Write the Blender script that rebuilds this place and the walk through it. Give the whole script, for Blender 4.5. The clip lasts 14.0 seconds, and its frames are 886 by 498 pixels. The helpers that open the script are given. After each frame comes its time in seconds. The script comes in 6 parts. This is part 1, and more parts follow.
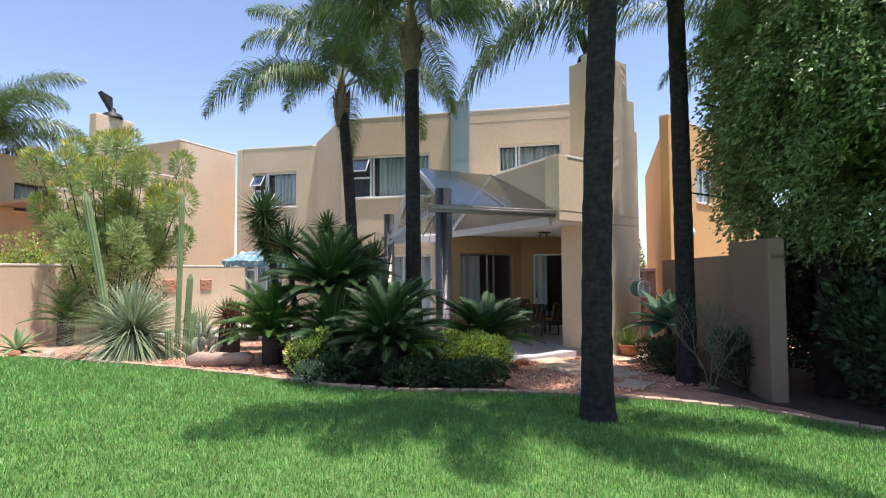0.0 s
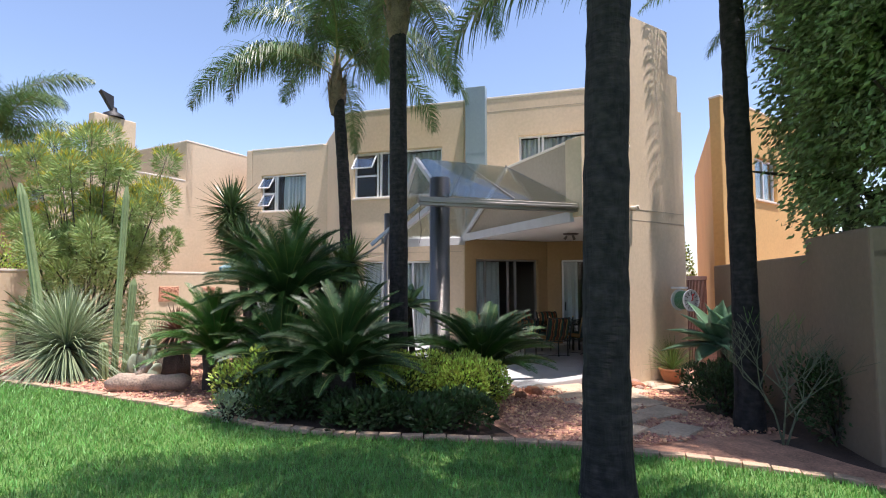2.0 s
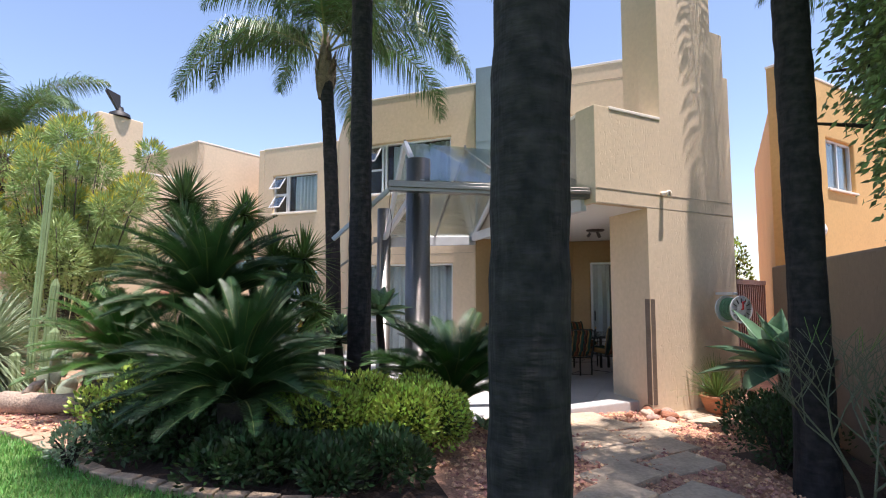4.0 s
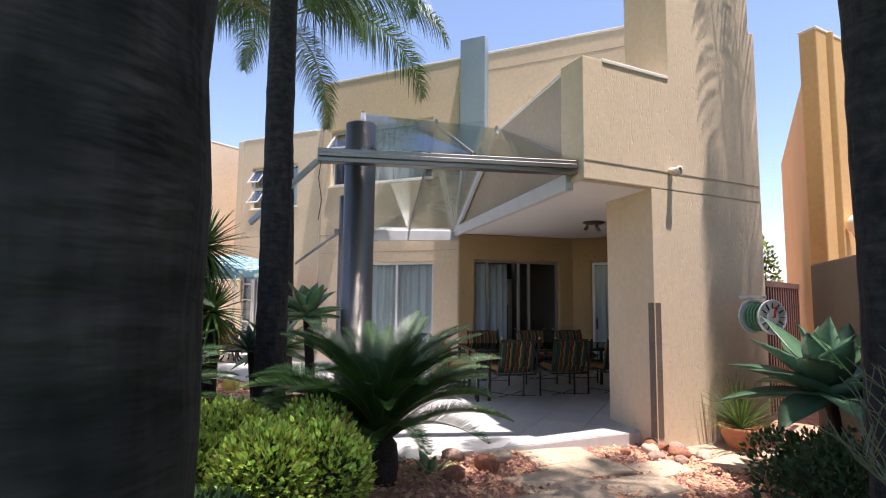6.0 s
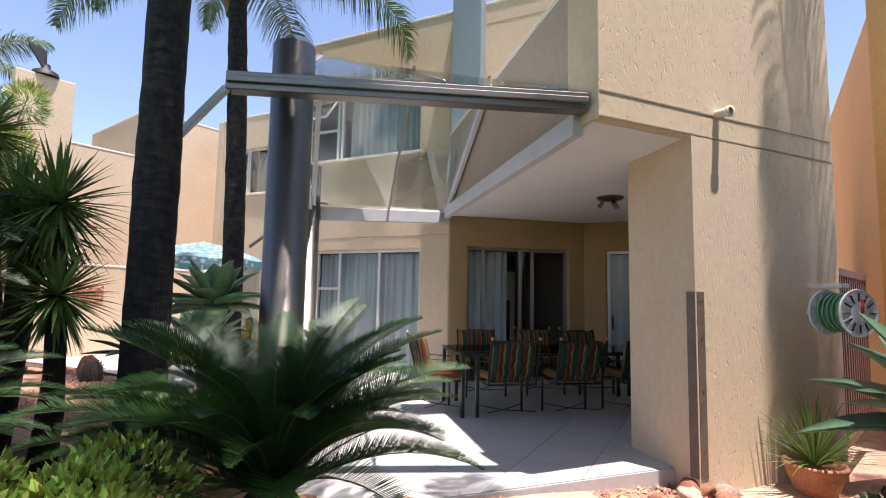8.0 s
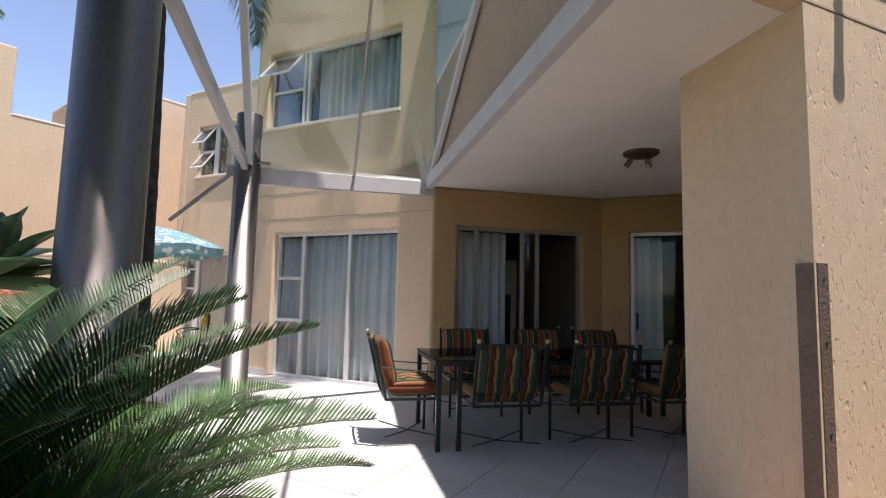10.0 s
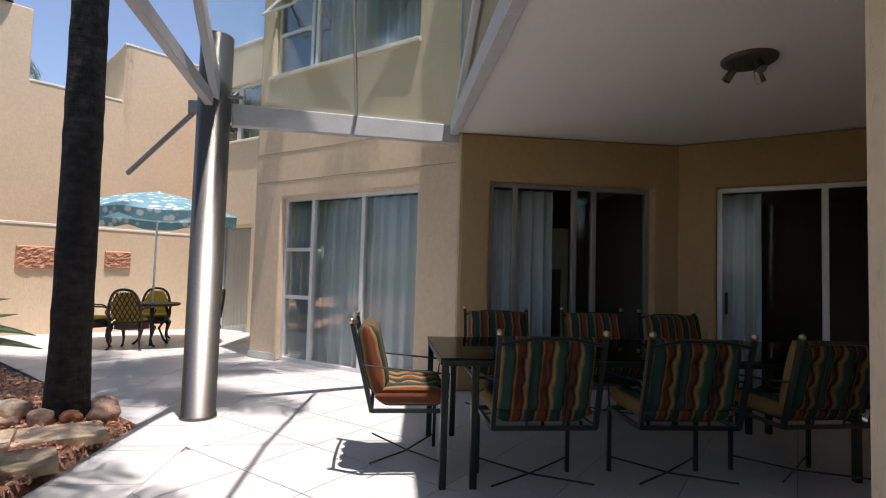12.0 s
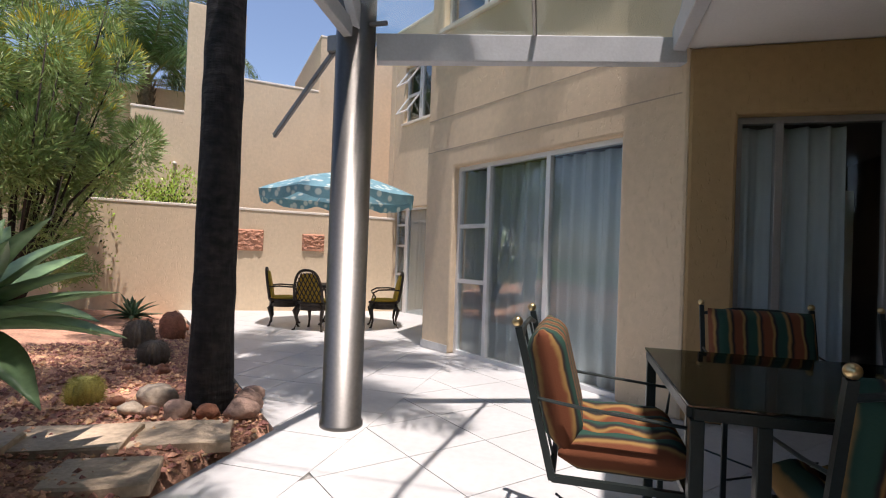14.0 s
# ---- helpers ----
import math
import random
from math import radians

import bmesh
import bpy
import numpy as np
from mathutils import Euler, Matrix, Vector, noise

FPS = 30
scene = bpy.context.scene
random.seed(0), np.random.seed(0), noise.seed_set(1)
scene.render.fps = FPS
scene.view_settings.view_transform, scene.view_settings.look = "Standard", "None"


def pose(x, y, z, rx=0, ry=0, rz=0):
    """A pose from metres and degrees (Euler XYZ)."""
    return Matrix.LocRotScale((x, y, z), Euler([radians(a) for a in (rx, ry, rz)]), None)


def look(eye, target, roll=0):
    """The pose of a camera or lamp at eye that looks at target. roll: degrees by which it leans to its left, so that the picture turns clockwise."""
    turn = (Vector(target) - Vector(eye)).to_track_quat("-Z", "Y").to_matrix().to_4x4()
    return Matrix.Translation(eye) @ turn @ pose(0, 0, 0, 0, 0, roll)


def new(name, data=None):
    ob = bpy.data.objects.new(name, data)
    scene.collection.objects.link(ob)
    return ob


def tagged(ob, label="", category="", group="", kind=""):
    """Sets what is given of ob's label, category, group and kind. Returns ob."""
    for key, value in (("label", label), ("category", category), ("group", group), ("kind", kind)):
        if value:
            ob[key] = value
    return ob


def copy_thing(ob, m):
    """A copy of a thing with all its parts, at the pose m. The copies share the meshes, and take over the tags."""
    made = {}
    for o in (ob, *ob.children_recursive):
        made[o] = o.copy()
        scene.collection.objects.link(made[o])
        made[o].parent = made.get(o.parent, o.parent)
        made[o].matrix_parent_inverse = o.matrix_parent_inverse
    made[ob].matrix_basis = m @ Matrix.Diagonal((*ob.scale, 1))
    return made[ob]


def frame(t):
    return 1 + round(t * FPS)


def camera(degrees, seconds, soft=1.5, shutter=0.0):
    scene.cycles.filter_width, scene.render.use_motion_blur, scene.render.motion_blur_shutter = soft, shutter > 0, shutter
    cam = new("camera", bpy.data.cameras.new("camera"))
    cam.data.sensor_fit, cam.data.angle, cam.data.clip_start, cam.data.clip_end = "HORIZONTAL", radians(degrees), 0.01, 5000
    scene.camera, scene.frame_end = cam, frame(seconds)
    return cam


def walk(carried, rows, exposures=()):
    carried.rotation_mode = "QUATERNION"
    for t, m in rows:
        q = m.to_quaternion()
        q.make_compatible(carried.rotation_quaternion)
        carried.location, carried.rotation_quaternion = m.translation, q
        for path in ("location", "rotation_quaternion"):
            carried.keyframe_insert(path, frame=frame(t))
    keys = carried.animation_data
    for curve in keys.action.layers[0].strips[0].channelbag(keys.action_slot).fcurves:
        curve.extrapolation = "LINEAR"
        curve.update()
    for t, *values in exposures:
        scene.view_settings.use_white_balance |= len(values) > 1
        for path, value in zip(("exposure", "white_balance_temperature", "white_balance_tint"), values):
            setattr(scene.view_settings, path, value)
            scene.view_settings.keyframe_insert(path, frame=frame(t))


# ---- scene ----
cam = camera(81.8, 14.0, 1.1)
METRES, EYE, TILT, LEAN, TURN = 12.3, 1.894, 0.0, 0.0, -26.9
ROWS = [
    (0.0, 0.0, 0.0, 0.0, 0.01, 2.38, 0.32),
    (0.5, 0.0154, 0.0399, -0.0013, 1.15, 2.8, 0.22),
    (1.0, 0.0329, 0.0785, -0.0044, 2.44, 3.09, 0.17),
    (1.5, 0.0508, 0.1158, -0.006, 3.4, 3.37, 0.13),
    (2.0, 0.0689, 0.1512, -0.008, 4.95, 3.65, 0.1),
    (4.5, 0.1561, 0.3276, -0.0164, 11.51, 4.84, -0.26),
    (5.0, 0.1659, 0.3634, -0.0176, 11.97, 5.14, -0.39),
    (5.5, 0.1745, 0.3969, -0.02, 12.29, 5.36, -0.46),
    (6.0, 0.183, 0.4291, -0.0221, 12.49, 5.33, -0.69),
    (6.5, 0.1889, 0.4616, -0.0245, 12.7, 5.22, -0.85),
    (7.0, 0.1934, 0.4947, -0.0261, 13.13, 5.21, -0.94),
    (9.5, 0.1788, 0.6828, -0.0434, 14.43, 5.67, -1.36),
    (10.0, 0.1807, 0.7197, -0.0437, 14.54, 5.47, -1.38),
    (10.5, 0.1809, 0.7521, -0.0447, 14.78, 5.43, -1.49),
    (11.0, 0.1831, 0.784, -0.0475, 15.74, 4.95, -1.45),
    (11.5, 0.1812, 0.8138, -0.0484, 17.5, 3.95, -1.55),
    (12.0, 0.1735, 0.8423, -0.0475, 20.66, 2.92, -1.65),
    (12.5, 0.166, 0.8688, -0.0498, 25.7, 2.25, -1.7),
    (13.0, 0.1552, 0.8935, -0.0531, 30.74, 1.74, -1.78),
    (13.5, 0.1396, 0.9187, -0.054, 36.21, 1.35, -1.98),
    (14.0, 0.1226, 0.9431, -0.0533, 41.81, 0.77, -2.1),
]
walk(cam, [(t, pose(0, 0, EYE, TILT, LEAN, TURN) @ pose(METRES * x, METRES * y, METRES * z, 90 + pitch, roll, yaw)) for t, x, y, z, yaw, pitch, roll in ROWS],
     [(0.0, 0.84, 6450, 20), (5.0, 1.0, 6500, 21), (8.0, 1.0, 6600, 22), (10.5, 0.73, 6700, 21), (12.0, 0.55, 6600, 19), (14.0, 0.44, 6600, 19)])

# ---- world, sun, exposure ----
SUN = Vector((0.12, -0.19, 1.0)).normalized()
world = bpy.data.worlds.new("sky")
scene.world = world
world.use_nodes = True
wn = world.node_tree
sky = wn.nodes.new("ShaderNodeTexSky")
sky.sky_type, sky.sun_disc = "NISHITA", False
sky.sun_elevation = math.asin(SUN.z)
sky.sun_rotation = math.atan2(SUN.x, SUN.y)
sky.air_density, sky.dust_density, sky.ozone_density = 1.0, 0.6, 0.7
wn.links.new(sky.outputs[0], wn.nodes["Background"].inputs[0])
wn.nodes["Background"].inputs[1].default_value = 0.130
sun_data = bpy.data.lights.new("sun", "SUN")
sun_data.energy, sun_data.angle, sun_data.color = 4.9, radians(0.6), (1.0, 0.96, 0.9)
sun = new("sun", sun_data)
sun.matrix_world = look(SUN * 60, (0, 0, 0))


# ---- materials ----
def mat(name, colour, rough=0.8, metal=0.0, vary=0.25, scale=6.0, fine=60.0, bump=0.3, bump_scale=None, dark=None, coat=0.0, random_hue=0.0, spread=0.02, sss=0.0):
    """A surface with colour variation at two scales and fine relief, in metres."""
    m = bpy.data.materials.new(name)
    m.use_nodes = True
    nt = m.node_tree
    n, l = nt.nodes, nt.links
    b = n["Principled BSDF"]
    b.inputs["Roughness"].default_value = rough
    b.inputs["Metallic"].default_value = metal
    b.inputs["Coat Weight"].default_value = coat
    geo = n.new("ShaderNodeNewGeometry")
    big, small = n.new("ShaderNodeTexNoise"), n.new("ShaderNodeTexNoise")
    big.inputs["Scale"].default_value, big.inputs["Detail"].default_value = scale, 4
    small.inputs["Scale"].default_value, small.inputs["Detail"].default_value = fine, 3
    for tex in (big, small):
        l.new(geo.outputs["Position"], tex.inputs["Vector"])
    add = n.new("ShaderNodeMath")
    add.operation = "ADD"
    l.new(big.outputs[0], add.inputs[0])
    l.new(small.outputs[0], add.inputs[1])
    ramp = n.new("ShaderNodeMapRange")
    ramp.inputs["From Min"].default_value, ramp.inputs["From Max"].default_value = 0.7, 1.3
    ramp.inputs["To Min"].default_value, ramp.inputs["To Max"].default_value = 0.0, 1.0
    l.new(add.outputs[0], ramp.inputs["Value"])
    mix = n.new("ShaderNodeMix")
    mix.data_type = "RGBA"
    low = dark if dark else tuple(c * (1 - vary) for c in colour)
    mix.inputs[6].default_value, mix.inputs[7].default_value = (*low, 1), (*[min(1, c * (1 + vary * 0.4)) for c in colour], 1)
    l.new(ramp.outputs[0], mix.inputs[0])
    out = mix.outputs[2]
    if random_hue:
        hsv = n.new("ShaderNodeHueSaturation")
        wide = n.new("ShaderNodeMapRange")
        wide.inputs["To Min"].default_value, wide.inputs["To Max"].default_value = 1 - random_hue, 1 + random_hue
        l.new(geo.outputs["Random Per Island"], wide.inputs["Value"])
        l.new(wide.outputs[0], hsv.inputs["Value"])
        hue = n.new("ShaderNodeMapRange")
        hue.inputs["To Min"].default_value, hue.inputs["To Max"].default_value = 0.5 - spread, 0.5 + spread
        l.new(geo.outputs["Random Per Island"], hue.inputs["Value"])
        l.new(hue.outputs[0], hsv.inputs["Hue"])
        l.new(out, hsv.inputs["Color"])
        out = hsv.outputs[0]
    l.new(out, b.inputs["Base Color"])
    if bump:
        bp = n.new("ShaderNodeBump")
        bp.inputs["Strength"].default_value = bump
        bp.inputs["Distance"].default_value = 0.02
        src = small
        if bump_scale:
            src = n.new("ShaderNodeTexNoise")
            src.inputs["Scale"].default_value, src.inputs["Detail"].default_value = bump_scale, 4
            l.new(geo.outputs["Position"], src.inputs["Vector"])
        l.new(src.outputs[0], bp.inputs["Height"])
        l.new(bp.outputs[0], b.inputs["Normal"])
    return m


def leaf_mat(name, colour, vary=0.3, rough=0.45, through_light=0.25, spread=0.03):
    """Foliage: a slightly glossy blade that lets some light through."""
    m = mat(name, colour, rough, vary=0.3, scale=2.5, fine=25, bump=0.0, random_hue=vary, spread=spread)
    nt = m.node_tree
    n, l = nt.nodes, nt.links
    b = n["Principled BSDF"]
    tr = n.new("ShaderNodeBsdfTranslucent")
    src = b.inputs["Base Color"].links[0].from_socket
    l.new(src, tr.inputs[0])
    ms = n.new("ShaderNodeMixShader")
    ms.inputs[0].default_value = through_light
    l.new(b.outputs[0], ms.inputs[1])
    l.new(tr.outputs[0], ms.inputs[2])
    l.new(ms.outputs[0], n["Material Output"].inputs[0])
    return m


def stucco(name, colour):
    """Painted textured plaster with small pits and dribbled worm marks."""
    m = mat(name, colour, 0.92, vary=0.10, scale=0.8, fine=14, bump=0.0)
    nt = m.node_tree
    n, l = nt.nodes, nt.links
    geo = n.new("ShaderNodeNewGeometry")
    fine, pits, stretch = n.new("ShaderNodeTexNoise"), n.new("ShaderNodeTexNoise"), n.new("ShaderNodeMapping")
    fine.inputs["Scale"].default_value, fine.inputs["Detail"].default_value = 90, 4
    stretch.inputs["Scale"].default_value = (1.0, 1.0, 0.35)
    pits.inputs["Scale"].default_value, pits.inputs["Detail"].default_value = 38, 2
    l.new(geo.outputs["Position"], fine.inputs["Vector"])
    l.new(geo.outputs["Position"], stretch.inputs["Vector"])
    l.new(stretch.outputs[0], pits.inputs["Vector"])
    cut = n.new("ShaderNodeMapRange")
    cut.inputs["From Min"].default_value, cut.inputs["From Max"].default_value = 0.30, 0.40
    l.new(pits.outputs[0], cut.inputs["Value"])
    add = n.new("ShaderNodeMath")
    add.operation = "MULTIPLY_ADD"
    add.inputs[1].default_value = 0.35
    l.new(fine.outputs[0], add.inputs[0])
    l.new(cut.outputs[0], add.inputs[2])
    bp = n.new("ShaderNodeBump")
    bp.inputs["Strength"].default_value, bp.inputs["Distance"].default_value = 0.45, 0.008
    l.new(add.outputs[0], bp.inputs["Height"])
    l.new(bp.outputs[0], n["Principled BSDF"].inputs["Normal"])
    return m


def glass_mat(name, tint=(0.95, 0.98, 0.97), gloss=0.0):
    """Thin clear glazing: see-through with a mirror sheen that grows at grazing angles."""
    m = bpy.data.materials.new(name)
    m.use_nodes = True
    n, l = m.node_tree.nodes, m.node_tree.links
    n.remove(n["Principled BSDF"])
    see, shine, fres, ms = n.new("ShaderNodeBsdfTransparent"), n.new("ShaderNodeBsdfGlossy"), n.new("ShaderNodeFresnel"), n.new("ShaderNodeMixShader")
    see.inputs[0].default_value = (*tint, 1)
    shine.inputs["Roughness"].default_value = 0.02
    fres.inputs[0].default_value = 1.4
    boost = n.new("ShaderNodeMath")
    boost.operation = "MULTIPLY_ADD"
    boost.inputs[1].default_value, boost.inputs[2].default_value = 0.6, gloss
    boost.use_clamp = True
    l.new(fres.outputs[0], boost.inputs[0])
    l.new(boost.outputs[0], ms.inputs[0])
    l.new(see.outputs[0], ms.inputs[1])
    l.new(shine.outputs[0], ms.inputs[2])
    l.new(ms.outputs[0], n["Material Output"].inputs[0])
    return m


TAN = stucco("tan_stucco", (0.67, 0.525, 0.362))
# patio shade is mixed into this ochre, so it sits darker than the paint
SHADED_OCHRE = stucco("shaded_ochre_stucco", (0.40, 0.265, 0.13))
ORANGE = stucco("orange_stucco", (0.64, 0.39, 0.15))
# side wall's deep shade under the fig is put into this dark stucco
SHADED_SIDEWALL = stucco("shade_darkened_stucco", (0.23, 0.17, 0.115))
# darker copy of the tan plaster: carries the parapet's shade, serves roofs too
GREY_SHADETAN = stucco("grey_shaded_tan_stucco", (0.42, 0.34, 0.26))
# pale paint for sills and spouts, and for the sunlight on parapet tops
CAPWHITE = mat("pale_paint_and_sunlit_cap", (0.78, 0.70, 0.60), 0.85, vary=0.12, scale=3, fine=40, bump=0.15)
CEILING = mat("white_ceiling_paint", (0.80, 0.79, 0.77), 0.9, vary=0.05, scale=1.5, fine=60, bump=0.1)
TILE = mat("white_porcelain_tile", (0.54, 0.53, 0.515), 0.38, vary=0.10, scale=2.2, fine=18, bump=0.02)
GROUT = mat("grey_grout", (0.36, 0.34, 0.31), 0.9, vary=0.3, scale=8, fine=80)
STEEL = mat("brushed_stainless_steel", (0.26, 0.245, 0.225), 0.43, 1.0, vary=0.12, scale=3, fine=40, bump=0.02)
GREYSTEEL = mat("grey_painted_steel", (0.55, 0.56, 0.58), 0.45, 0.0, vary=0.1, scale=5, fine=50, bump=0.05)
DARKSTEEL = mat("dark_painted_steel", (0.035, 0.035, 0.037), 0.4, 0.3, vary=0.2, scale=8, fine=80, bump=0.05)
ALU = mat("silver_aluminium", (0.72, 0.72, 0.72), 0.42, 0.35, vary=0.08, scale=5, fine=60, bump=0.02)
DULLALU = mat("dull_grey_aluminium", (0.30, 0.285, 0.27), 0.42, 0.4, vary=0.12, scale=5, fine=60, bump=0.02)
BRONZE = mat("bronze_anodised_aluminium", (0.085, 0.068, 0.056), 0.4, 0.4, vary=0.15, scale=5, fine=60, bump=0.02)
GLASS = glass_mat("window_glass")
ROOFGLASS = glass_mat("canopy_glass", (0.90, 0.95, 0.94), 0.02)
CURTAIN = mat("sheer_grey_curtain", (0.60, 0.62, 0.65), 0.9, vary=0.1, scale=3, fine=90, bump=0.1)
# unlit rooms: their dimness is put into this dark plaster colour
DIM_INSIDE = mat("dimmed_interior_plaster", (0.17, 0.14, 0.12), 0.9, vary=0.1, scale=1, fine=20, bump=0.05)
FLUE = mat("blue_grey_flue_paint", (0.24, 0.31, 0.34), 0.5, 0.2, vary=0.12, scale=2, fine=30, bump=0.05)
BLACK = mat("matt_black_metal", (0.012, 0.012, 0.013), 0.55, 0.2, vary=0.3, scale=6, fine=50)
WOOD = mat("red_brown_slat_wood", (0.11, 0.045, 0.03), 0.6, vary=0.35, scale=6, fine=60)
GRASS = leaf_mat("lawn_grass", (0.165, 0.365, 0.085), 0.25, 0.55, 0.35, 0.02)
SOIL = mat("lawn_soil", (0.10, 0.20, 0.04), 0.95, vary=0.5, scale=5, fine=90, bump=0.6)
GRAVEL = mat("red_laterite_gravel", (0.56, 0.30, 0.195), 0.9, vary=0.5, scale=4, fine=38, bump=0.8, bump_scale=45)
DARKBED = mat("leaf_litter_soil", (0.075, 0.045, 0.03), 0.95, vary=0.5, scale=4, fine=40, bump=0.8)
PAVER = mat("buff_sandstone_paver", (0.52, 0.40, 0.28), 0.85, vary=0.3, scale=3, fine=30, bump=0.3)


# ---- mesh helpers ----
def finish(name, bm, material, parent=None, smooth=False):
    """Link a bmesh as one mesh object."""
    me = bpy.data.meshes.new(name)
    bm.normal_update()
    bm.to_mesh(me)
    bm.free()
    for mm in material if isinstance(material, (list, tuple)) else [material]:
        me.materials.append(mm)
    if smooth:
        me.polygons.foreach_set("use_smooth", [True] * len(me.polygons))
    ob = new(name, me)
    if parent:
        ob.parent = parent
    return ob


def raw(name, verts, faces, material, parent=None, smooth=False, mats=None):
    me = bpy.data.meshes.new(name)
    me.from_pydata(verts, [], faces)
    for mm in material if isinstance(material, (list, tuple)) else [material]:
        me.materials.append(mm)
    if mats:
        me.polygons.foreach_set("material_index", mats)
    if smooth:
        me.polygons.foreach_set("use_smooth", [True] * len(me.polygons))
    me.update()
    ob = new(name, me)
    if parent:
        ob.parent = parent
    return ob


def part(name, bm, material, parent, label="", smooth=False):
    ob = finish(name, bm, material, parent, smooth)
    return tagged(ob, label) if label else ob


def thing(name, x, y, z, label, category, group="", turn=0.0, kind=""):
    ob = new(name)
    ob.empty_display_size = 0.1
    ob.matrix_basis = pose(x, y, z, 0, 0, turn)
    return tagged(ob, label, category, group, kind)


def box(bm, x0, x1, y0, y1, z0, z1, m=None, bevel=0.0):
    t = Matrix.Translation(((x0 + x1) / 2, (y0 + y1) / 2, (z0 + z1) / 2)) @ Matrix.Diagonal((x1 - x0, y1 - y0, z1 - z0, 1))
    r = bmesh.ops.create_cube(bm, size=1, matrix=(m @ t) if m else t)
    if bevel:
        es = list({e for v in r["verts"] for e in v.link_edges})
        bmesh.ops.bevel(bm, geom=es, offset=bevel, segments=2, affect="EDGES", profile=0.5)
    return bm


def boxed(*a, **k):
    return box(bmesh.new(), *a, **k)


def tube(bm, pts, radius, sides=8, caps=True):
    """A round bar through points; radius is one number or one for each point."""
    pts = [Vector(p) for p in pts]
    rs = radius if isinstance(radius, (list, tuple)) else [radius] * len(pts)
    rings = []
    up = Vector((0, 0, 1))
    for i, p in enumerate(pts):
        d = (pts[min(i + 1, len(pts) - 1)] - pts[max(i - 1, 0)]).normalized()
        a = d.cross(up if abs(d.z) < 0.95 else Vector((1, 0, 0))).normalized()
        b = d.cross(a)
        rings.append([bm.verts.new(p + (a * math.cos(k * math.tau / sides) + b * math.sin(k * math.tau / sides)) * rs[i]) for k in range(sides)])
    for q, w in zip(rings, rings[1:]):
        for k in range(sides):
            bm.faces.new((q[k], q[(k + 1) % sides], w[(k + 1) % sides], w[k]))
    if caps:
        bm.faces.new(rings[0][::-1])
        bm.faces.new(rings[-1])
    return bm


def tubed(*a, **k):
    bm = tube(bmesh.new(), *a, **k)
    bmesh.ops.recalc_face_normals(bm, faces=bm.faces)
    return bm


def lathe(bm, profile, sides=24, m=None):
    """A turned shape from (radius, height) pairs."""
    rings = []
    for r, z in profile:
        ring = [Vector((r * math.cos(k * math.tau / sides), r * math.sin(k * math.tau / sides), z)) for k in range(sides)]
        rings.append([bm.verts.new(m @ v if m else v) for v in ring])
    for q, w in zip(rings, rings[1:]):
        for k in range(sides):
            bm.faces.new((q[k], q[(k + 1) % sides], w[(k + 1) % sides], w[k]))
    return bm


def frame_at(p, ang, z=0.0):
    """A wall's own axes: x along it, y into it, z up."""
    return pose(p[0], p[1], z, 0, 0, ang)


def along(p0, p1):
    return math.hypot(p1[0] - p0[0], p1[1] - p0[1]), math.degrees(math.atan2(p1[1] - p0[1], p1[0] - p0[0]))


def wall(name, p0, ang, length, z0, z1, thick, material, openings=(), label="", steps=None, parent=None, kind="structure", cat="wall", soft=0.03):
    """A wall with openings cut through. openings: (s0, s1, z0, z1). steps: its top as (s, z) pairs, each top holding from s on."""
    ss = sorted({0.0, length, *[v for o in openings for v in o[:2]], *([s for s, _ in steps] if steps else [])})
    zs = sorted({z0, z1, *[v for o in openings for v in o[2:]], *([z for _, z in steps] if steps else [])})
    ss, zs = [s for s in ss if 0 <= s <= length], [z for z in zs if z0 <= z <= z1]
    def solid(i, k):
        if not (0 <= i < len(ss) - 1 and 0 <= k < len(zs) - 1):
            return False
        s, z = (ss[i] + ss[i + 1]) / 2, (zs[k] + zs[k + 1]) / 2
        if steps and z > [t for q, t in steps if q <= s][-1]:
            return False
        return not any(a < s < b and c < z < d for a, b, c, d in openings)
    bm = bmesh.new()
    vs = {}
    def v(i, k, d):
        if (i, k, d) not in vs:
            vs[i, k, d] = bm.verts.new((ss[i], thick * d, zs[k]))
        return vs[i, k, d]
    for i in range(len(ss) - 1):
        for k in range(len(zs) - 1):
            if not solid(i, k):
                continue
            bm.faces.new((v(i, k, 0), v(i + 1, k, 0), v(i + 1, k + 1, 0), v(i, k + 1, 0)))
            bm.faces.new((v(i, k, 1), v(i, k + 1, 1), v(i + 1, k + 1, 1), v(i + 1, k, 1)))
            if not solid(i - 1, k):
                bm.faces.new((v(i, k, 0), v(i, k + 1, 0), v(i, k + 1, 1), v(i, k, 1)))
            if not solid(i + 1, k):
                bm.faces.new((v(i + 1, k, 0), v(i + 1, k, 1), v(i + 1, k + 1, 1), v(i + 1, k + 1, 0)))
            if not solid(i, k - 1):
                bm.faces.new((v(i, k, 0), v(i, k, 1), v(i + 1, k, 1), v(i + 1, k, 0)))
            if not solid(i, k + 1):
                bm.faces.new((v(i, k + 1, 0), v(i + 1, k + 1, 0), v(i + 1, k + 1, 1), v(i, k + 1, 1)))
    ob = finish(name, bm, material, parent)
    ob.matrix_basis = frame_at(p0, ang)
    bv = ob.modifiers.new("soft_edges", "BEVEL")
    bv.width, bv.segments, bv.limit_method = soft, 2, "ANGLE"
    bv.harden_normals = False
    if kind:
        tagged(ob, label, cat, kind=kind)
    return ob


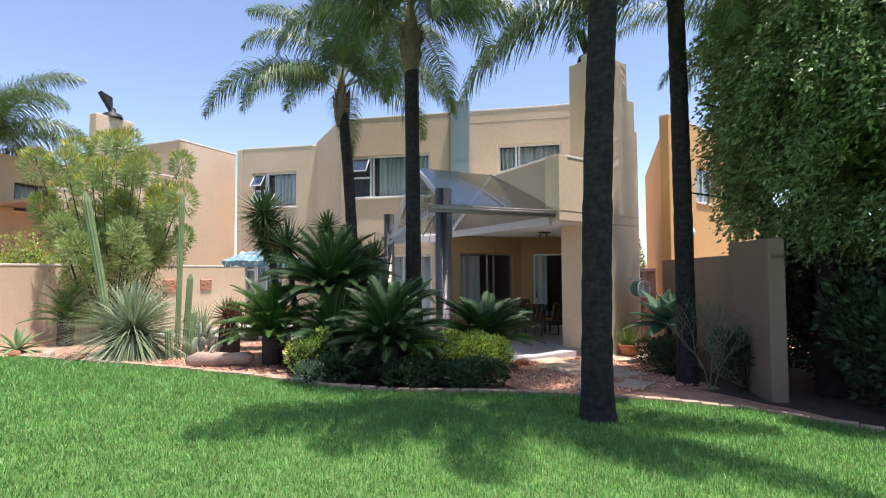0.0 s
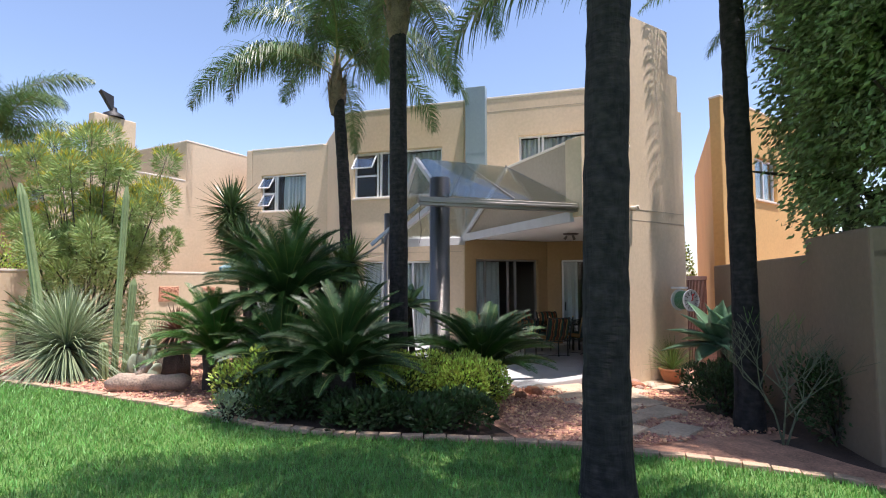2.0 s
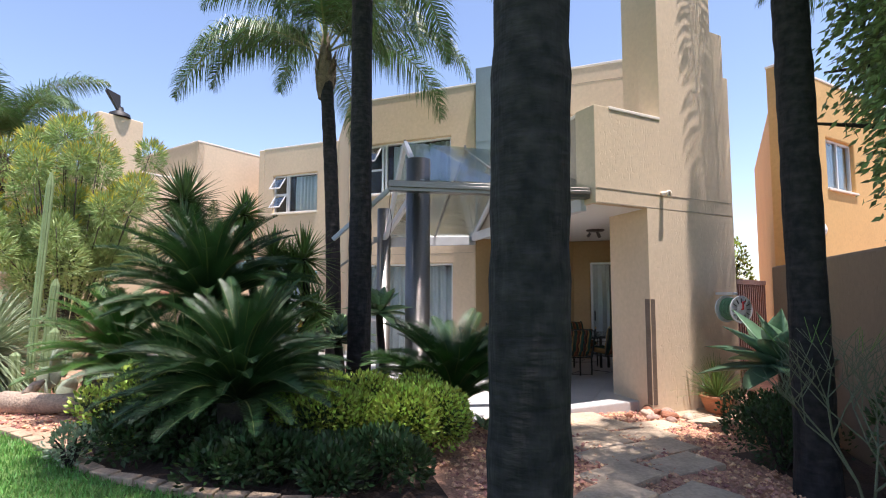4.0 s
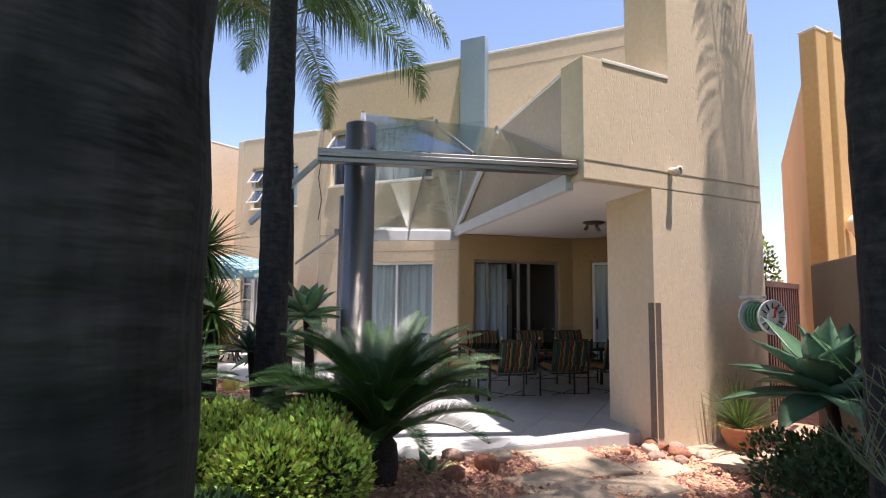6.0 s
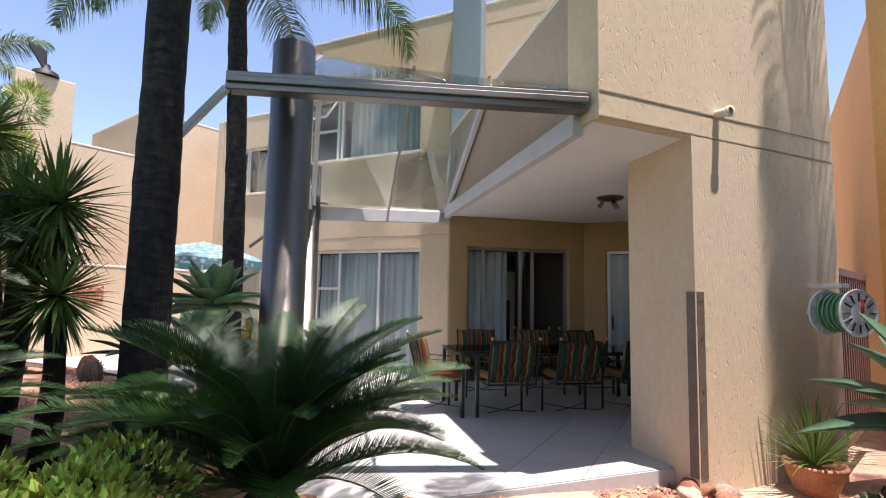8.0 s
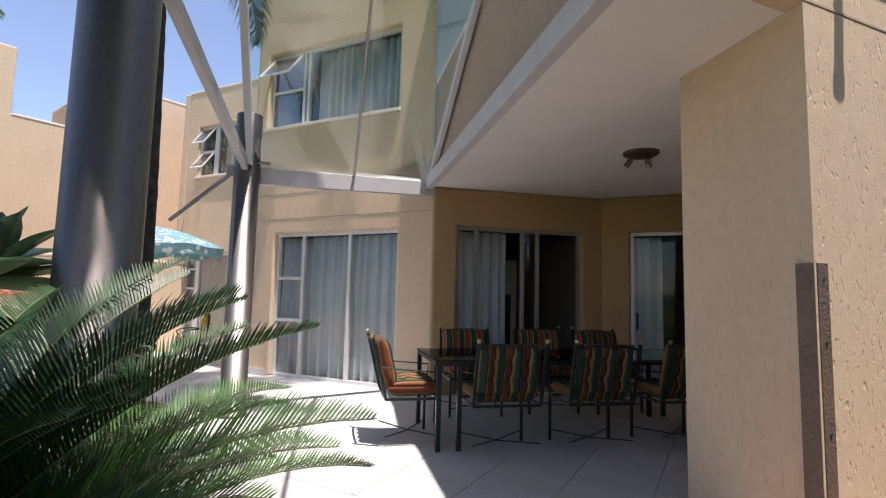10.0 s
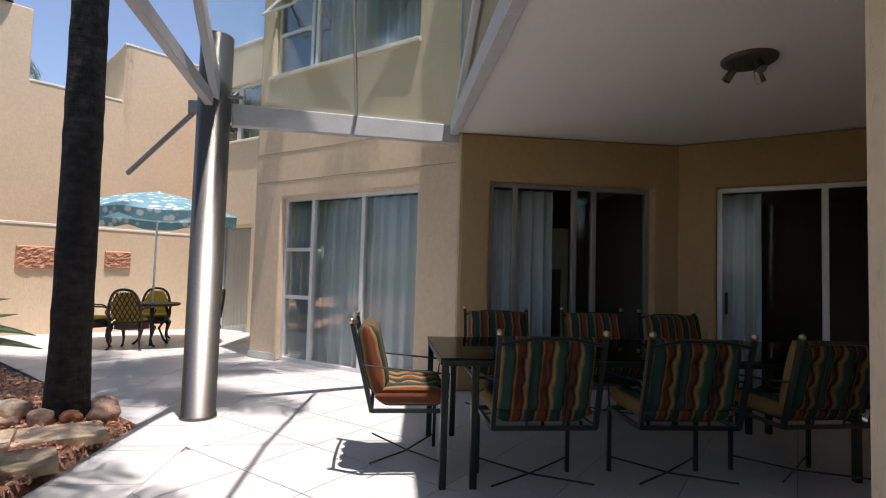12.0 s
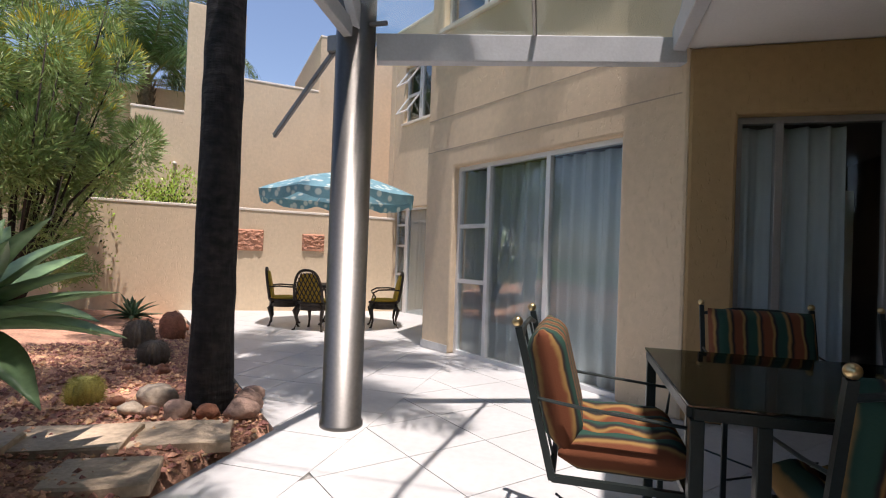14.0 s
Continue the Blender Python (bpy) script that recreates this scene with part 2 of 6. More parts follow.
def prism(name, poly, z0, z1, material, label="", cat="", kind="structure", parent=None):
    bm = bmesh.new()
    lo = [bm.verts.new((x, y, z0)) for x, y in poly]
    hi = [bm.verts.new((x, y, z1)) for x, y in poly]
    bm.faces.new(lo[::-1])
    bm.faces.new(hi)
    for i in range(len(poly)):
        j = (i + 1) % len(poly)
        bm.faces.new((lo[i], lo[j], hi[j], hi[i]))
    bmesh.ops.recalc_face_normals(bm, faces=bm.faces)
    ob = finish(name, bm, material, parent)
    return tagged(ob, label, cat, kind=kind) if kind else ob


def ground_z(x, y):
    """The garden falls gently towards the house."""
    return 0.47 - 0.05 * min(max(x, -8), 9) - 0.008 * y - 0.03 * max(0, y - 9) - 0.05 * max(0, min(y, 20) - 13) - 0.12 * min(1, max(0, (y - 6.8) / 1.6)) * min(1, max(0, (x - 4.3) / 0.9))


# ---- the plan ----
SD0, SD_A = (4.54, 16.36), -38.6
LH0 = (2.05, 21.6)
F0, F_A = (7.35, 8.82), 11.0
GW_A = 41.0
GW0 = (0.80 - 7.5 * math.cos(radians(GW_A)), 20.25 - 7.5 * math.sin(radians(GW_A)))
A_A = 40.0
A0 = (-0.19 - 9.0 * math.cos(radians(A_A)), 21.8 - 9.0 * math.sin(radians(A_A)))

# ---- house structure ----
wall("wall_sliding_door", SD0, SD_A, 3.66, 0.0, 6.85, 0.25, TAN, [(0.60, 3.05, 0.0, 2.38), (0.28, 3.0, 4.25, 5.6)], "sunlit tan stucco house wall with a glazed sliding door")
u_sd = (math.cos(radians(SD_A)), math.sin(radians(SD_A)))
sd_at = lambda s: (SD0[0] + u_sd[0] * s, SD0[1] + u_sd[1] * s)
wall("wall_upper_storey", sd_at(3.66), SD_A, 4.3, 2.99, 6.85, 0.25, TAN, [(1.52, 3.4, 4.9, 5.72)], "tan stucco upper storey wall above the covered patio")
wall("wall_block_side", (4.54, 21.9), -90, 5.54 - 0.01, 0.0, 6.85, 0.25, TAN, [], "tan stucco side wall of the main block")
wall("wall_recessed_wing", LH0, SD_A, 3.6, -0.4, 6.75, 0.25, TAN, [(0.12, 1.75, -0.3, 2.35), (0.42, 2.3, 4.4, 5.75)], "tan stucco wall of the recessed wing")
wall("wall_wing_end", LH0, 51.4, 4.0, -0.4, 6.75, 0.25, TAN, [], "tan stucco end wall of the recessed wing")
wall("wall_patio_back", (7.40, 14.08), 0, 2.88, 0.0, 2.97, 0.25, SHADED_OCHRE, [(0.36, 2.34, 0.0, 2.42)], "shaded ochre stucco back wall of the patio")
wall("wall_patio_angled", (10.05, 14.08), -37, 2.3, 0.0, 2.97, 0.25, SHADED_OCHRE, [(0.42, 2.0, 0.0, 2.42)], "shaded ochre stucco angled patio wall with a sliding door")
wall("wall_patio_side", (11.88, 12.75), -115.0, 3.05, 0.0, 2.97, 0.25, SHADED_OCHRE, [], "shaded ochre stucco end wall of the patio")
# front wall: pier, lintel, parapet and stepped chimney in one plane
prism("wall_front_pier", [(8.375, 9.015), (10.44, 9.42), (10.36, 10.0), (8.375, 10.0)], -0.35, 2.974, TAN, "tan stucco pier at the edge of the patio opening", "wall")
wall("wall_front_parapet", F0, F_A, 3.15, 2.975, 7.12, 0.40, TAN, [], "tan stucco parapet stepping up into a broad chimney", steps=[(0, 4.44), (1.385, 7.12), (2.72, 6.2), (3.03, 5.44)], soft=0.008)
wall("wall_chimney_back", (8.85, 9.52), F_A, 1.28, 2.98, 7.118, 0.55, TAN, [], "tan stucco rear of the broad chimney")
wall("wall_terrace_parapet", (7.352, 14.0), -90, 5.0, 2.975, 4.435, 0.28, GREY_SHADETAN, [], "tan stucco parapet over the glass canopy, its shade in the colour")
SLAB = [(7.36, 8.93), (10.36, 9.5), (10.56, 9.95), (11.9, 12.8), (10.1, 14.35), (7.42, 14.3), (7.36, 14.02)]
tagged(prism("ceiling", SLAB, 2.972, 3.3, CEILING), "white painted patio ceiling", "ceiling", kind="structure")
prism("roof_main", [(4.7, 16.6), (10.0, 12.2), (14.0, 15.0), (12, 22), (4.7, 22)], 6.3, 6.45, GREY_SHADETAN, "flat roof of the main block", "roof")
prism("roof_wing", [(2.3, 21.6), (4.7, 19.9), (7, 24), (4.5, 25)], 6.3, 6.42, GREY_SHADETAN, "flat roof of the recessed wing", "roof")
# neighbour behind the garden wall
REAR_S0, REAR_S1 = 6.76, 8.23
ua = (math.cos(radians(A_A)), math.sin(radians(A_A)))
a_at = lambda s, d=0.0: (A0[0] + ua[0] * s - ua[1] * d, A0[1] + ua[1] * s + ua[0] * d)
wall("wall_neighbour", a_at(4.75), A_A, 7.05, -0.5, 7.1, 0.35, TAN, [], "tan stucco wall of the neighbouring house", steps=[(0, 4.45), (1.10, 7.1), (2.40, 5.47), (4.25, 6.95)])
wall("wall_neighbour_return", a_at(9.0, 4.3), A_A - 90, 4.3 - 0.0, 4.0, 6.94, 0.3, TAN, [], "shaded tan stucco return wall of the neighbouring house")
wall("wall_neighbour_rear", a_at(-1, 4.2), A_A, 9.9, -0.5, 6.05, 0.3, TAN, [(REAR_S0, REAR_S1, 4.1, 5.1)], "tan stucco neighbouring wall with a small window")
prism("roof_neighbour", [a_at(5.0, .36), a_at(9, .36), a_at(9, 4.2), a_at(5.0, 4.2)], 4.2, 4.3, GREY_SHADETAN, "flat roof of the neighbouring house", "roof")
# garden wall
wall("wall_garden", GW0, GW_A, 9.35, -0.6, 2.1, 0.22, TAN, [], "sunlit tan stucco garden wall with a pale rounded top")

# right-hand neighbour, side garden wall and gate
K = (13.2, 10.7)
wall("wall_orange_side", (K[0] + 11 * math.cos(radians(45)), K[1] + 11 * math.sin(radians(45))), 225, 10.7, -0.5, 6.65, 0.3, ORANGE, [], "orange stucco side wall of the neighbouring house")
wall("wall_orange_front", K, 14, 8.0, -0.5, 6.65, 0.3, ORANGE, [(1.9, 3.3, 4.1, 5.3)], "orange stucco front wall of the neighbouring house")
wall("wall_side_garden", (7.40, 4.15), 52.6, 6.2, -0.4, 2.12, 0.22, SHADED_SIDEWALL, [], "garden wall with a rounded top, its shade put into dark stucco")
wall("wall_side_garden_rise", (7.40, 4.15), 52.6, 1.5, 2.0, 2.32, 0.221, SHADED_SIDEWALL, [], "raised end of the side garden wall")
wall("wall_boundary_rear", (17.0, -2.0), 180, 34.0, -0.3, 2.0, 0.22, TAN, [], "plain tan boundary wall behind the lawn")
wall("wall_boundary_right", (16.5, 10.0), -90, 12.0, -0.5, 1.7, 0.22, GREY_SHADETAN, [], "plain tan boundary wall beyond the tree")
bpy.data.objects["wall_boundary_rear"].matrix_basis = frame_at((17.0, -9.0), 180)

# score lines in the plaster of the front wall
for zl in (2.985, 3.20):
    b = boxed(0.0, 3.1, -0.004, 0.0, zl, zl + 0.012)
    ob = finish("trim", b, GREY_SHADETAN)
    ob.matrix_basis = frame_at((F0[0] + 0.01, F0[1]), F_A)
    tagged(ob, "fine horizontal groove line in the plaster", "trim", kind="structure")
for zl in (2.62, 3.05):
    ob = finish("trim", boxed(0.02, 3.6, -0.004, 0.0, zl, zl + 0.01), GREY_SHADETAN)
    ob.matrix_basis = frame_at(SD0, SD_A)
    tagged(ob, "fine horizontal groove line in the plaster", "trim", kind="structure")
ob = finish("trim", boxed(0.0, 4.25, -0.004, 0.0, 6.45, 6.462), GREY_SHADETAN)
ob.matrix_basis = frame_at(sd_at(3.66), SD_A)
tagged(ob, "fine horizontal groove line in the plaster", "trim", kind="structure")
# skirting at the pier by the sliding door
ob = finish("baseboard", boxed(0.0, 0.59, -0.012, -0.001, 0.0, 0.10), TILE)
ob.matrix_basis = frame_at(SD0, SD_A)
tagged(ob, "low tile skirting at the foot of the pier", "baseboard", kind="structure")


# parapet tops, their sunlight painted in as a pale cap
def capping(p, ang, s0, s1, z, thick):
    bm = boxed(s0 - 0.008, s1 + 0.008, -0.012, thick + 0.012, z - 0.035, z + 0.022, bevel=0.012)
    ob = finish("trim", bm, CAPWHITE)
    ob.matrix_basis = frame_at(p, ang)
    tagged(ob, "parapet top painted pale as sunlight", "trim", kind="structure")


capping(SD0, SD_A, 0, 3.66, 6.85, 0.25)
capping(sd_at(3.66), SD_A, 0.012, 4.3, 6.85, 0.25)
capping((4.54, 21.9), -90, 0, 5.5, 6.85, 0.25)
capping(LH0, SD_A, 0, 3.0, 6.75, 0.25)
capping(F0, F_A, 0.30, 1.375, 4.44, 0.40)
capping((7.352, 14.0), -90, 0, 5.05, 4.435, 0.28)
capping(a_at(4.75), A_A, 0, 1.09, 4.45, 0.35)
capping(A0, A_A, 7.16, 8.98, 5.47, 0.35)
capping(A0, A_A, 9.0, 11.8, 6.95, 0.35)
capping(a_at(9.0, 4.3), A_A - 90, 0, 3.9, 6.94, 0.3)
capping(GW0, GW_A, 0, 9.35, 2.1, 0.22)
capping(K, 14, 0, 8, 6.65, 0.3)


# ---- windows and sliding doors ----
def curtain(parent, s0, s1, z0, z1, y, seed=0, mtl=None):
    """A hanging pleated sheet."""
    rnd = random.Random(seed)
    n = max(24, int((s1 - s0) * 60))
    verts, faces = [], []
    ph = rnd.random() * 9
    for i in range(n + 1):
        s = s0 + (s1 - s0) * i / n
        d = 0.062 * math.sin(s * 36 + ph + 1.6 * math.sin(s * 6 + ph)) + 0.014 * math.sin(s * 89)
        for z in (z0, (z0 + z1) / 2, z1):
            verts.append((s, y + d * (1.0 if z < z1 else 0.6), z))
    for i in range(n):
        for k in range(2):
            a = i * 3 + k
            faces.append((a, a + 3, a + 4, a + 1))
    ob = raw("curtain", verts, faces, mtl or CURTAIN, parent, True)
    sol = ob.modifiers.new("cloth", "SOLIDIFY")
    sol.thickness = 0.003
    return tagged(ob, "pale grey pleated curtain")


def glazed(name, p, ang, s0, s1, z0, z1, mullions, label, depth=0.09, mtl=None, transoms=(), curtains=((0, 1),), room=0.9, sill=True, cat="window", floor_z0=None):
    """Aluminium-framed glazing set in an opening: frame, bars, panes, curtains, and the dim room behind."""
    mtl = mtl or ALU
    ob = new(name)
    ob.matrix_basis = frame_at(p, ang)
    tagged(ob, label, cat, kind="structure")
    w = 0.05
    fr = bmesh.new()
    box(fr, s0, s0 + w, depth, depth + 0.07, z0, z1)
    box(fr, s1 - w, s1, depth, depth + 0.07, z0, z1)
    box(fr, s0 + w, s1 - w, depth, depth + 0.07, z1 - w, z1)
    box(fr, s0 + w, s1 - w, depth, depth + 0.07, z0, z0 + w)
    part("window_frame", fr, mtl, ob)
    edges = [s0 + w, *mullions, s1 - w]
    for m_ in mullions:
        part("mullion", boxed(m_ - 0.03, m_ + 0.03, depth - 0.006, depth + 0.064, z0 + w, z1 - w, bevel=0.006), mtl, ob)
    for (a, b_, z) in transoms:
        part("transom", boxed(a, b_, depth + 0.004, depth + 0.058, z - 0.025, z + 0.025), mtl, ob)
    for i, (a, b_) in enumerate(zip(edges, edges[1:])):
        g = part("pane", boxed(a + 0.001, b_ - 0.001, depth + 0.03 + 0.003 * (i % 2), depth + 0.036 + 0.003 * (i % 2), z0 + w, z1 - w), GLASS, ob)
        g.visible_shadow = False
    for k, (f0, f1) in enumerate(curtains):
        curtain(ob, s0 + (s1 - s0) * f0 + 0.03, s0 + (s1 - s0) * f1 - 0.03, z0 + 0.03, z1 - 0.06, depth + 0.13, len(name) * 7 + k)
    # room behind, its dimness coloured into the lining
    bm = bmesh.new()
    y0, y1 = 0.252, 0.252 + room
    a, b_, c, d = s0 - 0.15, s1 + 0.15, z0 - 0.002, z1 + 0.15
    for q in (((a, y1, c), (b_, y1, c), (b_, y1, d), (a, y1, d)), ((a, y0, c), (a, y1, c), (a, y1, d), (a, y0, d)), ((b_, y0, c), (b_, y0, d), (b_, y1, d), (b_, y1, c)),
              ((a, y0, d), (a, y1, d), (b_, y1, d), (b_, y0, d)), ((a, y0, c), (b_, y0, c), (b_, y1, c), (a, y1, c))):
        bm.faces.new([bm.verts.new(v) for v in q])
    r = part("room_lining", bm, DIM_INSIDE, ob)
    if sill:
        part("window_sill", boxed(s0 - 0.04, s1 + 0.04, -0.05, 0.085, z0 - 0.06, z0 - 0.002, bevel=0.01), CAPWHITE, ob)
    return ob


def open_sash(parent, s0, s1, z0, z1, depth, tilt, mtl):
    """A top-hung casement pushed out at the foot."""
    w = 0.035
    h = z1 - z0
    m = Matrix.Translation((0, depth, z1)) @ Matrix.Rotation(radians(-tilt), 4, "X")
    bm = bmesh.new()
    box(bm, s0, s0 + w, -0.03, 0, -h, 0, m)
    box(bm, s1 - w, s1, -0.03, 0, -h, 0, m)
    box(bm, s0 + w, s1 - w, -0.03, 0, -w, 0, m)
    box(bm, s0 + w, s1 - w, -0.03, 0, -h, -h + w, m)
    sash = part("open_sash", bm, mtl, parent, "open top-hung white aluminium casement")
    g = part("sash_pane", boxed(s0 + w, s1 - w, -0.018, -0.012, -h + w, -w, m), GLASS, sash)
    g.visible_shadow = False


glazed("door_1", SD0, SD_A, 0.60, 3.05, 0.0, 2.38, (1.18, 2.12), "aluminium sliding door with sidelight and drawn grey curtains", transoms=((0.65, 1.15, 0.93), (0.65, 1.15, 1.62)), sill=False, cat="door")
w1 = glazed("window_1", SD0, SD_A, 0.28, 3.0, 4.25, 5.6, (1.02, 1.12), "upstairs aluminium window with open casement and curtains", transoms=((0.33, 1.0, 4.92),), curtains=((0.36, 1.0),), room=1.6)
open_sash(w1, 0.33, 1.0, 4.93, 5.55, 0.10, 38, ALU)
w2 = glazed("window_2", LH0, SD_A, 0.42, 2.3, 4.4, 5.75, (0.98, 1.06), "upstairs aluminium window with two open casements", transoms=((0.47, 0.95, 5.08),), curtains=((0.45, 1.0),), room=1.4)
open_sash(w2, 0.47, 0.95, 5.10, 5.70, 0.10, 36, ALU)
open_sash(w2, 0.47, 0.95, 4.44, 5.04, 0.10, 36, ALU)
glazed("door_2", LH0, SD_A, 0.12, 1.75, -0.3, 2.35, (0.55, 0.62), "aluminium glazed door with sidelight and drawn curtains", transoms=((0.17, 0.52, 0.75), (0.17, 0.52, 1.45), (0.17, 0.52, 1.95)), sill=False, cat="door")
glazed("window_3", sd_at(3.66), SD_A, 1.52, 3.4, 4.9, 5.72, (2.05, 2.15), "small upstairs aluminium window with curtains", curtains=((0, 1),), room=0.8)
d3 = glazed("door_3", (7.40, 14.08), 0, 0.36, 2.34, 0.0, 2.42, (0.67, 1.40, 1.64), "grey aluminium sliding door half open on a dim room", mtl=DULLALU, curtains=((0.0, 0.42),), room=3.0, sill=False, cat="door")
d4 = glazed("door_4", (10.05, 14.08), -37, 0.42, 2.0, 0.0, 2.42, (1.45,), "aluminium sliding door with half-drawn grey curtains on a dark room", curtains=((0, 0.3),), room=2.6, sill=False, cat="door")
part("door_handle", boxed(0.50, 0.53, 0.05, 0.09, 0.95, 1.2, bevel=0.008), BLACK, d4)
glazed("window_4", a_at(-1, 4.2), A_A, REAR_S0, REAR_S1, 4.1, 5.1, (REAR_S0 + 0.75,), "bronze neighbouring window with curtains", mtl=BRONZE, curtains=((0, 1),), room=0.5)
glazed("window_5", K, 14, 1.9, 3.3, 4.1, 5.3, (2.6,), "aluminium window of the neighbouring house", curtains=((0, 1),), room=0.5)
# pale cabinet and a coloured panel seen inside the dim room
cab = thing("display_cabinet", 9.15, 16.3, 0.0, "pale cabinet standing in the dim room", "cabinet")
part("body", boxed(-0.28, 0.28, -0.2, 0.2, 0.0, 2.1, bevel=0.01), CAPWHITE, cab)
part("door", boxed(-0.1, 0.16, -0.215, -0.203, 0.15, 1.45, bevel=0.004), BRONZE, cab, "dark glazed cabinet door")

# blue-grey flue beside the canopy
fl = thing("flue", 7.69, 13.845, 3.30, "tall blue-grey painted rectangular steel flue", "flue", turn=SD_A)
part("duct", boxed(-0.28, 0.28, -0.24, -0.004, 0.0, 3.83, bevel=0.01), FLUE, fl)
part("seam", boxed(-0.285, 0.285, -0.246, -0.24, 1.98, 2.02), FLUE, fl)


# ---- glass canopy ----
N_, P_, B_, G_ = Vector((4.9, 9.62, 0)), Vector((4.98, 13.05, 0)), Vector((7.33, 8.90, 3.13)), Vector((7.33, 13.98, 2.90))
L_, R_ = Vector((5.08, 11.44, 4.40)), Vector((7.335, 11.5, 4.40))
NL, PL = Vector((4.92, 9.36, 3.20)), Vector((5.02, 13.10, 2.72))
can = thing("glass_canopy", 6.1, 11.4, 3.1, "pitched glass canopy on stainless steel columns over the patio", "canopy")
inv = Matrix.Translation((-6.1, -11.4, -3.1))


def bar(bm, a, b, w, h):
    """A square bar between two points, upright in section."""
    a, b = Vector(a), Vector(b)
    d = b - a
    x = d.normalized()
    y = Vector((0, 0, 1)).cross(x).normalized()
    z = x.cross(y)
    m = Matrix((x, y, z)).transposed().to_4x4()
    m.translation = a
    return box(bm, 0, d.length, -w / 2, w / 2, -h / 2, h / 2, m)


def canopy_bar(name, a, b, w, h, mtl, label=""):
    bm = bar(bmesh.new(), a, b, w, h)
    bmesh.ops.bevel(bm, geom=bm.edges[:], offset=0.006, segments=1, affect="EDGES")
    bm.transform(inv)
    return part(name, bm, mtl, can, label)


for nm, c, r, top in (("column", N_, 0.178, 3.62), ("column", P_, 0.142, 3.42)):
    bm = lathe(bmesh.new(), [(r + 0.012, 0.0), (r + 0.012, 0.03), (r, 0.035), (r, top), (r - 0.02, top), (r - 0.02, top - 0.2)], 40)
    bm.transform(inv @ Matrix.Translation((c.x, c.y, 0.0)))
    bmesh.ops.recalc_face_normals(bm, faces=bm.faces)
    part(nm, bm, STEEL, can, "round brushed stainless steel column", True)
canopy_bar("front_beam", (4.42, 9.40, 3.16), (7.32, 8.97, 3.13), 0.14, 0.15, STEEL, "polished steel box beam")
canopy_bar("front_beam_rail", (4.42, 9.31, 3.16), (7.30, 8.88, 3.13), 0.03, 0.05, STEEL)
canopy_bar("wall_channel", PL + Vector((0.1, 0.0, 0)), G_, 0.10, 0.20, GREYSTEEL, "grey painted steel channel")
canopy_bar("ceiling_channel", (7.29, 13.95, 2.98), (7.29, 9.05, 2.98), 0.10, 0.19, GREYSTEEL, "grey painted steel channel")
canopy_bar("side_rafter", PL, L_ + (PL - L_) * 0.02, 0.07, 0.13, GREYSTEEL)
canopy_bar("side_rafter", NL + Vector((0, 0.1, 0.05)), L_ + (NL - L_) * 0.02, 0.07, 0.10, GREYSTEEL)
canopy_bar("wall_rafter", G_ + Vector((-0.04, 0, 0.05)), R_ + Vector((-0.04, 0.02, -0.02)), 0.06, 0.12, GREYSTEEL)
canopy_bar("edge_rail", (4.93, 9.8, 3.24), (4.98, 12.95, 2.80), 0.07, 0.12, GREYSTEEL)
canopy_bar("ridge_rail", L_ + Vector((0, 0, 0.0)), R_ + Vector((-0.03, 0, 0)), 0.006, 0.008, STEEL)
mid_lo, mid_hi, mid_b = PL.lerp(G_, 0.52), L_.lerp(R_, 0.52), NL.lerp(B_, 0.5)
canopy_bar("rafter", mid_lo + Vector((0, 0, 0.07)), mid_hi + Vector((0, 0, -0.03)), 0.03, 0.05, STEEL)
canopy_bar("rafter", mid_b + Vector((0, 0, 0.08)), mid_hi + Vector((0, 0, -0.03)), 0.03, 0.05, STEEL)
canopy_bar("bracket", mid_lo + Vector((0, -0.06, -0.10)), mid_lo + Vector((0, -0.06, 0.14)), 0.05, 0.03, GREYSTEEL)


def sheet(name, quad):
    bm = bmesh.new()
    q = [Vector(v) for v in quad]
    nrm = (q[1] - q[0]).cross(q[3] - q[0]).normalized() * 0.006
    lo, hi = [bm.verts.new(v - nrm) for v in q], [bm.verts.new(v + nrm) for v in q]
    bm.faces.new(lo[::-1])
    bm.faces.new(hi)
    for i in range(4):
        bm.faces.new((lo[i], lo[(i + 1) % 4], hi[(i + 1) % 4], hi[i]))
    bm.transform(inv)
    ob = part(name, bm, ROOFGLASS, can, "clear glass roof sheet")
    ob.visible_shadow = False


up = Vector((0, 0, 0.08))
sheet("glass_sheet", (PL + up, mid_lo + up, mid_hi + up / 4, L_ + up / 4))
sheet("glass_sheet", (mid_lo + up, G_ + up, R_ + up / 4, mid_hi + up / 4))
sheet("glass_sheet", (NL + up, L_ + up / 4, mid_hi + up / 4, mid_b + up))
sheet("glass_sheet", (mid_b + up, mid_hi + up / 4, R_ + up / 4, B_ + up))
for c in (L_, mid_hi, R_ + Vector((-0.05, 0, 0))):
    bm = tubed([c + Vector((0, 0, 0.0)), c + Vector((0, 0, 0.06))], 0.022, 10)
    bm.transform(inv)
    part("spider_bolt", bm, STEEL, can)
# free diagonal stays beside the columns
canopy_bar("stay", (4.42, 9.36, 3.10), (3.70, 9.75, 2.42), 0.05, 0.06, GREYSTEEL, "grey diagonal steel stay")
canopy_bar("stay", (4.85, 13.05, 2.76), (4.09, 13.42, 2.19), 0.03, 0.045, DULLALU, "grey diagonal steel stay")
canopy_bar("stay_bracket", (4.76, 13.05, 2.76), (4.86, 13.05, 2.76), 0.05, 0.12, DULLALU)
canopy_bar("clamp", (5.08, 13.0, 2.86), (5.24, 13.0, 2.86), 0.03, 0.03, STEEL)


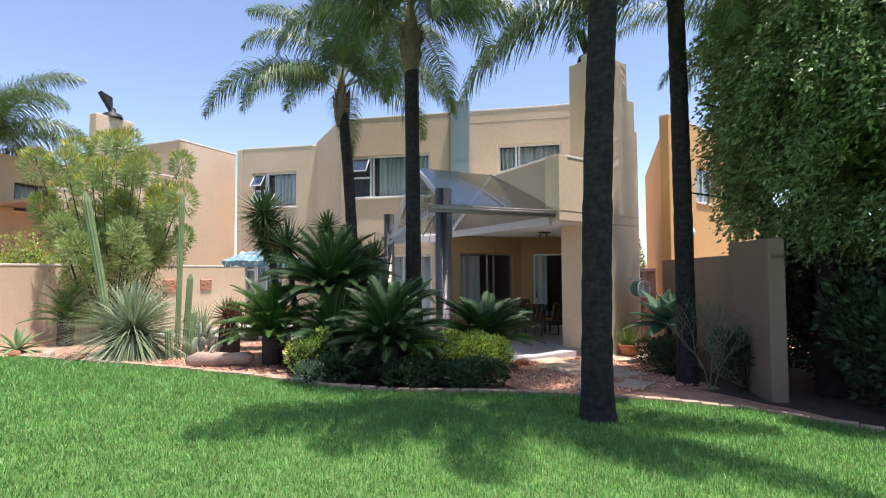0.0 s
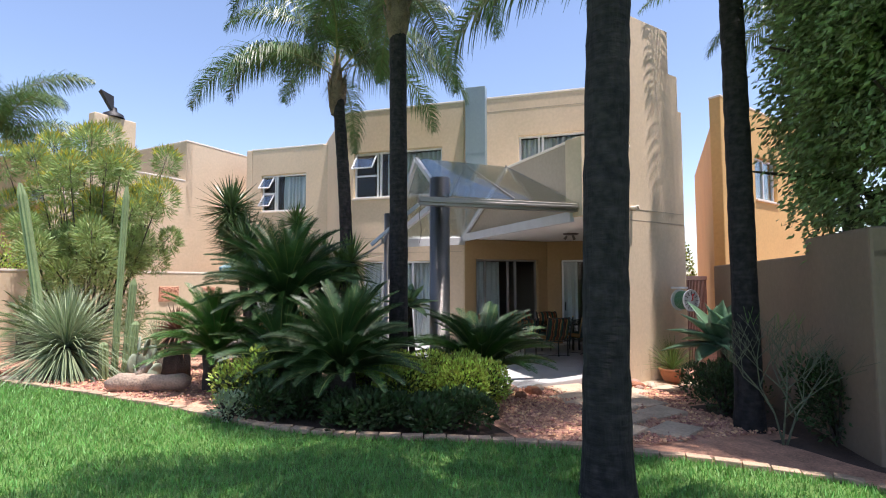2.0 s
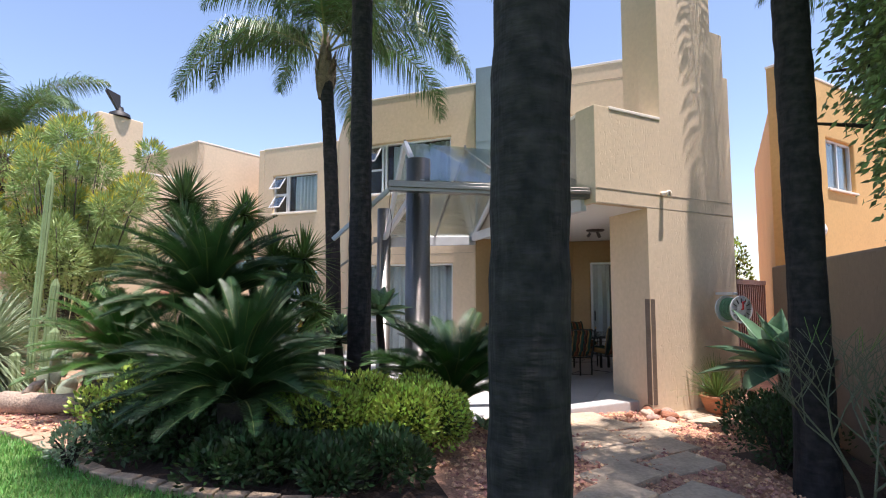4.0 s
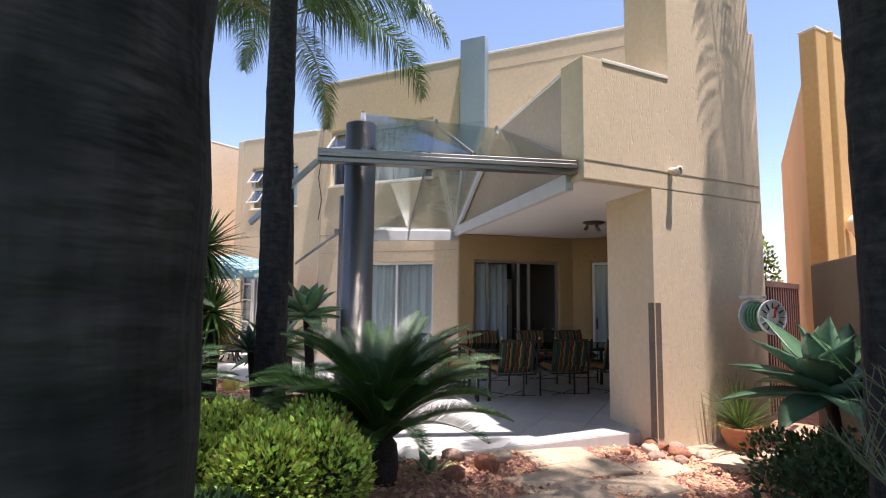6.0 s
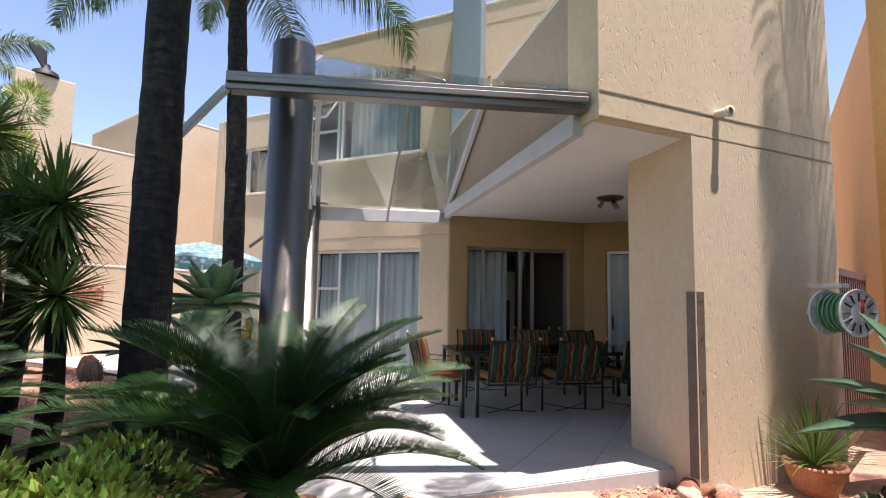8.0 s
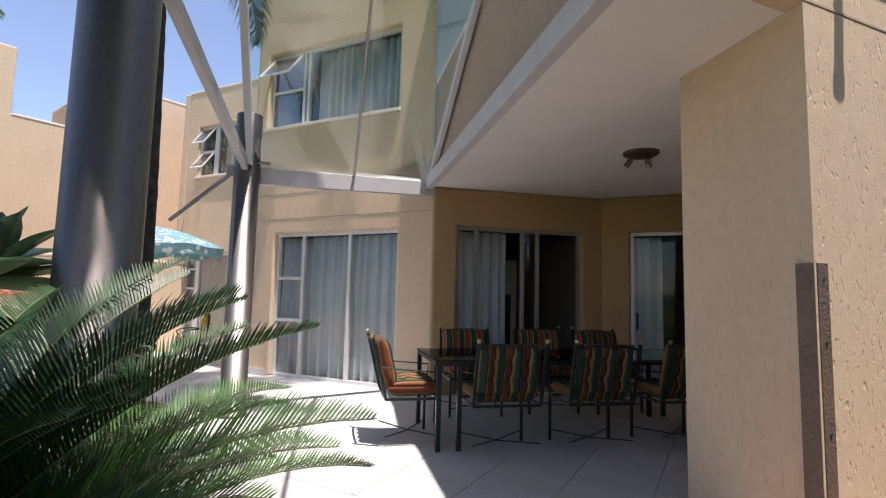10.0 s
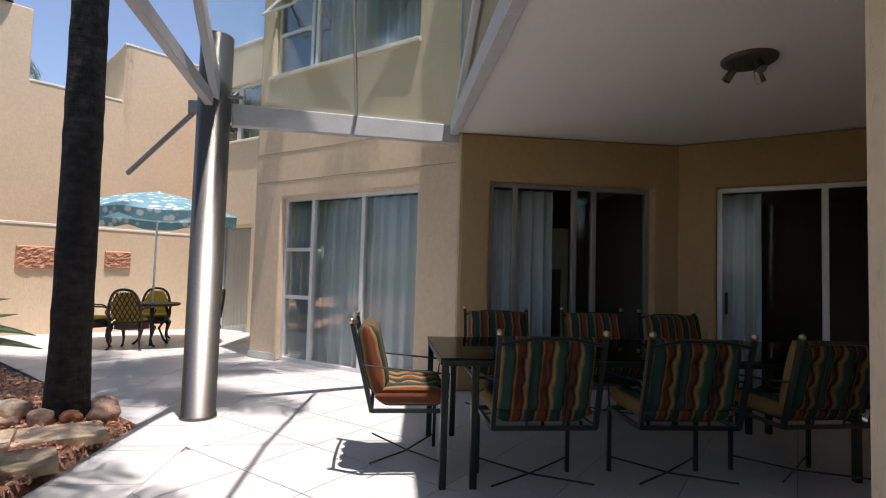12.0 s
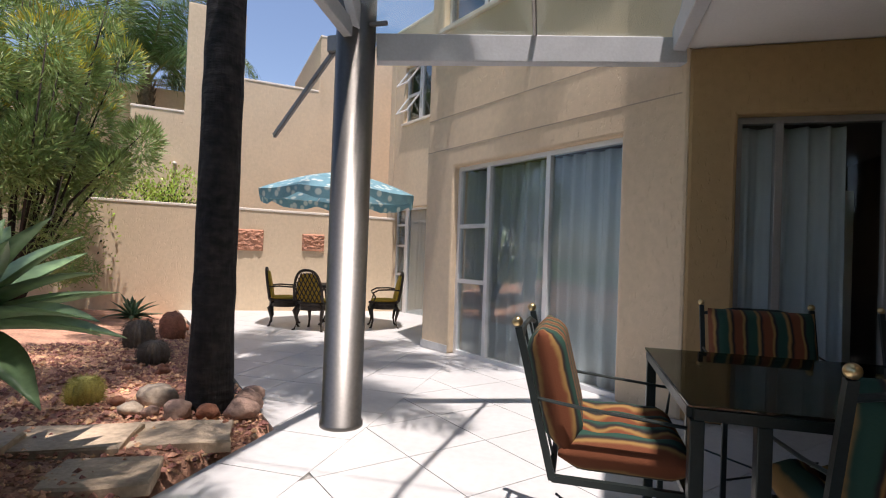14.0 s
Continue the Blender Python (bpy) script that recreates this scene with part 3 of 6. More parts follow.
# ---- ground and patio ----
def lawn_edge(x):
    """The near edge of the planting beds, y for a given x."""
    pts = [(-9, 14.5), (-4, 12.2), (-2, 10.75), (-0.2, 9.0), (0.95, 7.9), (1.9, 6.8), (2.6, 6.35), (3.9, 5.85), (4.8, 5.4), (5.6, 4.8), (6.4, 4.0), (6.9, 2.7), (7.4, 0.5), (8.0, -4.0), (12.0, -9.0)]
    for (a, ya), (b, yb) in zip(pts, pts[1:]):
        if a <= x <= b:
            return ya + (yb - ya) * (x - a) / (b - a)
    return -20.0 if x > 0 else 16.0


def zone(x, y):
    """0 lawn, 1 red gravel, 2 leaf litter."""
    if y < lawn_edge(x):
        return 0
    if x > 4.35 + 0.25 * math.sin(y * 2) and y > 5.2 and x < 10.5 and (y > 6.2 or x > 4.9) and not (x > 7.5 and y < 6.9):
        return 1
    if 1.5 < x < 4.3 and y < 10.2:
        return 2
    if x > 7.0 and y < 7.5:
        return 2
    return 1


def spaced(lo, hi, step, far):
    core = list(np.arange(lo, hi + 1e-6, step))
    out, d = [], step * 3
    while d < far:
        out.append(d)
        d *= 1.9
    return [lo - v for v in out[::-1]] + core + [core[-1] + v for v in out]


gx, gy = spaced(-8, 12, 0.16, 600), spaced(-5, 20, 0.16, 600)
verts = []
for x in gx:
    for y in gy:
        z = ground_z(max(-20, min(x, 20)), max(-20, min(y, 26)))
        inside = (x > 4.62 and y > 9.4 and y < 26 and x < 14) or (y > 12.9 and y < 26 and -3 < x < 14 and (x + (y - 12.8) * 1.05 > 4.62))
        if inside:
            z = min(z, -0.55)
        elif zone(x, y):
            z += 0.03 * noise.noise((x * 1.3, y * 1.3, 0)) - 0.015
        verts.append((x, y, z))
faces, mats = [], []
ny = len(gy)
for i in range(len(gx) - 1):
    for j in range(ny - 1):
        faces.append((i * ny + j, (i + 1) * ny + j, (i + 1) * ny + j + 1, i * ny + j + 1))
        mats.append(zone((gx[i] + gx[i + 1]) / 2, (gy[j] + gy[j + 1]) / 2))
tagged(raw("ground", verts, faces, (SOIL, GRAVEL, DARKBED), None, True, mats), "green lawn falling to red gravel planting beds", "ground", kind="structure")

# lawn blades
rng = np.random.default_rng(4)
bl_v, bl_f = [], []
count = 0
while count < 240000:
    r = 1.2 + 11.5 * rng.random() ** 0.8
    a = radians(-32 + 118 * rng.random())
    x, y = r * math.sin(a) - 0.3, r * math.cos(a) - 0.2
    if y > lawn_edge(x) - 0.02 or x > 7.6 or x < -5:
        continue
    z = ground_z(x, y) - 0.01
    h = (0.028 + 0.03 * rng.random()) * (1.0 + 0.25 * r / 8)
    w = (0.0020 + 0.0018 * rng.random()) * (1 + r / 5.5)
    th, lean = rng.random() * 6.283, rng.normal(0, 0.5)
    dx, dy = math.cos(th), math.sin(th)
    k = len(bl_v)
    bl_v += [(x - dx * w, y - dy * w, z), (x + dx * w, y + dy * w, z), (x - dy * h * lean + dx * h * 0.2, y + dx * h * lean, z + h)]
    bl_f.append((k, k + 1, k + 2))
    count += 1
tagged(raw("lawn_grass", bl_v, bl_f, GRASS), "short bright green lawn grass", "grass", kind="stuff")

# patio slab and tiles
FLOOR_A = [(5.17, 8.88), (8.40, 9.36), (10.3, 9.75), (11.9, 12.9), (10.1, 14.3), (5.17, 16.2)]
FLOOR_B = [(4.6, 8.80), (5.17, 8.88), (5.17, 12.8), (4.6, 12.8)]
FLOOR_C = [(4.6, 12.8), (5.17, 12.8), (5.17, 16.2), (4.9, 22.2), (2.05, 22.2), (-1.55, 18.65)]
floor_fall = lambda y: -0.03 * max(0.0, y - 16.0)
bm = bmesh.new()
for poly in (FLOOR_A, FLOOR_B, FLOOR_C):
    cx = [(x, y) for x, y in poly]
    lo = [bm.verts.new((x, y, -0.22 + floor_fall(y))) for x, y in cx]
    hi = [bm.verts.new((x, y, -0.012 + floor_fall(y))) for x, y in cx]
    bm.faces.new(lo[::-1])
    bm.faces.new(hi)
    for i in range(len(cx)):
        j = (i + 1) % len(cx)
        bm.faces.new((lo[i], lo[j], hi[j], hi[i]))
bmesh.ops.recalc_face_normals(bm, faces=bm.faces)
patio = tagged(finish("floor", bm, GROUT), "white porcelain tiled patio with fine grey joints", "floor", kind="structure")


fascia = finish("trim", boxed(0.0, 3.84, -0.016, -0.002, -0.20, -0.004, bevel=0.003), TILE)
fascia.matrix_basis = frame_at((4.6, 8.79), 8.45)
tagged(fascia, "pale tiled front edge of the patio step", "trim", kind="structure")


def clip(poly, region):
    """The part of a convex polygon inside a convex anticlockwise region."""
    for (ax, ay), (bx, by) in zip(region, region[1:] + region[:1]):
        out = []
        side = lambda p: (bx - ax) * (p[1] - ay) - (by - ay) * (p[0] - ax)
        for p, q in zip(poly, poly[1:] + poly[:1]):
            sp, sq = side(p), side(q)
            if sp >= 0:
                out.append(p)
            if sp * sq < 0:
                t = sp / (sp - sq)
                out.append((p[0] + (q[0] - p[0]) * t, p[1] + (q[1] - p[1]) * t))
        poly = out
        if len(poly) < 3:
            return []
    return poly


def lay_tiles(region, origin, ang, size, joint):
    c, s = math.cos(radians(ang)), math.sin(radians(ang))
    for i in range(-24, 25):
        for j in range(-24, 25):
            sq = [(i * size + joint / 2, j * size + joint / 2), ((i + 1) * size - joint / 2, j * size + joint / 2), ((i + 1) * size - joint / 2, (j + 1) * size - joint / 2), (i * size + joint / 2, (j + 1) * size - joint / 2)]
            sq = [(origin[0] + c * u - s * v, origin[1] + s * u + c * v) for u, v in sq]
            poly = clip(sq, region)
            if len(poly) < 3:
                continue
            area = abs(sum(p[0] * q[1] - p[1] * q[0] for p, q in zip(poly, poly[1:] + poly[:1]))) / 2
            if area < 0.004:
                continue
            n = len(poly)
            vs = [(x, y, -0.012 + floor_fall(y)) for x, y in poly] + [(x, y, floor_fall(y)) for x, y in poly]
            fs = [tuple(range(n, 2 * n))] + [(k, (k + 1) % n, n + (k + 1) % n, n + k) for k in range(n)]
            raw("tile", vs, fs, TILE, patio)

# ---- plant materials ----
PALMLEAF = leaf_mat("queen_palm_leaf", (0.085, 0.15, 0.045), 0.35, 0.42, 0.25)
RACHIS = mat("green_frond_stem", (0.16, 0.19, 0.06), 0.55, vary=0.3, scale=6, fine=40)
BOOT = mat("old_frond_base_fibre", (0.20, 0.15, 0.10), 0.95, vary=0.5, scale=8, fine=50, bump=0.8)
CYCADLEAF = leaf_mat("cycad_leaf", (0.027, 0.075, 0.020), 0.3, 0.48, 0.10, 0.02)
CYCADPALE = leaf_mat("young_cycad_leaf", (0.055, 0.15, 0.026), 0.3, 0.46, 0.16, 0.02)
SHRUBLEAF = leaf_mat("lime_shrub_leaf", (0.43, 0.54, 0.10), 0.6, 0.4, 0.4, 0.035)
# dark leaf; also puts shade into the colour inside shrubs and under the fig
DARK_SHADELEAF = leaf_mat("dark_and_shaded_shrub_leaf", (0.045, 0.085, 0.025), 0.45, 0.58, 0.2, 0.03)
FIGLEAF = leaf_mat("weeping_fig_leaf", (0.27, 0.37, 0.15), 0.5, 0.42, 0.32, 0.025)
SPOONLEAF = leaf_mat("grey_green_strap_leaf", (0.28, 0.35, 0.20), 0.25, 0.5, 0.15, 0.015)
YUCCALEAF = leaf_mat("yucca_blade", (0.065, 0.115, 0.04), 0.3, 0.35, 0.12, 0.02)
DRACLEAF = leaf_mat("dracaena_blade", (0.15, 0.24, 0.06), 0.35, 0.35, 0.2, 0.03)
AGAVELEAF = leaf_mat("agave_leaf", (0.26, 0.40, 0.19), 0.18, 0.42, 0.08, 0.015)
AGAVEDARK = leaf_mat("dark_agave_leaf", (0.09, 0.18, 0.10), 0.18, 0.35, 0.08, 0.015)
CONELEAF = leaf_mat("needle_shrub_leaf", (0.29, 0.39, 0.135), 0.3, 0.5, 0.3, 0.02)
CONETIP = leaf_mat("yellow_shrub_tip", (0.56, 0.48, 0.06), 0.3, 0.5, 0.3, 0.02)
CACTUS = mat("ribbed_cactus_skin", (0.20, 0.27, 0.12), 0.6, vary=0.3, scale=4, fine=40, bump=0.2)
BARREL = mat("golden_spined_cactus", (0.52, 0.46, 0.12), 0.8, vary=0.4, scale=20, fine=120)
GREYCACTUS = mat("grey_spined_cactus", (0.16, 0.13, 0.10), 0.8, vary=0.4, scale=20, fine=120)
DARKBARK = mat("dark_shrub_bark", (0.05, 0.038, 0.03), 0.95, vary=0.5, scale=8, fine=50, bump=0.8)
PENCIL = mat("pencil_tree_twig", (0.11, 0.13, 0.075), 0.6, vary=0.3, scale=8, fine=60)
PENCILTIP = mat("fresh_pencil_twig", (0.11, 0.22, 0.04), 0.6, vary=0.3, scale=8, fine=60)
TRUNKMAT = bpy.data.materials.new("ringed_palm_trunk")


def ringed(m):
    """Grey palm bark, darkened for backlight, with level leaf scars, vertical fissures and lichen."""
    m.use_nodes = True
    n, l = m.node_tree.nodes, m.node_tree.links
    b = n["Principled BSDF"]
    b.inputs["Roughness"].default_value = 0.92
    geo, sep, wave, noi = n.new("ShaderNodeNewGeometry"), n.new("ShaderNodeMapping"), n.new("ShaderNodeTexNoise"), n.new("ShaderNodeTexNoise")
    sep.inputs["Scale"].default_value = (3.5, 3.5, 14.0)
    wave.inputs["Scale"].default_value, wave.inputs["Detail"].default_value = 1.6, 3
    fis, fmap = n.new("ShaderNodeTexNoise"), n.new("ShaderNodeMapping")
    fmap.inputs["Scale"].default_value = (22, 22, 5.0)
    fis.inputs["Scale"].default_value = 1.0
    noi.inputs["Scale"].default_value, noi.inputs["Detail"].default_value = 14, 8
    l.new(geo.outputs["Position"], sep.inputs[0])
    l.new(geo.outputs["Position"], fmap.inputs[0])
    l.new(geo.outputs["Position"], noi.inputs["Vector"])
    l.new(sep.outputs[0], wave.inputs["Vector"])
    l.new(fmap.outputs[0], fis.inputs["Vector"])
    # bark ramp sits near black, the trunks' backlit shade put into it
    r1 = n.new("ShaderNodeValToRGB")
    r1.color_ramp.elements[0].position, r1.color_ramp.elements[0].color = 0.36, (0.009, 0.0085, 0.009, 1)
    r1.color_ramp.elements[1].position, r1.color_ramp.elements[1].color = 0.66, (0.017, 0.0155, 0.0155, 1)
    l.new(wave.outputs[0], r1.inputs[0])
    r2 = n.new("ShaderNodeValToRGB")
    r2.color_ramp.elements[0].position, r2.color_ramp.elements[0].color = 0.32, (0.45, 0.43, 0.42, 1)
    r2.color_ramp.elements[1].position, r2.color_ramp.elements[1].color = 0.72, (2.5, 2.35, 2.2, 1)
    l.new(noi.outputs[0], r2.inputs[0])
    mul = n.new("ShaderNodeMix")
    mul.data_type, mul.blend_type = "RGBA", "MULTIPLY"
    mul.inputs[0].default_value = 1
    l.new(r1.outputs[0], mul.inputs[6])
    l.new(r2.outputs[0], mul.inputs[7])
    l.new(mul.outputs[2], b.inputs["Base Color"])
    addh = n.new("ShaderNodeMath")
    l.new(wave.outputs[0], addh.inputs[0])
    l.new(fis.outputs[0], addh.inputs[1])
    bp = n.new("ShaderNodeBump")
    bp.inputs["Strength"].default_value, bp.inputs["Distance"].default_value = 0.85, 0.02
    l.new(addh.outputs[0], bp.inputs["Height"])
    l.new(bp.outputs[0], b.inputs["Normal"])


ringed(TRUNKMAT)


# ---- plant builders ----
def frond_mesh(name, length, rise, fall, leaflets, leaf_len, leaf_w, hang, mtl, seed, vee=0.5, bare=0.12, planes=1, stem=0.018):
    """A feather leaf along +x: its stem starts at the angle rise (degrees) and bends down by fall; leaflets hang by hang."""
    rnd = random.Random(seed)
    verts, faces, mats = [], [], []
    n = 14
    pts, dirs = [Vector((0, 0, 0))], []
    for i in range(n):
        a = radians(rise - fall * ((i + 0.5) / n) ** 1.35)
        d = Vector((math.cos(a), 0, math.sin(a)))
        dirs.append(d)
        pts.append(pts[-1] + d * (length / n))
    dirs.append(dirs[-1])
    for i in range(n + 1):
        w = stem * (1 - 0.85 * i / n)
        up = Vector((-dirs[i].z, 0, dirs[i].x))
        for q in (Vector((0, w, 0)), up * w * 0.8, Vector((0, -w, 0))):
            verts.append(pts[i] + q)
    for i in range(n):
        for k in range(3):
            a, b = i * 3 + k, i * 3 + (k + 1) % 3
            faces.append((a, b, b + 3, a + 3))
            mats.append(1)
    for j in range(leaflets):
        f = bare + (1 - bare) * (j + 0.5) / leaflets
        g = f * n
        i = min(int(g), n - 1)
        base = pts[i].lerp(pts[i + 1], g - i)
        d = dirs[i]
        up = Vector((-d.z, 0, d.x))
        size = leaf_len * (math.sin(math.pi * min(1, 0.12 + 0.88 * f ** 0.8)) ** 0.55 * 0.95 + 0.08) * (0.85 + 0.3 * rnd.random())
        for side in (1, -1):
            lift = vee + (rnd.uniform(-0.5, 0.5) if planes > 1 else rnd.uniform(-0.05, 0.05))
            fwd = 0.35 + 0.5 * f
            v = (Vector((0, side, 0)) + up * lift + d * fwd).normalized()
            p, w = base.copy(), leaf_w * (0.8 + 0.4 * rnd.random())
            k0 = len(verts)
            seg = 3 if hang > 0.3 else 2
            for s in range(seg + 1):
                wid = w * (1 - (s / seg) ** 2 * 0.9) * (0.6 if s == 0 else 1)
                verts += [p + d * wid, p - d * wid]
                p = p + v * (size / seg)
                v = (v + Vector((0, 0, -hang * (0.7 + 0.6 * rnd.random())))).normalized()
            for s in range(seg):
                a = k0 + 2 * s
                faces.append((a, a + 1, a + 3, a + 2))
                mats.append(0)
    me = bpy.data.meshes.new(name)
    me.from_pydata(verts, [], faces)
    me.materials.append(mtl)
    me.materials.append(RACHIS)
    me.polygons.foreach_set("material_index", mats)
    me.update()
    return me


QUEEN = [frond_mesh("queen_frond", 3.6, r, f, 170, 0.88, 0.013, h, PALMLEAF, 10 + i, 0.25, 0.14, 2, 0.03) for i, (r, f, h) in enumerate(((78, 90, 0.75), (66, 120, 0.85), (54, 135, 0.9), (40, 130, 0.95), (22, 110, 0.95)))]
FLAT_FROND = frond_mesh("queen_frond", 5.0, 44, 84, 105, 0.85, 0.016, 0.9, PALMLEAF, 21, 0.25, 0.12, 2, 0.03)
DROOPING_FROND = frond_mesh("queen_frond", 3.9, 6, 74, 180, 0.95, 0.014, 0.85, PALMLEAF, 23, 0.25, 0.12, 2, 0.03)
ARCHED_FROND = frond_mesh("queen_frond", 4.3, 30, 100, 190, 0.95, 0.014, 0.9, PALMLEAF, 22, 0.25, 0.12, 2, 0.03)
CYCAD = [frond_mesh("cycad_frond", 1.15, r, f, 108, 0.155, 0.0048, 0.03, CYCADLEAF, 30 + i, 0.55, 0.1, 1, 0.012) for i, (r, f) in enumerate(((82, 38), (70, 52), (55, 60), (40, 58), (22, 46)))]
CYCADP = [frond_mesh("young_cycad_frond", 1.15, r, f, 108, 0.155, 0.0048, 0.03, CYCADPALE, 40 + i, 0.55, 0.1, 1, 0.012) for i, (r, f) in enumerate(((82, 38), (70, 52), (55, 60), (40, 58), (22, 46)))]


def palm(x, y, r, top, label, seed, lean=(0, 0), size=1.0, fronds=20, skirt=True, flare=1.35, reach=()):
    rnd = random.Random(seed)
    z0 = ground_z(x, y) if y < 12.5 else 0.0
    ob = thing("palm_tree", x, y, z0, label, "palm tree", "queen palms")
    h = top - z0
    prof, n = [], 44
    pts = []
    for i in range(n + 1):
        f = i / n
        rr = r * (1 + (flare - 1) * math.exp(-f * h / 0.28)) * (1.0 - 0.12 * f) * (1 + 0.02 * math.sin(f * h * 21) + 0.025 * rnd.uniform(-1, 1))
        prof.append(rr)
        pts.append(Vector((lean[0] * f * f, lean[1] * f * f, -0.15 + f * (h + 0.15))))
    bm = bmesh.new()
    tube(bm, pts, prof, 20)
    bmesh.ops.recalc_face_normals(bm, faces=bm.faces)
    part("trunk", bm, TRUNKMAT, ob, "grey ringed palm trunk darkened for backlight", True)
    tip = pts[-1]
    if skirt:
        bm = bmesh.new()
        lathe(bm, [(r * 0.85, -0.75), (r * 1.15, -0.55), (r * 1.3, -0.3), (r * 1.1, 0.0), (r * 0.75, 0.35), (r * 0.4, 0.7), (0.01, 0.75)], 14, Matrix.Translation(tip))
        for k in range(26):
            a, zz = rnd.random() * 6.28, rnd.uniform(-0.6, 0.15)
            d = Vector((math.cos(a), math.sin(a), 0))
            tube(bm, [tip + d * r * 1.0 + Vector((0, 0, zz)), tip + d * r * 1.35 + Vector((0, 0, zz + 0.13)), tip + d * r * 1.55 + Vector((0, 0, zz + 0.25))], [0.035, 0.03, 0.012], 4)
        bmesh.ops.recalc_face_normals(bm, faces=bm.faces)
        part("crown_shaft", bm, BOOT, ob, "fibrous old frond bases", True)
    for k in range(fronds):
        f = k / fronds
        me = QUEEN[min(4, int(f * 5))]
        o = new("frond", me)
        o.parent = ob
        s = size * rnd.uniform(0.85, 1.12)
        o.matrix_basis = Matrix.Translation(tip + Vector((0, 0, 0.45 - 0.35 * f))) @ pose(0, 0, 0, rnd.uniform(-10, 10), rnd.uniform(-7, 7), k * 137.5 + rnd.uniform(-14, 14)) @ Matrix.Diagonal((s, s, s, 1))
    # extra fronds, several unseen and set for their shadows: bearing, shape, size and height
    for az, me, s, dz in reach:
        o = new("frond", me)
        o.parent = ob
        o.matrix_basis = Matrix.Translation(tip + Vector((0, 0, dz))) @ pose(0, 0, 0, rnd.uniform(-12, 12), 0, az) @ Matrix.Diagonal((s, s, s, 1))
    return ob


def cycad(x, y, trunk, size, label, seed, fronds=44, meshes=None, z=None):
    rnd = random.Random(seed)
    z0 = ground_z(x, y) if z is None else z
    ob = thing("cycad", x, y, z0, label, "cycad", "cycads in the bed")
    bm = lathe(bmesh.new(), [(0.15, -0.1), (0.17, 0.1), (0.16, trunk * 0.6), (0.17, trunk), (0.10, trunk + 0.1), (0.01, trunk + 0.12)], 12)
    for v in bm.verts:
        v.co += Vector((rnd.uniform(-1, 1), rnd.uniform(-1, 1), 0)) * 0.015
    part("trunk", bm, DARKBARK, ob, "rough dark cycad trunk", True)
    for k in range(fronds):
        f = k / fronds
        o = new("frond", (meshes or CYCAD)[min(4, int(f * 5))])
        o.parent = ob
        s = size * rnd.uniform(0.85, 1.1)
        o.matrix_basis = pose(0, 0, trunk + 0.08 - 0.1 * f, rnd.uniform(-9, 9), rnd.uniform(-6, 6), k * 137.5 + rnd.uniform(-9, 9)) @ Matrix.Diagonal((s, s, s, 1))
    return ob


def leaves(name, pos, dirs, length, width, mtl, parent, rnd, fold=0.25, label=""):
    """Many small pointed leaves: each a folded lozenge of two quads."""
    verts, faces = [], []
    for p, d in zip(pos, dirs):
        L, w = length * rnd.uniform(0.7, 1.25), width * rnd.uniform(0.75, 1.2)
        s = d.cross(Vector((rnd.uniform(-1, 1), rnd.uniform(-1, 1), rnd.uniform(-1, 1))))
        if s.length < 1e-3:
            continue
        s.normalize()
        u = s.cross(d) * fold * w
        k = len(verts)
        verts += [p, p + d * L * 0.45 + s * w + u, p + d * L, p + d * L * 0.45 - s * w + u, p + d * L * 0.45]
        faces += [(k, k + 1, k + 2, k + 4), (k, k + 4, k + 2, k + 3)]
    ob = raw(name, verts, faces, mtl, parent)
    return tagged(ob, label) if label else ob


def shrub(name, x, y, rx, ry, h, count, length, width, mtl, label, seed, z=None, inner=None, up=0.5, group=""):
    """A rounded, lumpy shrub: stems, an inner mass of leaves darkened for shade and an outer skin of leaves."""
    rnd = random.Random(seed)
    z0 = ground_z(x, y) if z is None else z
    ob = thing(name, x, y, z0, label, "shrub", group)
    bm = bmesh.new()
    for k in range(9):
        a = rnd.random() * 6.28
        tip = Vector((math.cos(a) * rx * 0.6, math.sin(a) * ry * 0.6, h * rnd.uniform(0.6, 0.85)))
        tube(bm, [Vector((tip.x * 0.1, tip.y * 0.1, -0.05)), tip * 0.5 + Vector((0, 0, h * 0.12)), tip], [0.018, 0.013, 0.005], 5)
    part("stem", bm, DARKBARK, ob)
    lumps = [(Vector((rnd.uniform(-0.55, 0.55) * rx, rnd.uniform(-0.55, 0.55) * ry, h * rnd.uniform(0.35, 0.72))), rnd.uniform(0.28, 0.48)) for _ in range(16)]
    def scatter(n, shell):
        pos, dr = [], []
        for _ in range(n):
            c, r = lumps[rnd.randrange(len(lumps))]
            v = Vector((rnd.gauss(0, 1), rnd.gauss(0, 1), rnd.gauss(0.25, 1))).normalized()
            q = c + Vector((v.x * r * rx, v.y * r * ry, v.z * r * h)) * (rnd.uniform(0.85, 1.06) if shell else rnd.uniform(0.2, 0.85))
            if q.z < 0.02:
                continue
            pos.append(q)
            dr.append((v + Vector((rnd.uniform(-0.7, 0.7), rnd.uniform(-0.7, 0.7), up + rnd.uniform(-0.5, 0.5)))).normalized())
        return pos, dr
    leaves("foliage", *scatter(count, True), length, width, mtl, ob, rnd)
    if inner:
        leaves("inner_foliage", *scatter(count // 2, False), length, width, inner, ob, rnd, label="inner foliage darkened for shade")
    return ob


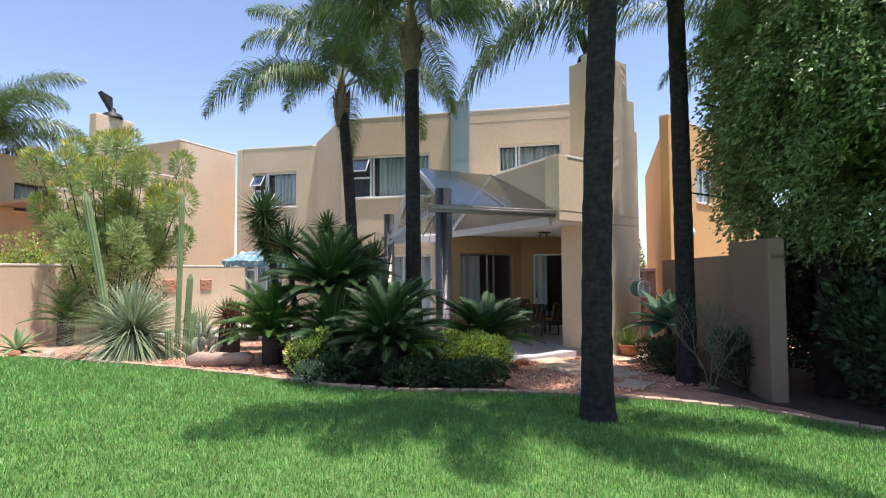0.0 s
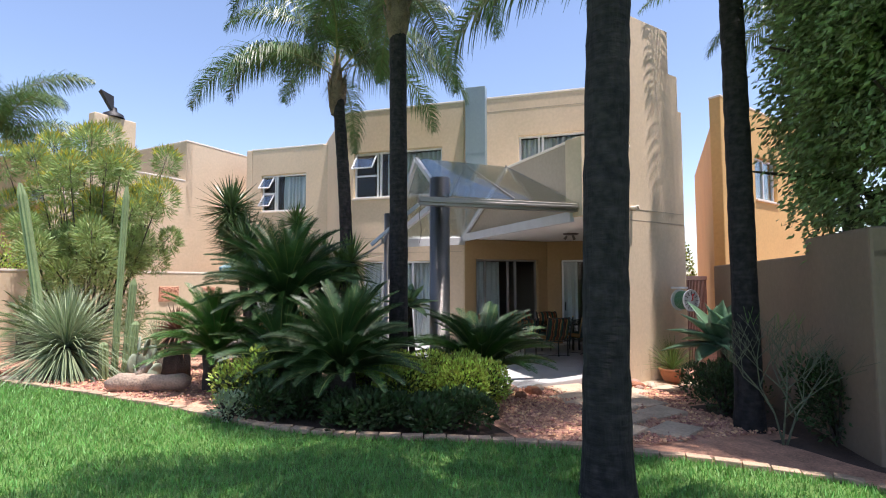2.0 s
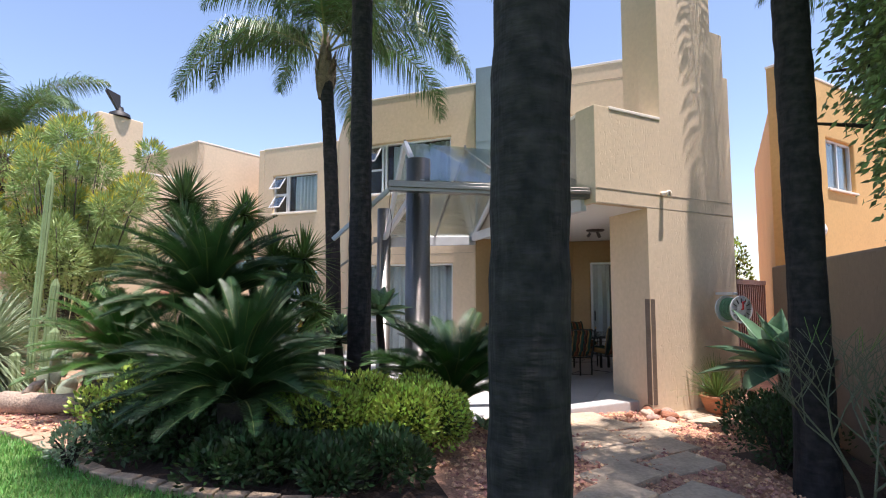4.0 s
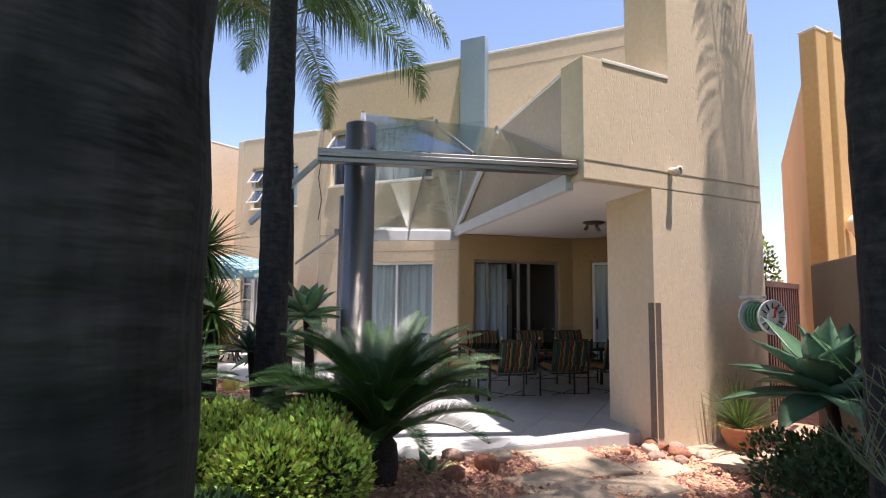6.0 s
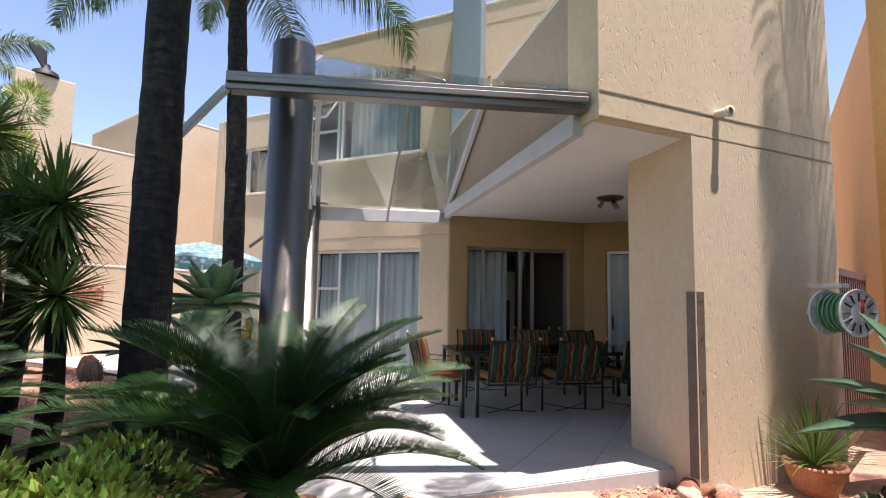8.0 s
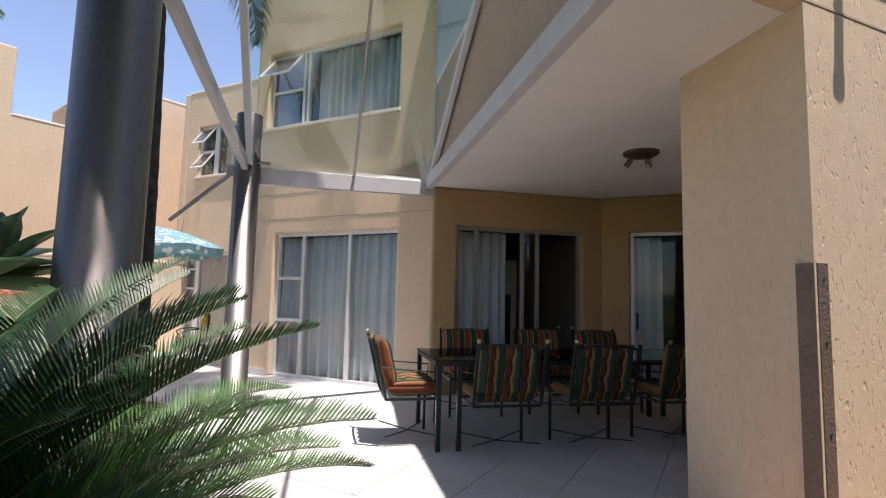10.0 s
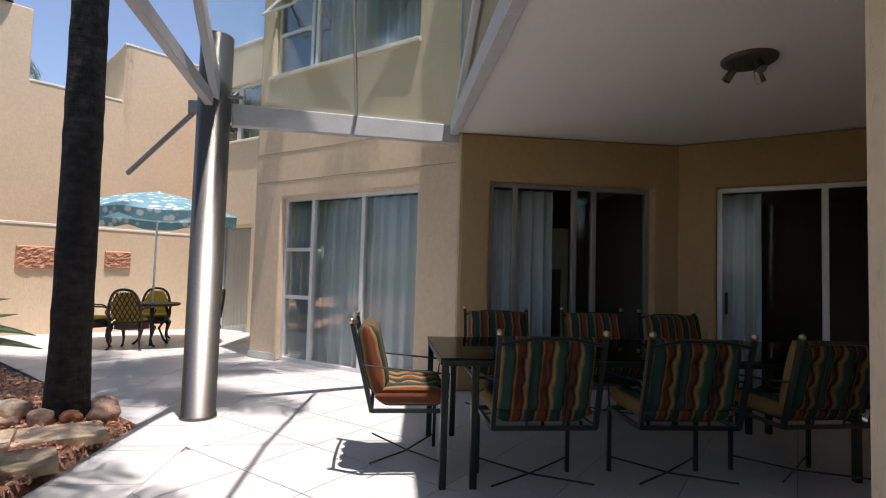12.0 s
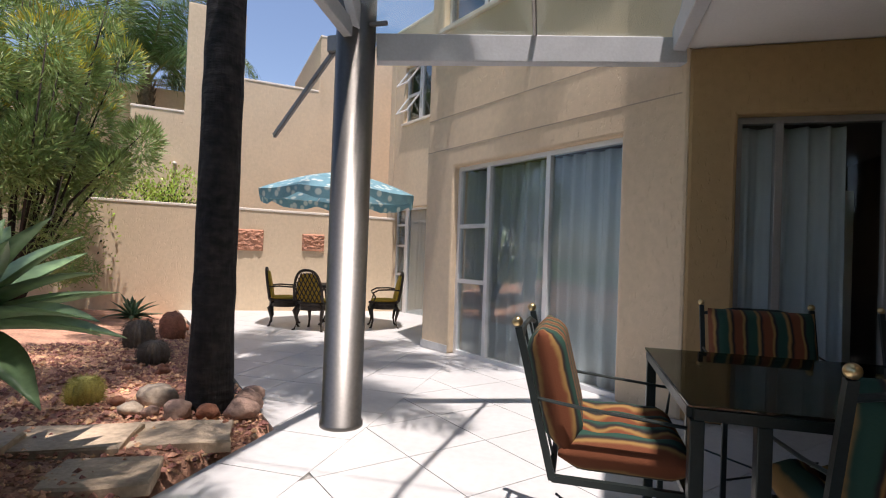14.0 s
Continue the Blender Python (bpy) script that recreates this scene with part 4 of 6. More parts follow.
def blades(parent, name, centre, count, length, width, mtl, rnd, low=-20, high=85, bend=0.15, fold=True, label="", axis=None):
    """A rosette of stiff narrow blades."""
    verts, faces = [], []
    for k in range(count):
        a = k * 2.39996 + rnd.uniform(-0.2, 0.2)
        e = radians(high + (low - high) * (k / count) ** 0.8 + rnd.uniform(-7, 7))
        d = Vector((math.cos(a) * math.cos(e), math.sin(a) * math.cos(e), math.sin(e)))
        s = Vector((-math.sin(a), math.cos(a), 0))
        u = d.cross(s)
        L = length * rnd.uniform(0.8, 1.12)
        p = Vector(centre) + d * 0.03
        n = 4
        k0 = len(verts)
        for i in range(n + 1):
            f = i / n
            w = width * (0.55 + 0.6 * math.sin(math.pi * min(1, f * 0.9 + 0.12))) * (1 - f ** 3) + 0.0006
            q = p + d * (L * f) + Vector((0, 0, -bend * L * f * f))
            verts += [q + s * w, q + u * (-w * 0.5 if fold else 0), q - s * w]
        for i in range(n):
            b = k0 + 3 * i
            faces += [(b, b + 1, b + 4, b + 3), (b + 1, b + 2, b + 5, b + 4)]
    ob = raw(name, verts, faces, mtl, parent)
    return tagged(ob, label) if label else ob


def agave(x, y, z, size, mtl, label, seed, count=26, stalk=0.0, wide=0.095, high=84, low=-12):
    """A rosette of broad fleshy leaves, each a thick blade of its own."""
    rnd = random.Random(seed)
    ob = thing("agave", x, y, z, label, "agave", "agaves")
    if stalk > 0:
        part("stem", tubed([(0.12, -0.05, -stalk), (0.06, 0.0, -stalk * 0.5), (0, 0, 0.05)], [0.06, 0.055, 0.05], 10), DARKBARK, ob, "bare leaning agave stem", True)
    for k in range(count):
        f = k / count
        a, e = k * 2.39996, radians(high + (low - high) * f ** 0.85 + rnd.uniform(-5, 5))
        L = size * rnd.uniform(0.85, 1.1) * (0.75 + 0.25 * min(1, f * 3))
        d, s = Vector((math.cos(a) * math.cos(e), math.sin(a) * math.cos(e), math.sin(e))), Vector((-math.sin(a), math.cos(a), 0))
        u = s.cross(d) * -1
        verts, faces = [], []
        n = 7
        bend = rnd.uniform(0.05, 0.28)
        for i in range(n + 1):
            g = i / n
            w = size * wide * (0.55 + 0.75 * math.sin(math.pi * min(1.0, 0.08 + 0.85 * g))) * (1 - g ** 4) + 0.0015
            th = size * 0.022 * (1 - g) + 0.002
            q = d * (0.04 + L * g) + Vector((0, 0, -bend * L * g * g))
            up = d.cross(s)
            if up.z < 0:
                up = -up
            verts += [q + s * w + up * w * 0.35, q + up * th * 0.2, q - s * w + up * w * 0.35, q - up * th * 2]
        for i in range(n):
            b = 4 * i
            for k2 in range(4):
                faces.append((b + k2, b + (k2 + 1) % 4, b + 4 + (k2 + 1) % 4, b + 4 + k2))
        raw("leaf", verts, faces, mtl, ob, True)
    return ob


def ribbed(bm, pts, radius, ribs=9, rounded=True):
    """A columnar cactus: a ribbed stem along points with a domed tip."""
    pts = [Vector(p) for p in pts]
    n = len(pts)
    rings = []
    for i, p in enumerate(pts):
        f = i / (n - 1)
        rr = radius * (1.0 if f < 0.93 else max(0.25, math.sqrt(max(0.0, 1 - ((f - 0.93) / 0.075) ** 2))))
        ring = []
        for k in range(ribs * 2):
            a = k * math.pi / ribs
            r = rr * (1.0 if k % 2 else 0.76)
            ring.append(bm.verts.new(p + Vector((math.cos(a) * r, math.sin(a) * r, 0))))
        rings.append(ring)
    m = ribs * 2
    for a, b in zip(rings, rings[1:]):
        for k in range(m):
            bm.faces.new((a[k], a[(k + 1) % m], b[(k + 1) % m], b[k]))
    bm.faces.new(rings[-1])
    return bm


def column_cactus(x, y, stems, label):
    z0 = ground_z(x, y)
    ob = thing("columnar_cactus", x, y, z0, label, "cactus", "columnar cacti")
    for (dx, dy, tx, ty, h, r) in stems:
        pts = [(dx + (tx - dx) * (i / 16) ** 1.2, dy + (ty - dy) * (i / 16) ** 1.2, -0.05 + (h + 0.05) * i / 16) for i in range(17)]
        part("stem", ribbed(bmesh.new(), pts, r), CACTUS, ob, "pale ribbed green stem")
    return ob


def rock(x, y, z, sx, sy, sz, mtl, label, seed, name="rock", group="garden rocks", turn=0.0):
    bm = bmesh.new()
    bmesh.ops.create_icosphere(bm, subdivisions=3, radius=1)
    off = Vector((seed * 3.1, seed * 1.7, seed * 0.9))
    for v in bm.verts:
        q = v.co.normalized()
        k = 1 + 0.28 * noise.noise(q * 1.3 + off) + 0.12 * noise.noise(q * 3.5 + off)
        v.co = Vector((q.x * sx * k, q.y * sy * k, max(-0.5, q.z) * sz * k + sz * 0.4))
    ob = finish(name, bm, mtl, None, True)
    ob.matrix_basis = pose(x, y, z, 0, 0, turn)
    return tagged(ob, label, "rock", group)


# ---- palms ----
palm(4.11, 4.34, 0.170, 6.2, "tall queen palm with a dark grey ringed trunk on the lawn", 1, (0.02, -0.30), 1.0, 9, True, 1.4, ((178, ARCHED_FROND, 0.95, 0.25), (166, ARCHED_FROND, 0.85, 0.25), (-72, ARCHED_FROND, 0.9, 0.25)))
palm(4.02, 9.20, 0.155, 6.55, "queen palm with a stout ringed trunk beside the steel column", 2, (-0.03, 0.02), 0.84)
palm(3.97, 12.92, 0.152, 6.5, "queen palm rising from the gravel beside the tiled patio", 3, (-0.26, 0.35), 1.02, 13, True, 1.3, ((-22, ARCHED_FROND, 0.85, 0.25), (150, ARCHED_FROND, 1.02, 0.4)))
palm(7.28, 5.65, 0.150, 6.75, "queen palm with a dark slender trunk by the side wall", 4, (0.12, 0.15), 0.85, 9, False, 1.35, ((155, DROOPING_FROND, 1.12, -0.3), (166, DROOPING_FROND, 1.0, -0.1), (-20, ARCHED_FROND, 0.65, 0.1), (-60, ARCHED_FROND, 0.72, 0.1), (-95, ARCHED_FROND, 0.75, 0.1), (-130, ARCHED_FROND, 0.75, 0.1)))
palm(11.95, 7.05, 0.150, 7.0, "queen palm behind the side wall with fronds over the chimney", 6, (-0.1, 0.1), 0.75, 7, True, 1.3, ((126, FLAT_FROND, 0.76, 0.25), (140, FLAT_FROND, 0.80, 0.25), (150, DROOPING_FROND, 0.66, 0.2)))
palm(-6.0, 22.0, 0.16, 5.8, "distant queen palm behind the neighbouring house", 5, (0, 0), 1.1, 18)

# ---- cycads ----
cycad(5.0, 8.2, 0.28, 1.09, "large green cycad beside the path", 11, 92, [CYCAD[1], CYCAD[1], CYCADP[2], CYCAD[2], CYCADP[3]])
cycad(2.25, 8.75, 1.15, 1.08, "tall dark cycad with a raised trunk and dense crown", 12, 120)
cycad(1.35, 9.05, 0.45, 0.88, "bright green cycad in the planting bed", 13, 84, CYCADP)
cycad(2.75, 7.25, 0.45, 0.92, "dark cycad filling the front of the bed", 14, 120)
cycad(3.0, 8.3, 0.4, 0.78, "low dark cycad among the shrubs", 15, 84)
cycad(2.15, 8.05, 0.35, 0.85, "dark cycad low in the planting bed", 17, 84)
cycad(-2.35, 14.2, 0.5, 0.75, "small cycad beside the garden wall", 16, 30, CYCADP)

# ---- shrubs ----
shrub("shrub", 1.68, 7.72, 0.40, 0.40, 0.62, 1800, 0.055, 0.016, SHRUBLEAF, "small rounded lime-green shrub", 21, inner=DARK_SHADELEAF)
shrub("shrub", 3.62, 7.35, 0.70, 0.6, 0.60, 10500, 0.052, 0.015, SHRUBLEAF, "lime-tipped leafy hedge shrub", 22, inner=DARK_SHADELEAF)
shrub("shrub", 4.30, 7.25, 0.62, 0.6, 0.60, 10500, 0.052, 0.015, SHRUBLEAF, "lime-tipped leafy hedge shrub", 23, inner=DARK_SHADELEAF)
# low leafy foot of the planting, its shade put into the dark leaves
shrub("shrub", 2.15, 7.30, 0.55, 0.45, 0.38, 2200, 0.07, 0.018, DARK_SHADELEAF, "low dark green shrub at the lawn edge", 24)
shrub("shrub", 2.95, 6.65, 0.60, 0.42, 0.38, 2600, 0.07, 0.018, DARK_SHADELEAF, "low dark green shrub at the lawn edge", 25)
shrub("shrub", 3.75, 6.45, 0.55, 0.40, 0.34, 2400, 0.07, 0.018, DARK_SHADELEAF, "low dark green shrub at the lawn edge", 26)
shrub("shrub", 1.55, 7.15, 0.22, 0.2, 0.3, 500, 0.05, 0.012, SPOONLEAF, "small grey-green tuft at the lawn edge", 27)
shrub("shrub", 8.48, 7.05, 0.58, 0.55, 0.58, 3600, 0.05, 0.014, DARK_SHADELEAF, "dense dark small-leaved shrub under the agave", 28)
shrub("shrub", 7.75, 6.35, 0.5, 0.5, 0.6, 2400, 0.05, 0.014, DARK_SHADELEAF, "dense dark small-leaved shrub by the palm", 29)
shrub("shrub", 7.75, 4.95, 0.45, 0.5, 0.85, 2600, 0.06, 0.016, DARK_SHADELEAF, "dark shrub against the side wall", 30)
shrub("hedge", -3.4, 17.6, 1.6, 1.0, 2.75, 6000, 0.075, 0.02, SHRUBLEAF, "leafy green hedge behind the garden wall", 31, z=0.0, inner=DARK_SHADELEAF)
shrub("hedge", -2.1, 19.1, 1.1, 0.8, 2.65, 5000, 0.075, 0.02, SHRUBLEAF, "leafy green hedge behind the garden wall", 39, z=0.0, inner=DARK_SHADELEAF)
shrub("hedge", -5.6, 15.6, 1.8, 1.2, 2.7, 6000, 0.075, 0.02, SHRUBLEAF, "leafy green hedge behind the garden wall", 32, z=0.0, inner=DARK_SHADELEAF)
shrub("shrub", 15.6, 15.2, 1.2, 1.2, 3.6, 3500, 0.11, 0.03, SHRUBLEAF, "leafy tree beyond the gate", 33, z=-0.2, inner=DARK_SHADELEAF)
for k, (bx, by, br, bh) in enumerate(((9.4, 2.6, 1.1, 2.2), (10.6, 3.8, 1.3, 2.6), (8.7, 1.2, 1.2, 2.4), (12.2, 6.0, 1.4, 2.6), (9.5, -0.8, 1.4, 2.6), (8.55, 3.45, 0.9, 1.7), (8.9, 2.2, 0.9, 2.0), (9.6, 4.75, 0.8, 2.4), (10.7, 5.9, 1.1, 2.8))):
    shrub("hedge", bx, by, br, br, bh, 5200, 0.11, 0.032, DARK_SHADELEAF, "dark shaded hedge beneath the weeping fig", 34 + k, z=0.0, group="shaded hedge")


# ---- needle shrub with yellow tips ----
def needle_tree(x, y, label, seed):
    rnd = random.Random(seed)
    ob = thing("needle_shrub", x, y, 0.05, label, "shrub")
    bm = bmesh.new()
    tips = []
    for k in range(30):
        a = k * 2.4
        rr = 1.75 * math.sqrt((k + 0.5) / 30)
        top = Vector((math.cos(a) * rr, math.sin(a) * rr, 5.35 - 1.0 * rr ** 1.1 * rnd.uniform(0.3, 1.6)))
        mid = Vector((top.x * 0.45, top.y * 0.45, 1.2 + 0.6 * rnd.random()))
        tube(bm, [(0, 0, -0.1), mid * 0.6, mid, top], [0.055, 0.034, 0.02, 0.008], 6)
        tips.append((mid, top))
    part("trunk", bm, DARKBARK, ob, "dark branching stems", True)
    heads = [(top, rnd.uniform(0.22, 0.36)) for mid, top in tips] + [(mid.lerp(top, rnd.uniform(0.35, 0.7)) + Vector((rnd.uniform(-0.25, 0.25), rnd.uniform(-0.25, 0.25), 0)), rnd.uniform(0.24, 0.40)) for mid, top in tips]
    for kind, mtl, lab, count in (("foliage", CONELEAF, "soft mid-green needle foliage", 620), ("new_growth", CONETIP, "yellow new growth", 260)):
        pos, dr = [], []
        for c, r in heads:
            for _ in range(count):
                v = Vector((rnd.gauss(0, 1), rnd.gauss(0, 1), rnd.gauss(0, 1))).normalized()
                if kind == "new_growth" and (v.z < 0.3 or c.z < 3.0):
                    continue
                q = rnd.uniform(0.55, 1.0) if kind == "foliage" else rnd.uniform(0.9, 1.08)
                pos.append(c + Vector((v.x * r, v.y * r, v.z * r * 1.25 - r * 0.5)) * q)
                dr.append((v + Vector((rnd.uniform(-0.5, 0.5), rnd.uniform(-0.5, 0.5), rnd.uniform(-0.1, 0.9)))).normalized())
        leaves(kind, pos, dr, 0.17, 0.011, mtl, ob, rnd, 0.2, lab)
    pos, dr = [], []
    for _ in range(15000):
        a, rr = rnd.random() * 6.28, 1.15 * math.sqrt(rnd.random())
        z = 0.6 + rnd.random() ** 1.3 * 2.2
        if noise.noise((math.cos(a) * rr * 1.4, math.sin(a) * rr * 1.4, z * 1.3 + seed)) < -0.06:
            continue
        pos.append(Vector((math.cos(a) * rr, math.sin(a) * rr, z)))
        dr.append(Vector((rnd.uniform(-1, 1), rnd.uniform(-1, 1), rnd.uniform(-0.6, 1))).normalized())
    leaves("lower_foliage", pos, dr, 0.18, 0.010, CONELEAF, ob, rnd, 0.2)
    return ob


needle_tree(-1.55, 15.3, "tall soft-needled shrub with yellow growing tips", 51)


# ---- weeping fig ----
def weeping_fig(x, y, label, seed):
    rnd = random.Random(seed)
    z0 = 0.05
    ob = thing("weeping_fig", x, y, z0, label, "tree")
    bm = bmesh.new()
    tube(bm, [(0, 0, -0.2), (0.05, 0.02, 1.2), (0.2, 0.1, 2.6), (0.4, 0.2, 4.2)], [0.19, 0.15, 0.13, 0.08], 10)
    part("trunk", bm, DARKBARK, ob, "dark trunk in deep shade", True)
    for k in range(14):
        a = k * 2.4
        b0 = Vector((0.2, 0.1, 2.0 + 0.16 * k))
        d = Vector((math.cos(a), math.sin(a), 0.5))
        part("limb", tubed([b0, b0 + d * 0.9 + Vector((0, 0, 0.3)), b0 + d * 1.9], [0.06, 0.04, 0.012], 6), DARKBARK, ob)
    pos, dr = [], []
    cen = Vector((0.85, -0.05, 4.9))
    boughs = [Vector((rnd.gauss(0, 1), rnd.gauss(0, 1), rnd.gauss(0, 1))).normalized() for _ in range(360)]
    for k in range(2900):
        v = (boughs[k % 360] + Vector((rnd.gauss(0, 1), rnd.gauss(0, 1), rnd.gauss(0, 1))) * 0.045).normalized()
        n = (0.90 + 0.16 * ((k % 360) * 0.618 % 1)) + 0.28 * noise.noise(boughs[k % 360] * 2.0 + Vector((seed, 0, 0)))
        c = cen + Vector((v.x * 2.45 * n, v.y * (2.45 if v.y < 0 else 1.75) * n, v.z * (2.9 if v.z > 0 else 2.75) * n)) * rnd.uniform(0.82, 1.0)
        # a hanging spray
        out = Vector((v.x, v.y, 0)).normalized() if abs(v.z) < 0.98 else Vector((1, 0, 0))
        for s in range(40):
            f = s / 40
            p = c + out * (0.30 * f) + Vector((0, 0, 0.14 * f - 0.62 * f * f)) + Vector((rnd.uniform(-0.12, 0.12), rnd.uniform(-0.12, 0.12), rnd.uniform(-0.07, 0.07)))
            pos.append(p)
            dr.append((out * 0.6 + Vector((rnd.uniform(-0.6, 0.6), rnd.uniform(-0.6, 0.6), -0.5 + rnd.uniform(-0.4, 0.4)))).normalized())
    leaves("crown", pos, dr, 0.092, 0.020, FIGLEAF, ob, rnd, 0.3, "drooping glossy green leaves")
    pos, dr = [], []
    for _ in range(17000):
        v = Vector((rnd.gauss(0, 1), rnd.gauss(0, 1), rnd.gauss(0, 1))).normalized() * rnd.uniform(0.3, 0.8)
        pos.append(cen + Vector((v.x * 2.5, v.y * (2.5 if v.y < 0 else 1.75), v.z * 2.6)))
        dr.append(Vector((rnd.uniform(-1, 1), rnd.uniform(-1, 1), -0.8)).normalized())
    leaves("inner_crown", pos, dr, 0.22, 0.07, FIGLEAF, ob, rnd, 0.3, "inner leaves in shade")
    return ob


fig = weeping_fig(8.70, 4.30, "large weeping fig with a dense drooping crown over the wall", 61)
# second fig, added mostly out of view to shade the lawn's right corner
copy_thing(fig, pose(9.7, 1.5, 0.05, 0, 0, 130))


# ---- strap-leaved plants ----
def headed(name, x, y, stems, count, length, width, mtl, label, cat, seed, low=-50, z=None, bend=0.05, trunk_r=0.05):
    """Bare stems, each with a round head of blades: stems are (x, y, z) tops."""
    rnd = random.Random(seed)
    z0 = ground_z(x, y) if z is None else z
    ob = thing(name, x, y, z0, label, cat)
    for k, (tx, ty, tz, sc) in enumerate(stems):
        top = Vector((tx - x, ty - y, tz - z0))
        part("stem", tubed([(0.04 * k, 0, -0.08), top * 0.35 + Vector((0.06, 0.0, 0)), top * 0.75 + Vector((0.03, 0, 0)), top], [trunk_r, trunk_r * 0.85, trunk_r * 0.75, trunk_r * 0.7], 8), DARKBARK, ob, "bare dark stem", True)
        blades(ob, "leaf_head", top, count, length * sc, width, mtl, rnd, low, 88, bend)
    return ob


headed("yucca", 1.85, 11.2, [(1.48, 11.24, 3.12, 1.0), (1.54, 11.24, 2.82, 0.9), (1.62, 11.23, 2.5, 0.8)], 240, 0.62, 0.017, YUCCALEAF, "tall yucca with a round head of dark stiff blades", "yucca", 71, -85, bend=0.0, trunk_r=0.075)
headed("dracaena", 2.75, 9.9, [(2.5, 9.96, 2.75, 0.8), (2.9, 9.75, 2.15, 1.0), (3.15, 9.55, 1.95, 1.05)], 140, 0.50, 0.014, DRACLEAF, "clump of bare-stemmed dracaenas with spiky green heads", "dracaena", 72, -60, bend=0.12, trunk_r=0.075)
headed("dracaena", 3.35, 9.35, [(3.30, 9.43, 2.12, 1.1), (3.45, 9.2, 1.45, 0.8)], 140, 0.48, 0.014, DRACLEAF, "bare-stemmed dracaena with a spiky green head", "dracaena", 73, -70, bend=0.12, trunk_r=0.08)
headed("yucca", 1.9, 9.9, [(1.75, 9.95, 2.35, 1.0)], 150, 0.6, 0.017, YUCCALEAF, "yucca with dark stiff blades behind the cycads", "yucca", 74, -70, bend=0.0, trunk_r=0.07)
rnd = random.Random(75)
ds = thing("desert_spoon", -0.79, 10.75, ground_z(-0.79, 10.75), "desert spoon with a ball of fine grey-green blades", "desert spoon")
part("trunk", lathe(bmesh.new(), [(0.22, -0.1), (0.27, 0.12), (0.26, 0.3), (0.12, 0.45), (0.01, 0.46)], 14), DARKBARK, ds, "dark stubby trunk", True)
blades(ds, "foliage", (0, 0, 0.42), 1200, 1.42, 0.006, SPOONLEAF, rnd, -40, 88, 0.32)
ds2 = thing("desert_spoon", 0.35, 11.7, ground_z(0.35, 11.7), "smaller desert spoon with fine pale grey-green blades", "desert spoon")
blades(ds2, "foliage", (0, 0, 0.3), 320, 0.85, 0.006, SPOONLEAF, rnd, -35, 86, 0.2)
column_cactus(-0.08, 10.35, [(0, 0, 0.05, 0.15, 2.95, 0.048), (0.13, 0.05, 0.2, 0.1, 1.5, 0.055), (-0.12, -0.05, -0.14, -0.05, 0.55, 0.065), (0.2, -0.02, 0.26, 0.0, 0.85, 0.06), (0.3, 0.1, 0.12, 0.1, 0.7, 0.05), (-0.3, 0.0, -0.42, 0.0, 0.45, 0.05)], "cluster of tall pale ribbed columnar cacti in gravel")
column_cactus(-1.15, 11.15, [(0, 0, -0.48, 0.1, 3.0, 0.07)], "leaning pale ribbed columnar cactus")

# agaves
agave(3.93, 11.28, 0.85, 0.68, AGAVELEAF, "pale green soft-leaved agave on a short stem beside the patio", 81, 36, 0.93, 0.115)
agave(4.36, 9.72, 1.38, 0.50, AGAVELEAF, "pale green agave rosette on a bare stem", 82, 26, 1.4, 0.15)
agave(3.78, 9.75, 1.0, 0.36, AGAVEDARK, "small agave rosette on a bare stem", 83, 20, 0.95)
agave(9.25, 7.62, 0.72, 0.95, AGAVEDARK, "large dark green agave beside the side path", 84, 26, 0.75, 0.15)
agave(4.35, 7.95, 0.12, 0.25, AGAVELEAF, "small green agave at the path edge", 85, 18, 0.0)
agave(5.55, 8.55, -0.09, 0.30, AGAVELEAF, "small green agave at the path edge", 86, 18, 0.0, 0.12)
agave(-0.9, 16.9, 0.0, 0.5, AGAVEDARK, "dark spiky aloe against the garden wall", 87, 22, 0.0, 0.06)
agave(-2.75, 12.2, 0.45, 0.55, AGAVELEAF, "spiky green aloe at the lawn edge", 88, 22, 0.0, 0.06)
agave(-3.6, 11.9, 0.5, 0.5, CYCADPALE, "bright yellow-green strap-leaved clump at the lawn edge", 89, 40, 0.0, 0.05)

# pencil tree by the side wall
rnd = random.Random(90)
pt = thing("pencil_tree", 7.0, 5.05, ground_z(7.0, 5.05), "thin-twigged pencil tree beside the palm", "shrub")
bm, tipbm = bmesh.new(), bmesh.new()


def twig(p, d, L, r, depth):
    q = p + d * L
    tube(tipbm if depth >= 4 and q.z > 1.35 else bm, [p, q], [r, r * 0.75], 5, False)
    if depth < 5:
        for _ in range(3 if depth in (1, 3) else 2):
            nd = (d * 0.9 + Vector((rnd.uniform(-0.8, 0.8), rnd.uniform(-0.8, 0.8), rnd.uniform(0.0, 0.55)))).normalized()
            twig(q, nd, L * rnd.uniform(0.72, 0.95), r * 0.72, depth + 1)


for k in range(3):
    twig(Vector((0.03 * k, 0.02, -0.05)), Vector((rnd.uniform(-0.3, 0.3), rnd.uniform(-0.3, 0.3), 1)).normalized(), 0.36, 0.013, 0)
part("twig_mass", bm, PENCIL, pt, "grey-green pencil-thin twigs")
part("new_growth", tipbm, PENCILTIP, pt, "bright green fresh twigs")

